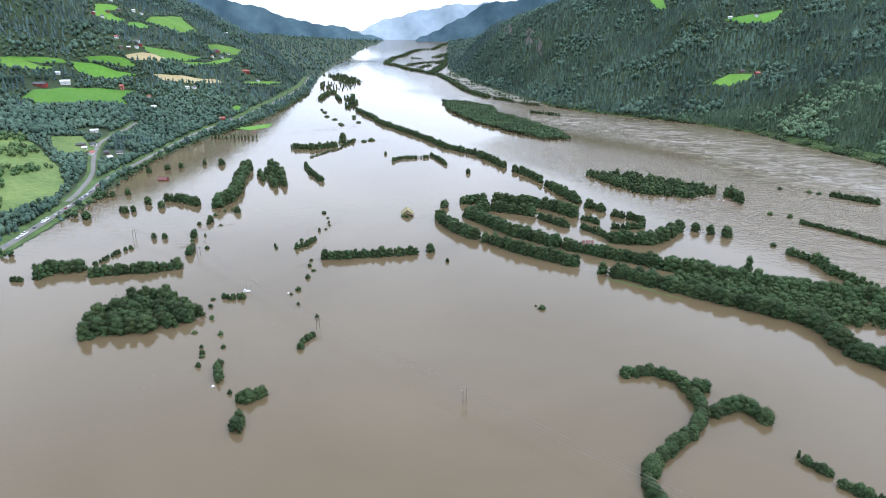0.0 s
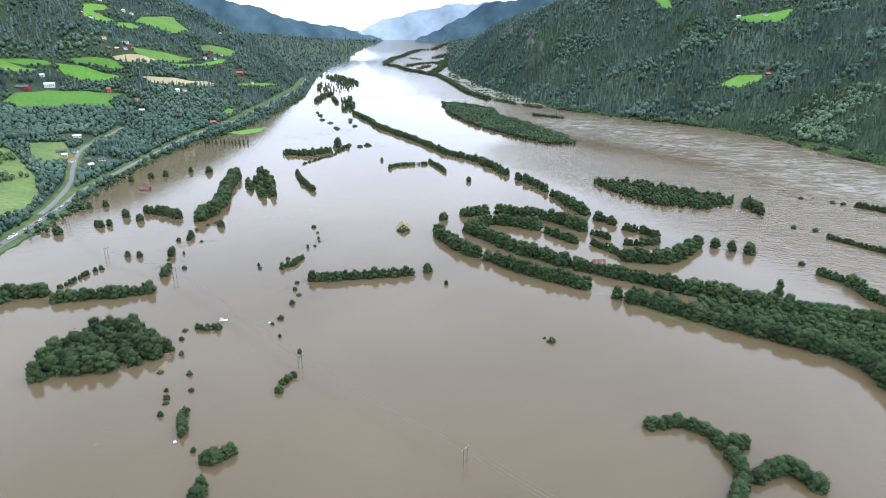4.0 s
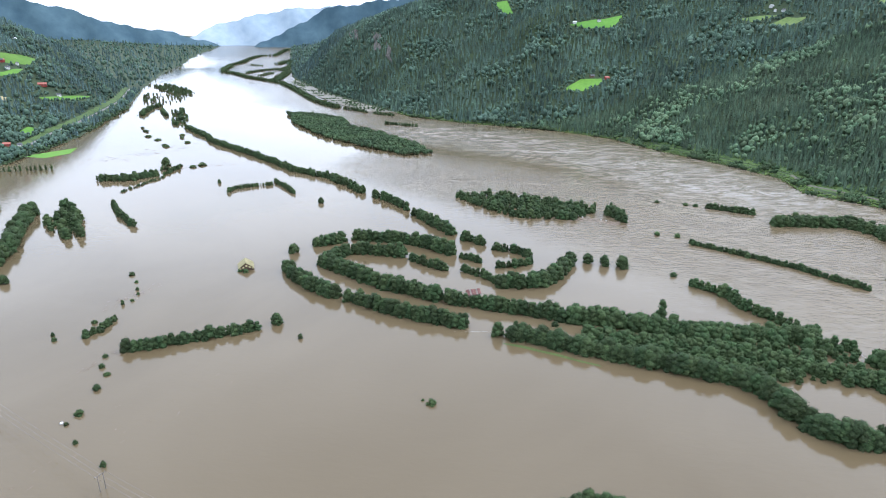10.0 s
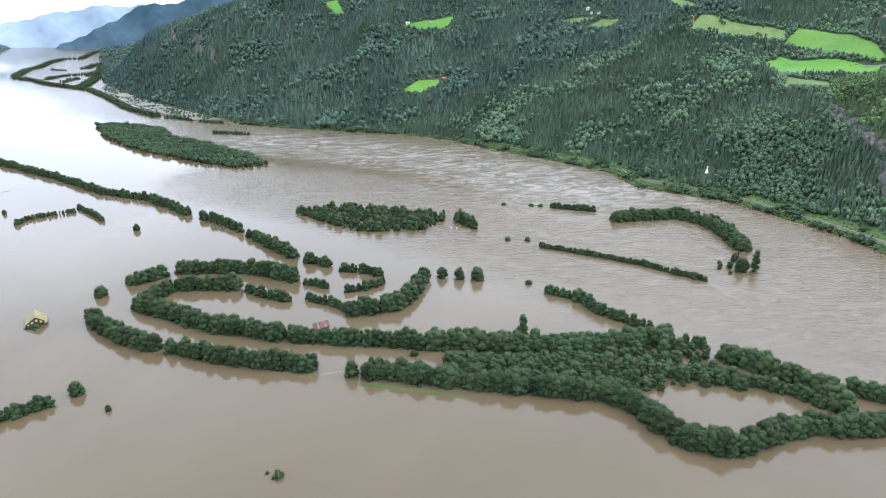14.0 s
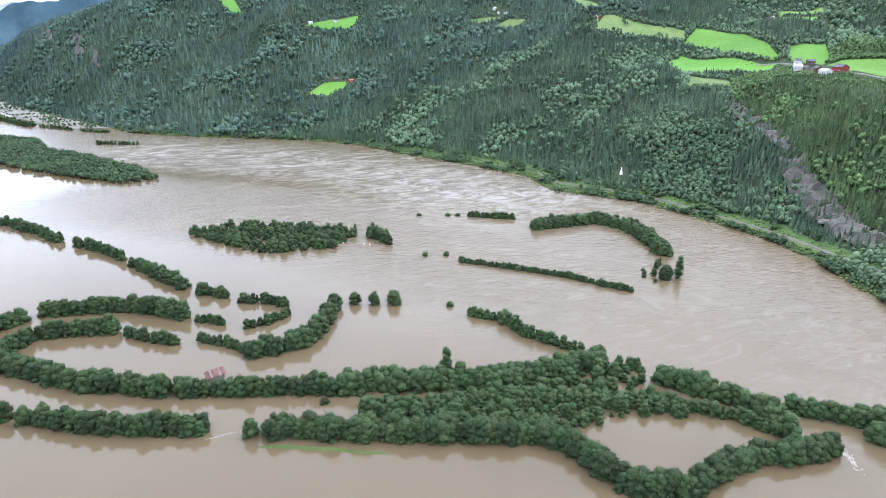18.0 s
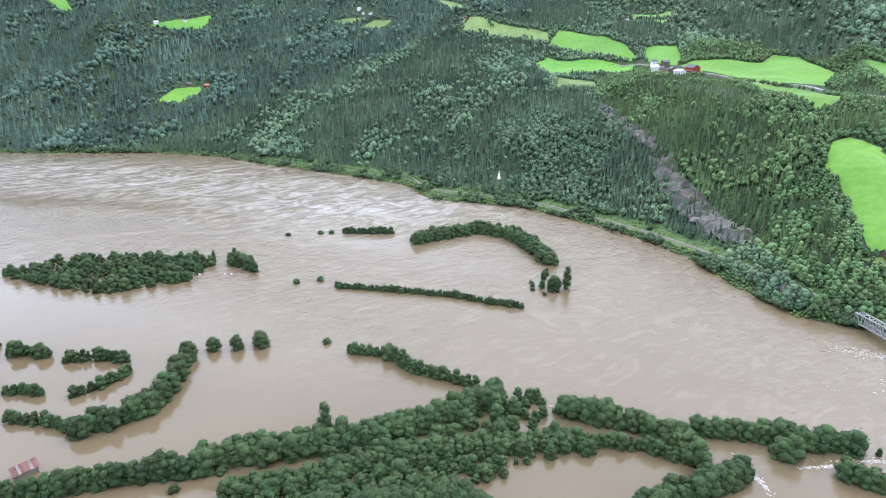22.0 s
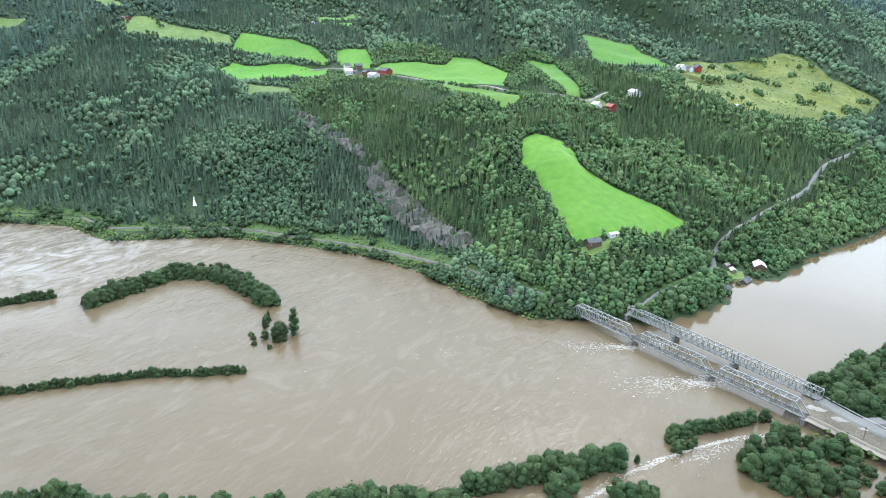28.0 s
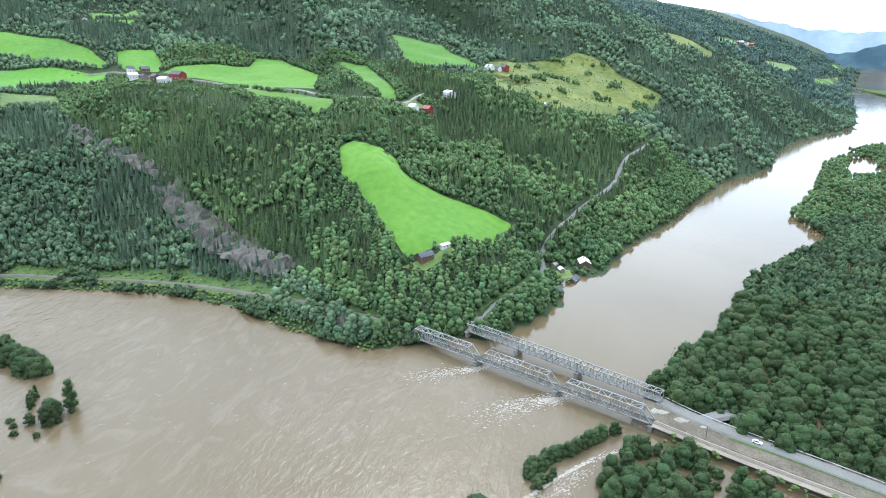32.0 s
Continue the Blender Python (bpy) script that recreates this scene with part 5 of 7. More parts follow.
scatter("bank_shrubs", LEAFY, ex[ek], ey[ek], 3.0 - 0.5 * (ed[ek] - 3.6), eh, eh + 1.4, M_BANK, "green shrubs on the rubble side of the railway bank", 182, "shrubs")
tagged(new("grass_spit", spit), "half-flooded green meadow at the water's edge", "field", kind="structure")
drape("grass_bar", [(40, 473.2), (52, 470.8), (63, 465.2), (74, 461), (85, 454.6), (97, 449.5), (98, 447.2), (86, 452), (73, 458.4), (62, 463), (51, 467.8), (41, 471.4)], M_BANK, "strip of green grass just above the water", "grass bank", lift=3.04)


# ---------------------------------------------------------------- woods on the valley sides
def open_land(x, y):
    """True where trees may stand."""
    ok = np.ones(x.shape, bool)
    for group in (FIELDS, ROUGH, CLEARED, CROPS):
        for poly in group.values():
            ok &= ~inside(poly, x, y)
    for pts, r in ROADS.values():
        ok &= along(pts, x, y)[0] > r
    return ok


def woods(name, x0, x1, y0, y1, gap, seed, far, label, top=330.0, size=1.0, mats=(M_SPRUCE, M_WOODS), spruces=0.0, zone=None):
    x, y = jittered(x0, x1, y0, y1, gap, seed)
    z = height(x, y)
    g = np.random.default_rng(seed)
    keep = (z - rise(x, y) > 0.4) & (z < top) & open_land(x, y)
    for poly in CLIFFS.values():
        keep &= ~inside(poly, x, y) | (g.random(x.shape) < 0.42)
    if zone:
        keep &= inside(zone, x, y)
    for sx, sy, r in HOUSE_SPOTS:
        keep &= np.hypot(x - sx, y - sy) > r
    dist, place = along(EAST_SHORE, x, y)
    keep &= (dist > np.where(y < 560, 3, np.where(y < 1150, 27, 21))) | (place > 17.5) | (place < 8) | (x < 0)
    x, y, z = x[keep], y[keep], z[keep]
    near_field = np.full(x.shape, 1e3)
    for group in (FIELDS, ROUGH):
        for poly in group.values():
            near_field = np.minimum(near_field, along(poly + poly[:1], x, y)[0])
    mixn = ripple2(x, y, 240, 8) + ripple2(x, y, 85, 9) * 0.7 + g.normal(size=len(x)) * 0.42 + spruces
    spruce = (mixn > -0.1) & (near_field > 16)
    spruce &= ~((dist[keep] < 45) & (y < 560) & (y > 150))
    stand = 1 + 0.2 * ripple2(x, y, 90, 12)
    tall = np.where(spruce, g.uniform(8, 15, len(x)), g.uniform(5.5, 13, len(x))) * np.clip(stand, 0.7, 1.3) * size
    tall = np.where(near_field < 16, np.minimum(tall, 8.5), tall)
    crest = (x > 770) & (x < 905) & (y > 600) & (y < 1040)
    tall = np.where(crest, np.minimum(tall, 7.0), tall)
    needles, leaves = mats
    close = ~spruce & (x < 650) & (y < 590) & (not far)
    for chosen, tpl, mat, kind, w in ((spruce, FAR_CONIFERS if far else CONIFERS, needles, "spruce", (0.70, 1.0)), (~spruce & ~close, FAR_LEAFY if far else LEAFY, leaves, "leafy", (0.66, 0.98)), (close, NEAR_LEAFY, leaves, "leafy", (0.7, 1.0))):
        s = np.nonzero(chosen)[0]
        if not len(s):
            continue
        h = tall[s]
        wide = h * g.uniform(*w, len(s)) * (1.3 if far else 1.08)
        scatter("woods", tpl, x[s], y[s], z[s] - 0.8, h, wide, mat, label + (" with dark pointed spruces" if kind == "spruce" else " with rounded broadleaf crowns"), seed + 5)


HOUSE_SPOTS = [(576, 454, 12), (593, 445, 8), (684, 341, 12), (669, 360, 8), (879, 548, 14), (870, 562, 12), (933, 536, 14), (1168, 532, 18), (1192, 517, 16),
               (297, 1559, 16), (268, 1579, 16), (-1022, 917, 26), (-1005, 950, 22), (-790, 796, 26), (-741, 722, 28), (-682, 733, 26), (-748, 1075, 18), (-916, 1438, 24),
               (-1020, 1174, 18), (-1003, 1424, 16), (-1227, 1331, 16), (-934, 1021, 12), (-846, 999, 12), (1075, 1228, 22), (900, 940, 40), (253, 1817, 14), (315, 1823, 14), (683, 1693, 14)]
HOUSE_SPOTS += [(523, 888, 6), (518, 881, 7), (513, 874, 8), (506, 867, 9), (652, 349, 16), (623, 361, 13), (684, 341, 17), (664, 358, 15), (640, 352, 12), (674, 368, 8), (-1179, 1270, 14), (-1167, 1352, 18), (-1038, 1137, 14), (-1004, 1122, 16), (-995, 1144, 14), (-979, 1376, 14), (-978, 1411, 14), (-1003, 1433, 14), (-997, 1467, 14), (-865, 1138, 16),
                (-883, 1034, 14), (-1163, 1224, 20), (-1179, 1306, 14), (-697, 709, 18), (-668, 700, 12), (690, 1664, 18), (812, 1434, 14), (3264, -171, 90)]
RIVER_SIDE = [(420, 1010), (760, 1010), (705, 900), (640, 740), (560, 560), (505, 470), (420, 470)]
BEHIND = [(760, 1010), (705, 900), (640, 740), (560, 560), (505, 470), (420, 470), (420, 150), (1080, 150), (1080, 1010)]
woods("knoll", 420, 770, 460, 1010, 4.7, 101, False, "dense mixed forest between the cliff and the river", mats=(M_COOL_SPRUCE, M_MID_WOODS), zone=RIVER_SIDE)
woods("knoll", 420, 1080, 150, 1010, 5.0, 111, False, "dense mixed forest on the knoll behind the cliff", spruces=0.12, zone=BEHIND)
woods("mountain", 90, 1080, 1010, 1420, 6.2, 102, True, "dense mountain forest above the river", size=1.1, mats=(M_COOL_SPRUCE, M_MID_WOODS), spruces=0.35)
woods("far_mountain", -760, 1080, 1420, 2450, 8.8, 112, True, "dense mountain forest", 400, 1.35, mats=(M_HALF_HAZED_SPRUCE, M_HAZED_WOODS), spruces=0.4)
woods("headland", -950, 100, 2450, 2950, 8.6, 108, True, "dense forest on the rocky headland", 480, 1.2, mats=(M_HAZED_SPRUCE, M_HAZED_WOODS), spruces=0.8)
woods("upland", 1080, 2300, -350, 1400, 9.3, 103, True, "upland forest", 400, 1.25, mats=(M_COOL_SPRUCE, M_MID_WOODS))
woods("beyond", 2300, 4300, -900, 700, 19.0, 106, True, "forest of the far reach", 420, 2.1, mats=(M_HAZED_SPRUCE, M_HAZED_WOODS))
WEST_NEAR = [(-1010, 330), (-470, 330), (-470, 1200), (-1010, 1200)]
WEST_FAR = [(-1500, 330), (-1010, 330), (-1010, 1200), (-470, 1200), (-470, 2100), (-1500, 2100)]
woods("west", -1010, -470, 330, 1200, 6.0, 104, True, "dense dark forest above the flooded western shore", 320, 1.0, mats=(M_HAZED_SPRUCE, M_HAZED_WOODS), spruces=-0.9, zone=WEST_NEAR)
woods("west", -1500, -470, 330, 2100, 9.4, 114, True, "forest on the western hillside", 320, 1.2, mats=(M_HAZED_SPRUCE, M_HAZED_WOODS), spruces=0.15, zone=WEST_FAR)
woods("north", -2600, -760, 2200, 4600, 32.0, 105, True, "forest of the far western slope", 420, 1.8, mats=(M_HAZED_SPRUCE, M_HAZED_WOODS))
woods("far_east", -1300, 400, 2700, 4600, 32.0, 107, True, "forest of the far eastern slope", 420, 1.8, mats=(M_HAZED_SPRUCE, M_HAZED_WOODS))

# low growth along the river bank and in the gaps
bx, by = jittered(-180, 560, 430, 1700, 3.3, 120)
bd, bp = along(EAST_SHORE, bx, by)
rd = along(SHORE_RAIL, bx, by)[0]
dry = inside(EAST_POLY, bx, by)
bk = ((dry & (bd < 36)) | (~dry & (bd < 5.5))) & (rd > 2.6)
bg = np.random.default_rng(5)
clump = ripple2(bx, by, 62, 33) + 0.5 * ripple2(bx, by, 23, 34)
bk &= bg.random(bx.shape) < np.where(clump > 0.2, 0.85, np.where(bd < 9, 0.9, 0.55))
bh = np.where(clump > 0.22, bg.uniform(4, 8.5, bx.shape), bg.uniform(1.0, 3.0, bx.shape))
bh = np.where((bd < 10) & (bh < 3), bg.uniform(1.6, 4.0, bx.shape), bh)
big = bh > 4.2
for chosen, mat, words in ((bk & ~big, M_BANK, "bright green shrubs on the river bank"), (bk & big, M_ISLE, "alder thickets on the river bank")):
    scatter("bank_shrubs", LEAFY if mat is M_ISLE else FAR_LEAFY, bx[chosen], by[chosen], np.maximum(height(bx[chosen], by[chosen]), 0) - 0.5, bh[chosen], np.maximum(bh[chosen] * 1.1, 4.0), mat, words, 121, "shrubs")
sx, sy = jittered(-960, -440, 330, 1750, 4.5, 124)
sd = along(WEST_SHORE, sx, sy)[0]
sk = (sd < 9) & (along(WEST_ROAD, sx, sy)[0] > 6.5) & (bg.random(sx.shape) < 0.4) & (ripple2(sx, sy, 70, 35) > -0.3)
scatter("bank_shrubs", LEAFY, sx[sk], sy[sk], np.maximum(height(sx[sk], sy[sk]), -0.2) - 0.4, bg.uniform(2.5, 8.5, sk.sum()), bg.uniform(4.5, 8.5, sk.sum()), M_ISLE, "shrubs between the main road and the flood", 125, "shrubs")
qx, qy = jittered(590, 740, 315, 400, 4.0, 128)
qk = inside(EAST_POLY, qx, qy) & (along(HILL_ROAD, qx, qy)[0] > 5) & (np.minimum.reduce([np.hypot(qx - a, qy - b) for a, b in ((684, 343), (666, 361), (674, 368), (652, 349), (623, 361), (660, 355))]) > 8) & (bg.random(qx.shape) < 0.7)
qh = bg.uniform(1.5, 7.0, qk.sum())
scatter("bank_shrubs", LEAFY, qx[qk], qy[qk], height(qx[qk], qy[qk]) - 0.4, qh, qh * 0.5 + 3.0, M_WOODS, "green shrubs and young trees round the riverside huts", 129, "shrubs")
ix, iy = jittered(-450, -40, 1070, 1590, 6.2, 126)
ik = inside([(-438, 1580), (-375, 1579), (-287, 1499), (-243, 1379), (-157, 1286), (-77, 1162), (-57, 1108), (-99, 1089), (-174, 1155), (-272, 1257), (-373, 1413)], ix, iy)
ih = bg.uniform(6, 11, ik.sum())
scatter("island_wood", LEAFY, ix[ik], iy[ik], np.full(ik.sum(), -0.6), ih, ih * bg.uniform(0.85, 1.2, ik.sum()), M_ISLE, "dense dark broadleaf wood on a long river island", 127)
mud = mesh_from("mud_flat", [(-700, 2560, 8.2), (-480, 2110, 2.4), (-330, 1860, 0.3), (-190, 1640, 0.25), (-260, 1650, 0.25), (-390, 1840, 0.3), (-560, 2150, 3.2), (-690, 2450, 7.2)], [(0, 1, 6, 7), (1, 2, 5, 6), (2, 3, 4, 5)], M_MUD)
tagged(new("mud_flat", mud), "wet brown mud flat beside the river", "mud flat", kind="structure")
mx, my = jittered(-700, -180, 1620, 2560, 9.0, 190)
mk = inside([(-700, 2560), (-480, 2110), (-330, 1860), (-190, 1640), (-260, 1650), (-390, 1840), (-560, 2150), (-690, 2450)], mx, my) & (ripple2(mx, my, 80, 71) > 0.05)
scatter("flat_scrub", FAR_LEAFY, mx[mk], my[mk], rise(mx[mk], my[mk]), bg.uniform(2, 6, mk.sum()), bg.uniform(5, 10, mk.sum()), M_ISLE, "low scrub on the mud flat", 191, "shrubs")
cx, cy = jittered(980, 1520, 250, 580, 5.0, 130)
fg = np.random.default_rng(8)
fell = inside(CLEARED["felled"], cx, cy)
thick = ripple2(cx, cy, 90, 61) + 0.6 * ripple2(cx, cy, 34, 62)
copse = fell & (thick > 0.75)
low = fell & ~copse & (fg.random(cx.shape) < np.clip(0.25 + 0.4 * thick, 0.03, 0.6))
for chosen, lo, hi, tpl, fmat, words in ((low, 0.7, 2.6, FAR_LEAFY, M_BANK, "low scrub and stumps on the felled slope"), (copse, 5, 11, LEAFY, M_WOODS, "copses left standing on the felled slope")):
    fh = fg.uniform(lo, hi, chosen.sum())
    scatter("scrub", tpl, cx[chosen], cy[chosen], height(cx[chosen], cy[chosen]) - 0.3, fh, fh * 0.6 + 2.2, fmat, words, 131, "shrubs")
hx_, hy_ = jittered(770, 930, 1230, 1450, 9.0, 134)
hk_ = inside(ROUGH["pasture_high"], hx_, hy_) & (ripple2(hx_, hy_, 55, 63) > 0.5)
scatter("field_copse", LEAFY, hx_[hk_], hy_[hk_], height(hx_[hk_], hy_[hk_]) - 0.5, fg.uniform(5, 10, hk_.sum()), fg.uniform(6, 10, hk_.sum()), M_MID_WOODS, "clumps of trees in the upper pasture", 135, "trees")
lx, ly = jittered(-840, -540, 400, 720, 8.0, 132)
lk = inside(FIELDS["slope_west"], lx, ly) & (ripple2(lx, ly, 110, 44) > 0.45)
scatter("field_copse", LEAFY, lx[lk], ly[lk], height(lx[lk], ly[lk]) - 0.5, np.random.default_rng(3).uniform(6, 11, lk.sum()), np.full(lk.sum(), 9.0), M_WOODS, "clumps of trees in the western pasture", 133, "trees")
# wood on the plain further down the river, and its islets
px, py = jittered(880, 1720, -420, 140, 8.2, 140)
pk = inside([(900, 116), (933, 124), (1090, 62), (1336, -16), (1400, -60), (1450, -110), (1498, -98), (1560, -150), (1700, -300), (1600, -330), (1300, -170), (930, 5)], px, py)
pk &= ~inside([(1225, -28), (1262, -22), (1300, -44), (1345, -48), (1400, -80), (1425, -104), (1380, -112), (1330, -92), (1290, -98), (1248, -66)], px, py)
scatter("plain_wood", LEAFY, px[pk], py[pk], np.full(pk.sum(), -0.6), np.random.default_rng(4).uniform(6, 12, pk.sum()), np.random.default_rng(6).uniform(7, 11, pk.sum()), M_WOODS, "broadleaf wood standing in floodwater", 141)
for k, (ax, ay, w, h) in enumerate(((2080, -560, 130, 16), (2300, -640, 160, 22), (2150, -470, 90, 9), (2600, -700, 200, 30), (1750, -260, 50, 9), (3000, -640, 300, 40))):
    g = np.random.default_rng(150 + k)
    n = int(w * h / 14)
    scatter("islet_wood", FAR_LEAFY, ax + g.normal(size=n) * w * 0.4, ay + g.normal(size=n) * h * 0.5 - 0.1 * w, np.full(n, -0.5) + rise(ax, ay), g.uniform(6, 10, n), g.uniform(8, 12, n), M_WOODS, "low wooded islet in the river", 160 + k)


# ---------------------------------------------------------------- distant mountains, haze painted into their colours
def far_ridge(name, eye, turn, crest, reach, mat, label):
    """A mountain on the horizon: crest as (degrees from turn, height in metres)."""
    a = np.linspace(crest[0][0], crest[-1][0], 90)
    h = np.interp(a, [c[0] for c in crest], [c[1] for c in crest]) + 7 * np.sin(a * 1.9) + 4 * np.sin(a * 5.7 + 1)
    az = np.radians(turn + a)
    rows_ = []
    for u in np.linspace(0, 1, 8):
        r = reach + 180 * u + 14 * np.sin(a * 1.7 + u * 4)
        rows_.append(np.stack([eye[0] + np.sin(az) * r, eye[1] + np.cos(az) * r, -20 + (h + 20) * u ** 0.9], 1))
    me = mesh_from(name, np.concatenate(rows_), grid_faces(len(a), 8), mat, True)
    return tagged(new(name, me), label, "mountain", kind="structure")


far_ridge("backdrop_pale", (40, 30), -17, [(-12, 90), (-8, 130), (-5, 235), (-2, 290), (0, 325), (3, 340), (8, 360), (12, 200)], 4650, M_HAZE_PALE, "pale misty mountain at the head of the valley")
far_ridge("backdrop_blue", (40, 30), -17, [(-3.2, 60), (-1, 150), (1.5, 235), (3, 320), (5, 345), (9, 390), (14, 420)], 4450, M_HAZE_BLUE, "blue forested mountain far up the valley")
far_ridge("backdrop_blue", (40, 30), -17, [(-32, 560), (-22, 420), (-16, 310), (-12.5, 215), (-10, 190), (-8.5, 165), (-6, 110), (-4.8, 55)], 4500, M_HAZE_BLUE, "blue forested range on the western side far away")
far_ridge("backdrop_pale", (158, 325), 74, [(22, 420), (27, 330), (30, 285), (36, 270), (42, 290), (48, 330)], 4650, M_HAZE_PALE, "pale misty hills far down the valley")
far_ridge("backdrop_blue", (158, 325), 74, [(27.5, 60), (30, 130), (33, 175), (36, 225), (44, 320)], 4300, M_HAZE_BLUE, "blue wooded hill far down the valley")

# ---------------------------------------------------------------- bridges
def rail_frame(a, b, z):
    d = Vector(b) - Vector(a)
    return Matrix.Translation((a[0], a[1], z)) @ Matrix.Rotation(math.atan2(d.y, d.x), 4, "Z"), d.length


def truss_span(bridge, x0, length, wide, tall, panels, chord, web, sloped):
    """One through-truss span: every chord, post and brace is a member of its own."""
    step = length / panels
    first, last = (1, panels - 1) if sloped else (0, panels)
    for side in (-wide / 2, wide / 2):
        bm = bmesh.new()
        bar(bm, (x0, side, 0), (x0 + length, side, 0), chord, chord * 1.2)
        part("bottom_chord", bm, M_STEEL, bridge)
        bm = bmesh.new()
        bar(bm, (x0 + first * step, side, tall), (x0 + last * step, side, tall), chord, chord)
        part("top_chord", bm, M_STEEL, bridge)
        for k in range(panels + 1):
            if first <= k <= last:
                bm = bmesh.new()
                bar(bm, (x0 + k * step, side, 0), (x0 + k * step, side, tall), web)
                part("post", bm, M_STEEL, bridge)
        for k in range(panels):
            bm = bmesh.new()
            if sloped and k == 0:
                bar(bm, (x0, side, 0), (x0 + step, side, tall), chord)
                part("end_post", bm, M_STEEL, bridge)
            elif sloped and k == panels - 1:
                bar(bm, (x0 + length, side, 0), (x0 + length - step, side, tall), chord)
                part("end_post", bm, M_STEEL, bridge)
            else:
                down = k < panels / 2
                bar(bm, (x0 + k * step, side, tall if down else 0), (x0 + (k + 1) * step, side, 0 if down else tall), web * 0.8)
                part("diagonal", bm, M_STEEL, bridge)
        bm = bmesh.new()
        bar(bm, (x0, side * 0.97, 1.1), (x0 + length, side * 0.97, 1.1), 0.12)
        part("guard_rail", bm, M_STEEL, bridge)
    for k in range(first, last + 1):
        bm = bmesh.new()
        bar(bm, (x0 + k * step, -wide / 2, tall), (x0 + k * step, wide / 2, tall), web * 0.8)
        part("cross_strut", bm, M_STEEL, bridge)
        if k < last:
            s = 1 if k % 2 else -1
            bm = bmesh.new()
            bar(bm, (x0 + k * step, -s * wide / 2, tall), (x0 + (k + 1) * step, s * wide / 2, tall), web * 0.6)
            part("lateral_brace", bm, M_STEEL, bridge)
    for k in range(panels + 1):
        bm = bmesh.new()
        bar(bm, (x0 + k * step, -wide / 2, -0.45), (x0 + k * step, wide / 2, -0.45), 0.4, 0.8)
        part("floor_beam", bm, M_DECK, bridge)


def pier(bridge, x, wide, drop):
    bm = bmesh.new()
    box(bm, 2.2, wide + 2.4, drop, x, 0, -0.9 - drop / 2, bevel=0.35)
    box(bm, 2.8, wide + 3.0, 0.5, x, 0, -0.95, bevel=0.1)
    part("pier", bm, M_CONCRETE, bridge, "weathered concrete pier standing in fast water")


RAIL_A, RAIL_B = (509, 445), (450, 293)
m, RAIL_LEN = rail_frame(RAIL_A, RAIL_B, 4.2)
rail_bridge = thing("rail_bridge", m, "grey steel railway bridge of three through-truss spans over the flood", "bridge")
for k in range(3):
    truss_span(rail_bridge, 0.4 + k * RAIL_LEN / 3, RAIL_LEN / 3 - 0.8, 5.4, 6.6, 9, 0.6, 0.42, True)
for k in range(4):
    pier(rail_bridge, min(max(k * RAIL_LEN / 3, 0.5), RAIL_LEN - 0.5), 5.4, 5.5)
bm = bmesh.new()
box(bm, 0.26, 2.6, 0.2)
SLEEPER = bpy.data.meshes.new("sleeper")
bm.to_mesh(SLEEPER)
bm.free()
SLEEPER.materials.append(M_WOOD_GREY)
for k in range(int(RAIL_LEN / 0.7)):
    sleeper = new("sleeper", SLEEPER)
    sleeper.parent = rail_bridge
    sleeper.matrix_local = Matrix.Translation((0.35 + k * 0.7, 0, 0.1))
for s in (-0.75, 0.75):
    bm = bmesh.new()
    bar(bm, (0, s, 0.28), (RAIL_LEN, s, 0.28), 0.09, 0.16)
    part("rail", bm, M_RAIL, rail_bridge)
for s in (-1.9, 1.9):
    bm = bmesh.new()
    box(bm, RAIL_LEN, 0.9, 0.08, RAIL_LEN / 2, s, 0.12)
    part("walkway", bm, M_DECK, rail_bridge)

ROAD_A, ROAD_B = (526, 409), (472, 288)
m, ROAD_LEN = rail_frame(ROAD_A, ROAD_B, 4.6)
road_bridge = thing("road_bridge", m, "grey steel lattice road bridge beside the railway bridge", "bridge")
truss_span(road_bridge, 0.3, ROAD_LEN * 0.62 - 0.5, 4.6, 5.2, 20, 0.46, 0.34, False)
truss_span(road_bridge, ROAD_LEN * 0.62 + 0.2, ROAD_LEN * 0.38 - 0.5, 4.6, 5.2, 12, 0.46, 0.34, False)
for u in (0.003, 0.3, 0.62, 0.997):
    pier(road_bridge, u * ROAD_LEN, 4.6, 6.0)
bm = bmesh.new()
box(bm, ROAD_LEN, 4.1, 0.22, ROAD_LEN / 2, 0, 0.0)
part("deck", bm, M_ASPHALT, road_bridge, "grey asphalt bridge deck")

# ---------------------------------------------------------------- buildings
def window(parent, x, y, z, w, h, turn):
    bm = bmesh.new()
    box(bm, w + 0.25, 0.10, h + 0.25)
    f = part("window", bm, M_WHITE_WALL, parent)
    f.matrix_local = Matrix.Translation((x, y, z)) @ Matrix.Rotation(turn, 4, "Z")
    bm = bmesh.new()
    box(bm, w, 0.06, h, 0, -0.06, 0)
    part("pane", bm, M_GLASS, f)


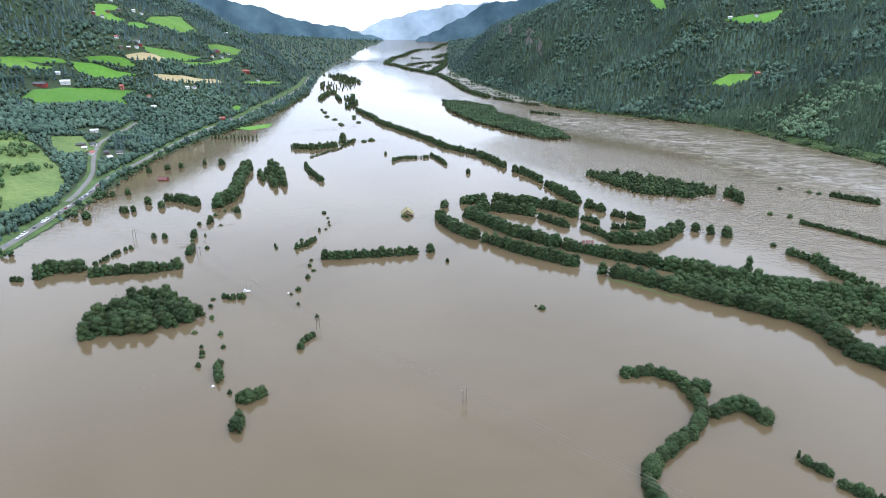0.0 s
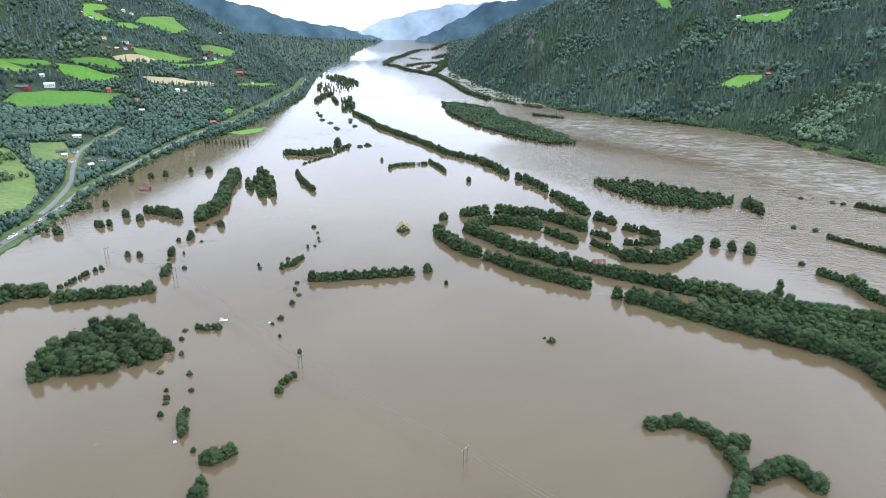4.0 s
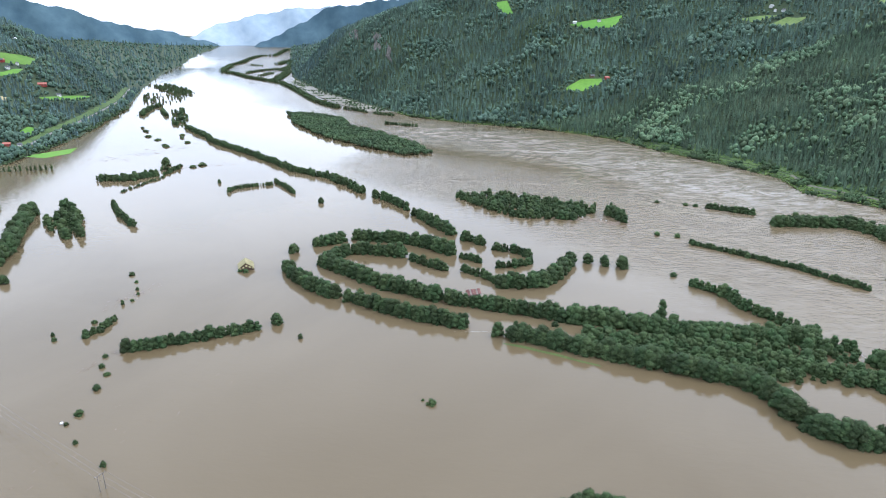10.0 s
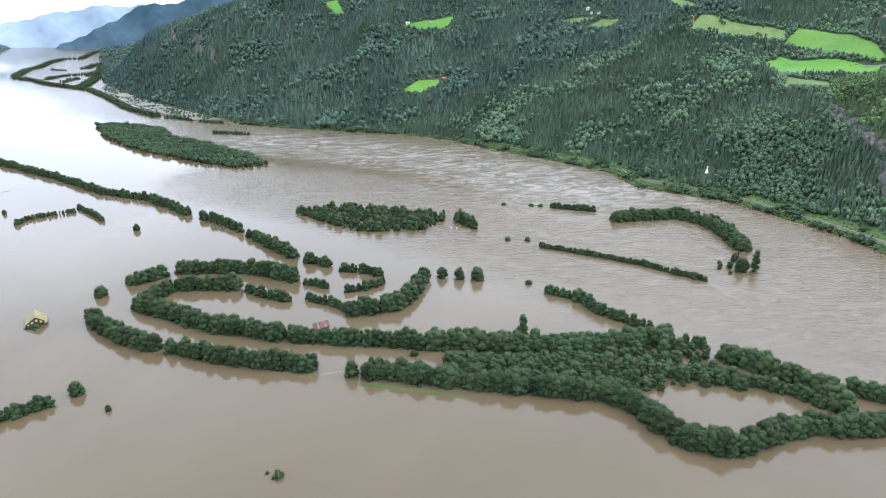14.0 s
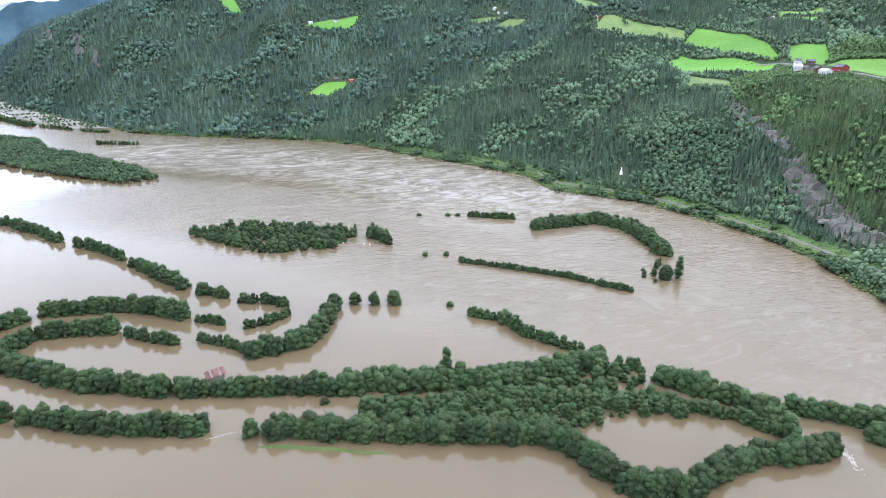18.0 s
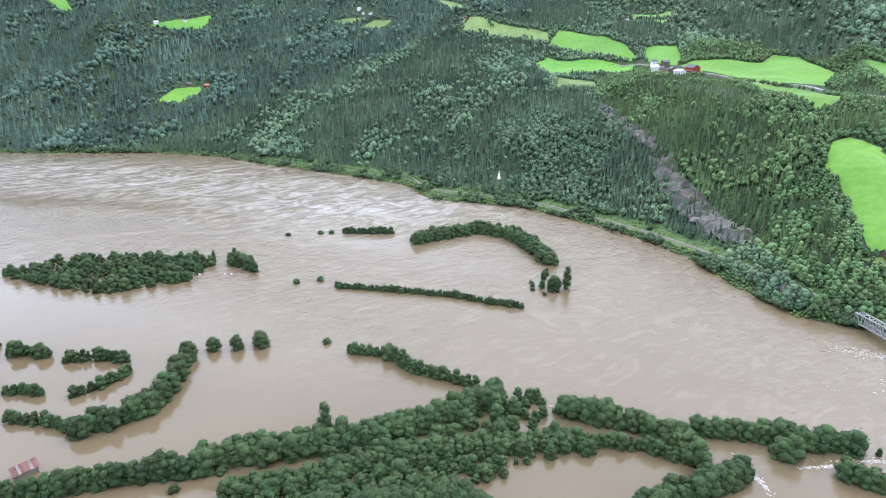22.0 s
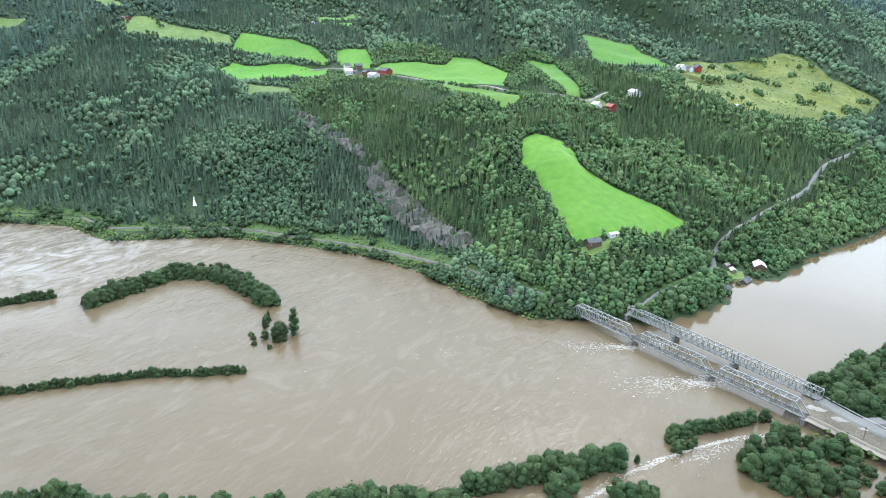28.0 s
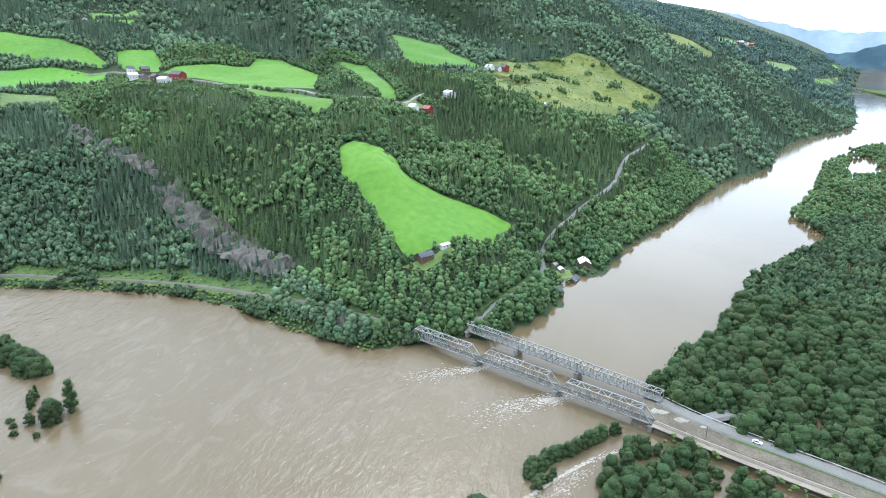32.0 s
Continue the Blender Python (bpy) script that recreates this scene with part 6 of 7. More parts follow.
def house(x, y, turn, l, w, wall_h, roof_h, wall, roof, label, category="house", base=None, chimney=True, name="house"):
    """A gabled wooden building with eaves, windows and a door."""
    if x < -600 or y > 1150:
        l, w, wall_h, roof_h = l * 0.64, w * 0.64, wall_h * 0.64, roof_h * 0.64
    z = (float(height(x, y)) if base is None else base) + (0.4 if base is None else 0)
    ob = thing(name, pose(x, y, z, 0, 0, turn), label, category)
    bm = bmesh.new()
    lo = -2.5
    ring = [(-w / 2, lo), (w / 2, lo), (w / 2, wall_h), (0, wall_h + roof_h), (-w / 2, wall_h)]
    a = [bm.verts.new((-l / 2, p, q)) for p, q in ring]
    b = [bm.verts.new((l / 2, p, q)) for p, q in ring]
    bm.faces.new(a[::-1])
    bm.faces.new(b)
    for k in range(5):
        bm.faces.new((a[k], a[(k + 1) % 5], b[(k + 1) % 5], b[k]))
    bmesh.ops.recalc_face_normals(bm, faces=bm.faces[:])
    part("wall", bm, wall, ob)
    rise_, over = roof_h / (w / 2), 0.6
    for s in (-1, 1):
        bm = bmesh.new()
        ridge, eave = (0, wall_h + roof_h + 0.15), (s * (w / 2 + over), wall_h - over * rise_ + 0.15)
        p = [bm.verts.new((e, q[0], q[1] + t)) for t in (0, 0.22) for e, q in ((-l / 2 - over, ridge), (l / 2 + over, ridge), (l / 2 + over, eave), (-l / 2 - over, eave))]
        bm.faces.new(p[:4])
        bm.faces.new(p[4:][::-1])
        for k in range(4):
            bm.faces.new((p[k], p[(k + 1) % 4], p[4 + (k + 1) % 4], p[4 + k]))
        bmesh.ops.recalc_face_normals(bm, faces=bm.faces[:])
        part("roof", bm, roof, ob)
    n = max(2, int(l / 3.2))
    for s in (-1, 1):
        for k in range(n):
            wx = -l / 2 + l * (k + 0.5) / n
            if s < 0 and k == n // 2:
                bm = bmesh.new()
                box(bm, 1.0, 0.12, 2.1, wx, s * (w / 2 + 0.03), 1.05)
                part("door", bm, M_BROWN_WALL, ob)
            else:
                window(ob, wx, s * (w / 2 + 0.03), 1.6, 1.0, 1.2, 0 if s < 0 else math.pi)
    if chimney:
        bm = bmesh.new()
        box(bm, 0.7, 0.7, 1.6, l * 0.15, 0.3, wall_h + roof_h + 0.5, bevel=0.04)
        part("chimney", bm, M_CONCRETE, ob)
    return ob


W, R, B = M_WHITE_WALL, M_RED_WALL, M_BROWN_WALL
house(905, 916, 70, 24, 12, 6.5, 4, R, M_ROOF_DARK, "large red barn with a dark roof beside the upper fields", "barn")
house(896, 946, 60, 14, 9, 5, 3, B, M_ROOF_DARK, "brown timber farmhouse with a dark roof")
house(893, 962, 65, 12, 7, 4, 2.5, M_WOOD_GREY, M_ROOF_DARK, "weathered grey farm shed", "shed")
house(886, 974, 150, 12, 8, 5.5, 3, W, M_ROOF_PALE, "white farmhouse with a pale roof")
house(889, 926, 70, 20, 10, 4.5, 2.5, W, M_ROOF_PALE, "long pale machine shed on the upper farm", "shed", chimney=False)
house(912, 975, 150, 11, 8, 5, 3, B, M_ROOF_DARK, "small brown outbuilding behind the farm", "shed", chimney=False)
house(902, 990, 160, 9, 7, 5, 3, W, M_ROOF_DARK, "small white house beside the farm road")
house(879, 548, 55, 12, 8, 4, 3, R, M_ROOF_RED, "red farm building with a red roof among trees")
house(870, 563, 60, 11, 7, 4.5, 3, W, M_ROOF_PALE, "white house with a pale roof on the lower farm")
house(933, 536, 40, 18, 10, 5, 2.5, W, M_ROOF_PALE, "long white house with a pale roof among trees")
house(1168, 534, 50, 14, 9, 5.5, 3.5, W, M_ROOF_PALE, "white farmhouse below the felled slope")
house(1176, 522, 50, 10, 7, 4.5, 3, W, M_ROOF_DARK, "white outbuilding below the felled slope", "shed")
house(1192, 514, 40, 14, 9, 6, 3.5, R, M_ROOF_DARK, "red barn below the felled slope", "barn")
house(1075, 1226, 30, 14, 9, 5, 3, B, M_ROOF_DARK, "brown farmhouse high on the hillside")
house(1087, 1236, 60, 11, 8, 5, 3, W, M_ROOF_PALE, "white house high on the hillside")
house(1006, 424, 40, 8, 6, 3, 2, W, M_ROOF_PALE, "small pale shed on the felled slope", "shed", chimney=False)
house(297, 1559, 20, 16, 10, 5, 3.5, R, M_ROOF_RED, "red barn on the mountain clearing", "barn")
house(268, 1579, 30, 18, 9, 4, 3, B, M_ROOF_DARK, "brown timber farmhouse on the mountain clearing")
house(253, 1817, 10, 14, 9, 5, 3, W, M_ROOF_PALE, "small white mountain farmhouse")
house(315, 1823, 40, 14, 9, 5, 3, W, M_ROOF_DARK, "white mountain house with a dark roof")
house(683, 1693, 40, 16, 10, 5, 3, W, M_ROOF_PALE, "white house on the upper slope")
house(576, 456, -35, 12, 7, 3.2, 2.4, B, M_ROOF_DARK, "dark timber cabin at the foot of the bright meadow", "cabin")
house(594, 446, -30, 8, 4, 2.4, 0.8, W, M_ROOF_PALE, "low white caravan shelter beside the meadow", "shelter", chimney=False)
house(684, 343, 15, 12, 9, 4.6, 2.6, B, M_ROOF_PALE, "dark boathouse with a white metal roof near the water", "boathouse")
house(652, 349, -12, 12, 6, 1.6, 2.2, B, M_ROOF_DARK, "dark riverside hut flooded to its windows", "hut", base=-0.4)
house(623, 361, -40, 9, 6, 1.8, 2.4, R, M_ROOF_DARK, "small red hut standing in the flood", "hut", base=-0.3)
house(666, 361, 25, 6, 4, 2.4, 1.2, M_WOOD_GREY, M_ROOF_PALE, "open woodshed with a pale roof", "shed", chimney=False)
house(674, 368, -25, 5, 4, 2.4, 1.2, M_WOOD_GREY, M_WOOD_GREY, "weathered wooden shed beside the lawn", "shed", chimney=False)
house(-1022, 917, 20, 34, 16, 7, 5, R, M_ROOF_DARK, "large red barn with a dark roof above the western meadow", "barn")
house(-1003, 955, 40, 26, 14, 7, 4, W, M_ROOF_PALE, "white barn with a pale roof beside the red barn", "barn")
house(-930, 1440, 30, 26, 14, 6, 5, R, M_ROOF_RED, "red barn on the lower western slope", "barn")
house(-902, 1446, 60, 12, 9, 5, 3, W, M_ROOF_DARK, "white farmhouse beside a red barn")
house(-748, 1075, 35, 16, 10, 4.5, 3.5, R, M_ROOF_RED, "red house near the flooded shore")
house(-738, 1090, 60, 10, 7, 4, 3, W, M_ROOF_DARK, "white house near the flooded shore")
house(-792, 800, 50, 18, 9, 4.5, 2.5, W, M_ROOF_PALE, "white roadside house on the western slope")
house(-742, 724, 40, 20, 10, 4, 2.5, B, M_ROOF_DARK, "dark roadside house with a terrace")
house(-728, 716, 40, 10, 8, 4, 2.5, W, M_ROOF_PALE, "white annex on the western slope", "shed")
house(-684, 735, 55, 14, 8, 3.5, 2.5, W, M_ROOF_DARK, "white house among trees above the main road")
house(-1020, 1174, 30, 18, 10, 5.5, 3.5, W, M_ROOF_DARK, "white farmhouse above the grain field")
house(-1000, 1160, 60, 14, 9, 5, 3, R, M_ROOF_DARK, "red outbuilding above the grain field", "barn")
house(-1003, 1424, 40, 20, 10, 5, 3.5, R, M_ROOF_DARK, "red farm building on the western slope", "barn")
house(-1225, 1331, 20, 18, 11, 5.5, 3.5, W, M_ROOF_PALE, "white house high on the western slope")
house(-1250, 1420, 60, 18, 11, 5.5, 3.5, B, M_ROOF_DARK, "brown house high on the western slope")
house(-934, 1021, 30, 10, 10, 9, 5, M_ROOF_RED, M_ROOF_RED, "tall reddish farm tower building", "tower")
house(-846, 1001, 40, 14, 9, 4.5, 3, W, M_ROOF_PALE, "white house beside the side road")
house(-1040, 975, 20, 14, 9, 5, 3, W, M_ROOF_PALE, "white house above the red barn")

COTTAGES = [(-1179, 1270, "r"), (-1173, 1347, "w"), (-1160, 1358, "w"), (-1038, 1137, "w"), (-1010, 1115, "b"), (-1000, 1127, "b"), (-995, 1144, "w"), (-979, 1376, "w"), (-978, 1411, "w"),
            (-1120, 1640, "w"), (-1128, 1600, "b"), (-1003, 1433, "r"), (-997, 1467, "w"), (-868, 1130, "w"), (-862, 1145, "w"), (-883, 1034, "w"), (-1155, 1227, "w"), (-1172, 1221, "r"), (-1179, 1306, "b"),
            (-700, 700, "w"), (-690, 718, "b"), (-668, 700, "w"), (-735, 740, "w"), (684, 1673, "w"), (695, 1655, "w"), (806, 1433, "b"), (817, 1434, "r"), (1062, 1242, "w"), (1079, 1231, "r"),
            (3196, -138, "r"), (3264, -171, "w"), (3329, -205, "r")]
for k, (x_, y_, paint) in enumerate(COTTAGES):
    size_ = 2.0 if x_ > 3000 else 1.0
    house(x_, y_, 25 + 37 * k % 90, (10 + k % 5) * size_, (7 + k % 3) * size_, 4.2 * size_, 3 * size_, {"w": W, "r": R, "b": B}[paint], (M_ROOF_DARK, M_ROOF_PALE, M_ROOF_DARK, M_ROOF_RED)[k % 4],
          {"w": "small white wooden house among the hillside fields", "r": "small red wooden outbuilding among the hillside fields", "b": "small brown timber house among the hillside fields"}[paint], base=float(height(x_, y_)) + 1.0)

# flooded farm buildings
b = house(-172, 592, 112, 13, 12, 2.6, 4.4, M_BROWN_WALL, M_MOSS_ROOF, "old barn with a yellow mossy roof sunk in the flood", "barn", base=-0.6, chimney=False, name="sunken_barn")
for k in range(5):
    bm = bmesh.new()
    bar(bm, (-6.9, -5.2 + k * 2.4, 3.0 + 1.2 * (2 - abs(k - 2))), (-8.2 - 0.5 * (k % 2), -5.6 + k * 2.6, 2.4 + 1.0 * (2 - abs(k - 2))), 1.5, 0.1)
    part("torn_sheet", bm, M_MOSS_ROOF, b, "broken roof sheet bent over the gable")
bush(-169, 582, 2.6, 5.0, "field bushes", "green bush pressed against the drowned barn")
bush(-174, 583, 2.0, 3.6, "field bushes", "green bush pressed against the drowned barn")
house(-530, 645, 15, 11, 7, 1.8, 2.4, R, M_RUST, "red barn with a red roof standing in water", "barn", base=-0.5, chimney=False)
roof = thing("wrecked_roof", pose(20, 545, -2.4, 0, 0, 20), "rusty red roof of a drowned shed among the trees", "wreckage")
bm = bmesh.new()
box(bm, 9.5, 4.6, 7.0, 0, 0.6, 2.0, bevel=0.1)
part("wall", bm, M_WOOD_GREY, roof)
for k in range(9):
    bm = bmesh.new()
    bar(bm, (k * 1.22 - 4.9, -2.6 + 0.2 * (k % 2), 5.0 + 0.06 * (k % 3)), (k * 1.22 - 4.9, 1.4, 8.0), 1.16, 0.12)
    part("roof_sheet", bm, M_WOOD_GREY if k in (2, 6) else M_RUST, roof)
for k in range(4):
    bm = bmesh.new()
    bar(bm, (k * 2.6 - 4.0, 1.5, 8.0), (k * 2.6 - 4.0, 3.2, 5.6), 2.5, 0.12)
    part("roof_sheet", bm, M_RUST, roof)
wreck = thing("grounded_barge", pose(-218, 366, 0, 0, 0, 25), "white grounded work barge with bent masts beside bushes", "barge")
bm = bmesh.new()
box(bm, 5.5, 2.2, 1.1, 0, 0, 0.3, bevel=0.3)
part("hull", bm, M_PLASTIC, wreck)
bm = bmesh.new()
box(bm, 1.6, 1.6, 1.4, -1.0, 0, 1.4, bevel=0.15)
part("cabin", bm, M_PLASTIC, wreck)
for q in ((3.5, 0, 5.5), (0.5, 0.5, 6.0)):
    bm = bmesh.new()
    bar(bm, (q[0] - 1.2, 0, 1), q, 0.18)
    part("mast", bm, M_CONCRETE, wreck)


# ---------------------------------------------------------------- cars
def car_proto(paint, size, label):
    """A car of five-door form: body, glasshouse, wheels."""
    l, w, h = size
    ob = thing("car", Matrix.Identity(4), label, "car", "cars on the roads")
    bm = bmesh.new()
    box(bm, l, w, h * 0.48, 0, 0, 0.28 + h * 0.24, bevel=0.14)
    part("body", bm, paint, ob)
    bm = bmesh.new()
    r = bmesh.ops.create_cube(bm, size=1, matrix=Matrix.Translation((-0.1 * l, 0, 0.28 + h * 0.64)) @ Matrix.Diagonal((l * 0.58, w * 0.9, h * 0.36, 1)))
    for v in r["verts"]:
        if v.co.z > 0.28 + h * 0.64:
            v.co.x = -0.1 * l + (v.co.x + 0.1 * l) * 0.72
            v.co.y *= 0.86
    part("windows", bm, M_GLASS, ob)
    bm = bmesh.new()
    box(bm, l * 0.42, w * 0.76, 0.06, -0.1 * l, 0, 0.28 + h * 0.83, bevel=0.02)
    part("roof_panel", bm, paint, ob)
    for sx in (-0.31, 0.31):
        for sy in (-0.5, 0.5):
            bm = bmesh.new()
            bmesh.ops.create_cone(bm, cap_ends=True, segments=14, radius1=0.33, radius2=0.33, depth=0.24, matrix=Matrix.Translation((sx * l, sy * w * 0.9, 0.33)) @ Matrix.Rotation(math.pi / 2, 4, "X"))
            part("wheel", bm, M_RUBBER, ob)
    return ob


PAINT_WORDS = ("white", "black", "dark grey", "silver", "red", "blue")
PROTOS = [car_proto(CAR_PAINTS[k], (4.5, 1.85, 1.5), PAINT_WORDS[k] + " car queueing on the main road above the flood") for k in range(6)]
van = car_proto(CAR_PAINTS[0], (6.6, 2.2, 2.8), "white camper van queueing on the main road")
QUEUE = curve(WEST_ROAD, 1.5)
QUEUE_D = np.gradient(QUEUE, axis=0)
queue_z = np.maximum(height(QUEUE[:, 0], QUEUE[:, 1]), 1.2) + 1.02
for _ in range(30):
    queue_z = np.convolve(np.pad(queue_z, 1, mode="edge"), (0.25, 0.5, 0.25), "valid")
order = [0, 2, 0, 9, 9, 1, 9, 9, 3, 2, 4, 0, 1, 2, 3, 5, 0, 2, 1, 3, 0, 2, 4]
spots = [40, 58, 76, 84, 92, 108, 128, 136, 152, 162, 175, 182, 196, 212, 219, 226, 233, 240, 247, 254, 262, 270, 279]
first = set()
for kind, s in zip(order, spots):
    i = min(int(s / 1.5), len(QUEUE) - 2)
    a = math.atan2(QUEUE_D[i][1], QUEUE_D[i][0])
    side = 1.7
    m = Matrix.Translation((QUEUE[i][0] + math.sin(a) * side, QUEUE[i][1] - math.cos(a) * side, queue_z[i] + 0.1)) @ Matrix.Rotation(a, 4, "Z")
    proto = van if kind == 9 else PROTOS[kind]
    if kind in first:
        copy_thing(proto, m)
    else:
        proto.matrix_world = m
        first.add(kind)
lone_car = copy_thing(PROTOS[0], Matrix.Translation((446, 245, 4.34)) @ Matrix.Rotation(math.radians(-115), 4, "Z"))
lone_car["label"] = "white car driving on the embankment road"

# guard rail of the embankment road
rail_pts = curve([(p[0] + 3.6, p[1] - 1.6) for p in ISLAND_ROAD], 4.0)
barrier = thing("guard_rail", Matrix.Identity(4), "pale steel guard rail along the embankment road", "guard rail")
bm = bmesh.new()
for p, q in zip(rail_pts, rail_pts[1:]):
    bar(bm, (p[0], p[1], 4.95), (q[0], q[1], 4.95), 0.08, 0.34)
part("beam", bm, M_ROOF_PALE, barrier)
for p in rail_pts[::1]:
    bm = bmesh.new()
    box(bm, 0.12, 0.12, 0.9, p[0], p[1], 4.6)
    part("post", bm, M_STEEL, barrier)
mast = thing("rail_mast", pose(444.5, 268.5, 4.0), "slim dark mast beside the railway track", "mast")
bm = bmesh.new()
bmesh.ops.create_cone(bm, cap_ends=True, segments=8, radius1=0.18, radius2=0.12, depth=6.5, matrix=Matrix.Translation((0, 0, 3.2)))
part("pole", bm, M_RAIL, mast)
bm = bmesh.new()
box(bm, 0.5, 0.3, 0.8, 0, 0.2, 5.6, bevel=0.05)
part("signal_head", bm, M_RUBBER, mast)


# ---------------------------------------------------------------- power line
def pole_pair(x, y, turn, tall=8.5):
    ob = thing("power_pole", pose(x, y, 0, 0, 0, turn), "pair of grey timber power poles standing in floodwater", "power pole", "power poles")
    for s in (-1.3, 1.3):
        bm = bmesh.new()
        bmesh.ops.create_cone(bm, cap_ends=True, segments=8, radius1=0.24, radius2=0.17, depth=tall + 2, matrix=Matrix.Translation((0, s, tall / 2 - 1)))
        part("pole", bm, M_WOOD_GREY, ob)
    bm = bmesh.new()
    box(bm, 0.2, 5.2, 0.22, 0, 0, tall - 0.4)
    part("crossarm", bm, M_WOOD_GREY, ob)
    for s in (-2.3, 0, 2.3):
        bm = bmesh.new()
        bmesh.ops.create_cone(bm, cap_ends=True, segments=8, radius1=0.12, radius2=0.07, depth=0.5, matrix=Matrix.Translation((0, s, tall - 0.05)))
        part("insulator", bm, M_PLASTIC, ob)


LINE = [(-490, 495), (-391, 442), (-301, 419), (-137, 327), (-22, 274), (95, 219)]
for (ax, ay), (bx_, by_) in zip(LINE, LINE[1:]):
    pole_pair(ax, ay, math.degrees(math.atan2(by_ - ay, bx_ - ax)))
wires = thing("power_line", Matrix.Identity(4), "three thin sagging power cables between the poles", "power line")
for (ax, ay), (bx_, by_) in zip(LINE, LINE[1:]):
    a, b = Vector((ax, ay)), Vector((bx_, by_))
    nrm = Vector((-(b - a).y, (b - a).x)).normalized()
    for s in (-2.3, 0, 2.3):
        bm = bmesh.new()
        pts = [(*(a.lerp(b, u / 14) + nrm * s), 8.7 - 7 * (u / 14) * (1 - u / 14)) for u in range(15)]
        for p, q in zip(pts, pts[1:]):
            bar(bm, p, q, 0.08)
        part("cable", bm, M_WOOD_GREY, wires)


# ---------------------------------------------------------------- foam, driftwood, bales, waterfall
def flecks(name, spots, mat, label, category, seed):
    """Flat irregular flecks: x, y, spread along, spread across, heading, count, size."""
    g = np.random.default_rng(seed)
    V, F, n = [], [], 0
    for x, y, sa, sc, turn, count, size in spots:
        c, s = math.cos(radians(turn)), math.sin(radians(turn))
        for _ in range(count):
            u, v = g.normal() * sa, g.normal() * sc
            l, w = size * g.uniform(0.8, 2.6), size * g.uniform(0.15, 0.5)
            t = radians(turn) + g.normal() * 0.3
            ct, st = math.cos(t), math.sin(t)
            px, py = x + u * c - v * s, y + u * s + v * c
            ring = [(math.cos(a) * l * g.uniform(0.6, 1.1), math.sin(a) * w * g.uniform(0.6, 1.2)) for a in np.linspace(0, 6.28, 8)[:-1]]
            V += [(px, py, 0.07 + 0.04 * g.random())] + [(px + p * ct - q * st, py + p * st + q * ct, 0.03) for p, q in ring]
            F += [(n, n + 1 + k, n + 1 + (k + 1) % 7) for k in range(7)]
            n += 8
    return tagged(new(name, mesh_from(name, V, F, mat)), label, category, kind="stuff")


flecks("foam", [(483, 396, 4, 1.8, 118, 260, 0.55), (477, 407, 7, 2.6, 118, 170, 0.45), (463, 347, 5, 2.4, 124, 420, 0.6), (453, 361, 9, 4.0, 124, 380, 0.5), (440, 376, 10, 6.0, 130, 150, 0.45), (470, 416, 9, 4.0, 120, 160, 0.45), (499, 380, 5, 1.5, 95, 160, 0.5),
                (391, 341, 11, 0.5, -36, 320, 0.55), (408, 328, 8, 0.5, -38, 240, 0.5), (424, 312, 8, 0.5, -45, 140, 0.45), (394, 332, 10, 2.2, -36, 160, 0.45),
                (305, 379, 6, 0.9, 70, 200, 0.5), (341, 366, 8, 0.6, -25, 160, 0.5), (372, 352, 12, 0.7, -30, 260, 0.5), (268, 462, 6, 0.6, -50, 80, 0.45), (274, 445, 6, 0.6, -55, 80, 0.45), (25, 488, 7, 0.4, 5, 50, 0.4)],
       M_FOAM, "white foam where the flood breaks", "foam", 7)
flecks("foam_streaks", [(430, 430, 50, 25, 120, 34, 0.32), (440, 520, 70, 30, 95, 34, 0.3), (400, 470, 50, 30, 120, 24, 0.3)], M_FOAM, "scattered foam flecks on the river", "foam", 8)
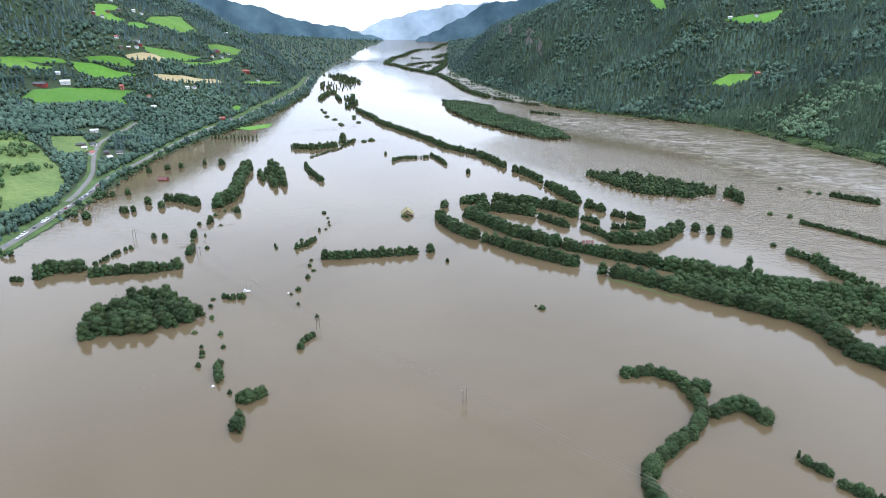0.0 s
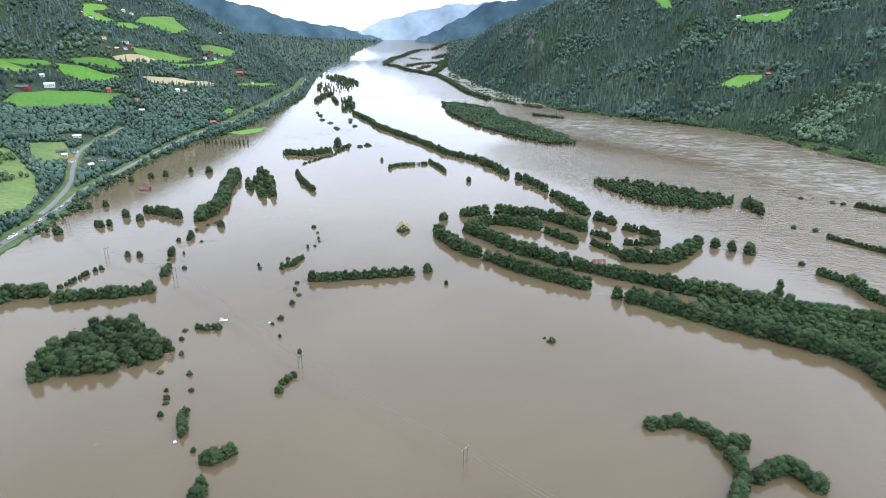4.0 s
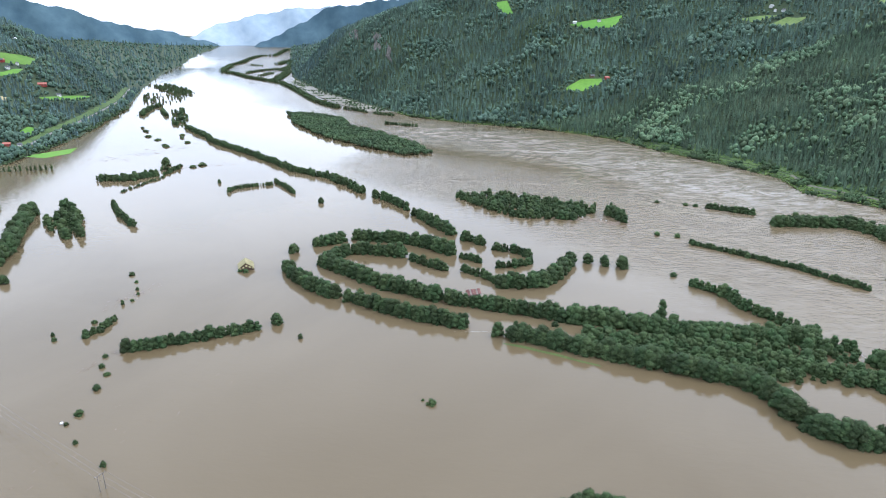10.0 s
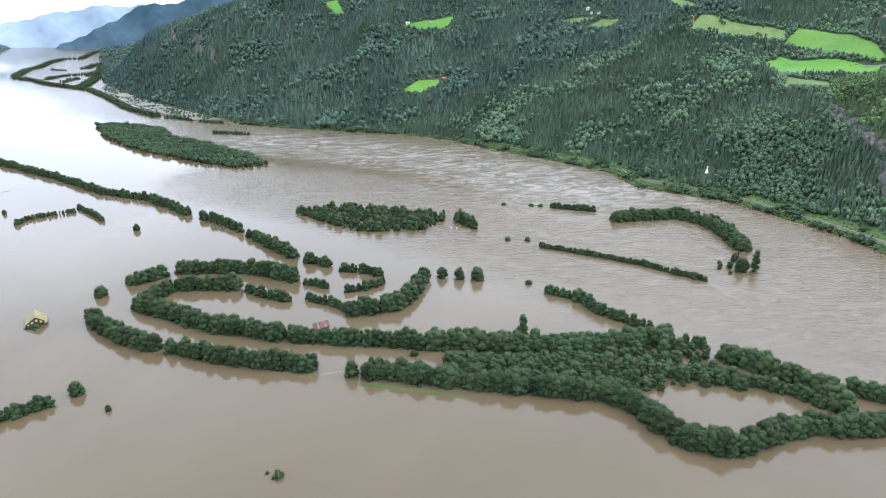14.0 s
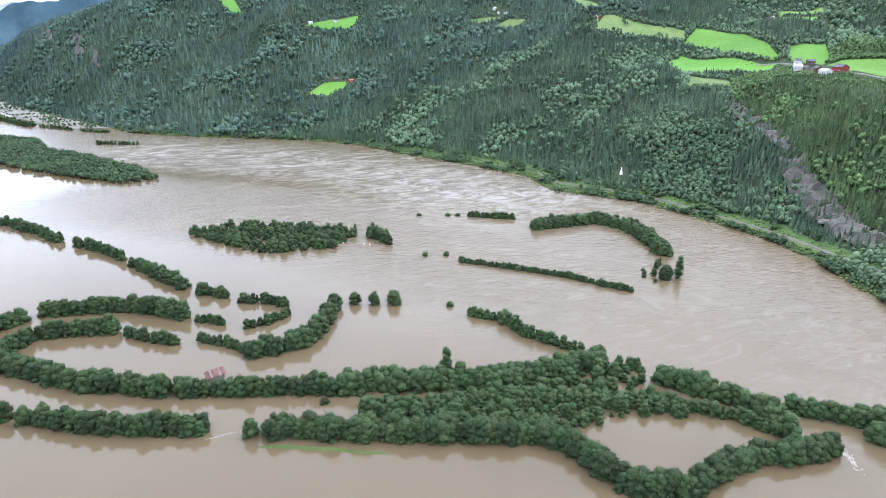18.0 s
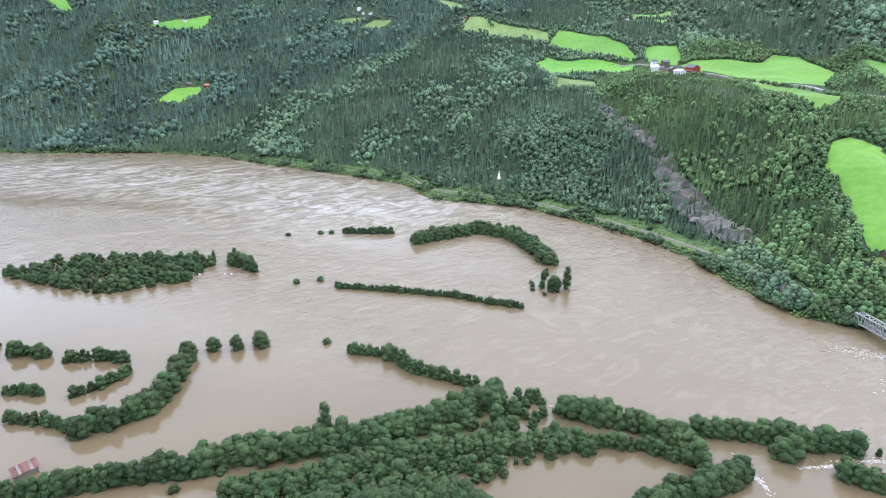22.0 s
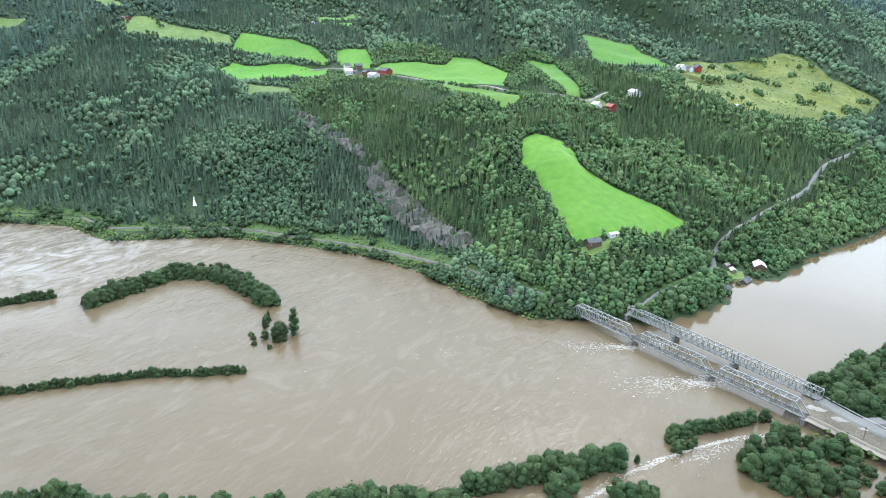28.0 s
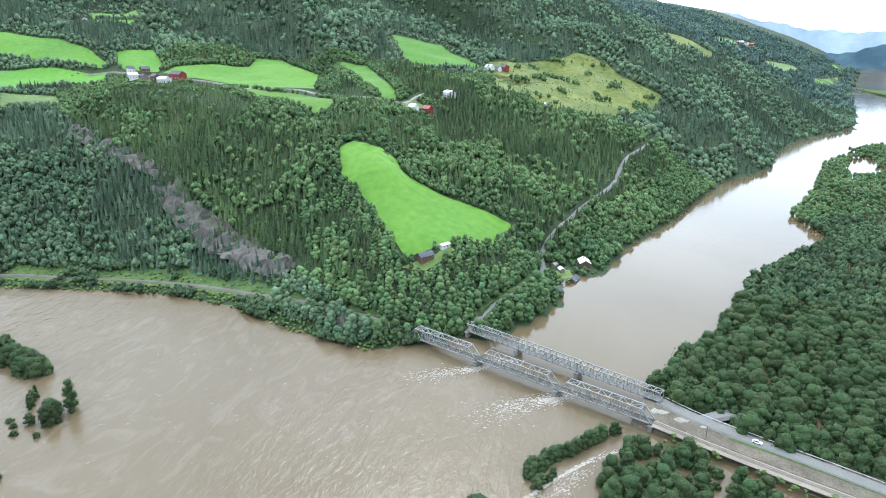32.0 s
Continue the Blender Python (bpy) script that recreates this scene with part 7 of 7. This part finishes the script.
flecks("driftwood", [(125, 757, 24, 4, -12, 160, 1.6), (160, 742, 10, 5, -20, 90, 1.5), (-330, 440, 8, 3, 60, 30, 1.4), (-345, 490, 14, 5, 60, 40, 1.6), (-235, 530, 16, 4, 75, 40, 1.3), (-205, 430, 14, 2, 60, 20, 1.0),
                     (-160, 350, 40, 8, 60, 16, 0.8), (-181, 262, 20, 6, 60, 10, 0.7), (-223, 318, 3, 2, 0, 14, 1.6), (-420, 960, 40, 8, 40, 60, 2.2), (-520, 1080, 60, 14, 60, 70, 2.6), (400, 540, 50, 20, 110, 14, 1.2), (280, 655, 20, 3, -50, 20, 1.2),
                     (225, 690, 5, 2, -45, 14, 1.2), (345, 615, 10, 8, 90, 14, 1.0), (-250, 860, 30, 3, 30, 30, 1.5), (-190, 850, 20, 4, 60, 14, 1.5), (-150, 815, 40, 3, 20, 14, 1.2), (385, 330, 6, 2, 0, 30, 1.0)],
       M_DEBRIS, "brown driftwood and branches on the water", "driftwood", 9)
for bx_, by_ in ((103, 766), (129, 767), (133, 762), (151, 753), (156, 750), (-160, 247), (76, 756), (-186, 372)):
    bale = thing("silage_bale", pose(bx_, by_, 0.2, 0, 0, bx_ * 7), "white wrapped silage bale washed up by the flood", "silage bale", "washed-up bales")
    bm = bmesh.new()
    bmesh.ops.create_cone(bm, cap_ends=True, segments=16, radius1=0.75, radius2=0.75, depth=1.5, matrix=Matrix.Rotation(math.pi / 2, 4, "X"))
    bmesh.ops.bevel(bm, geom=[e for e in bm.edges if e.calc_face_angle(0) > 1], offset=0.18, segments=2, affect="EDGES")
    part("wrap", bm, M_PLASTIC, bale)


def waterfall():
    bm = bmesh.new()
    g = random.Random(2)
    last = None
    for k in range(15):
        u = k / 14
        x, y = 521 - 9 * u + g.uniform(-0.5, 0.5), 885 - 13 * u
        w = 0.8 + 3.4 * u ** 1.5 + g.uniform(-0.4, 0.4)
        z = float(height(x, y)) + 1.6 - 0.6 * u
        cur = [bm.verts.new((x - 0.8 * w * j * 0.5, y + 0.6 * w * j * 0.5, z + g.uniform(-0.3, 0.3))) for j in (-1, 0, 1)]
        if last:
            for j in range(2):
                bm.faces.new((last[j], last[j + 1], cur[j + 1], cur[j]))
        last = cur
    me = bpy.data.meshes.new("waterfall")
    bm.to_mesh(me)
    bm.free()
    me.materials.append(M_FALL)
    tagged(new("waterfall", me), "white waterfall pouring through the forest", "waterfall", kind="structure")


waterfall()
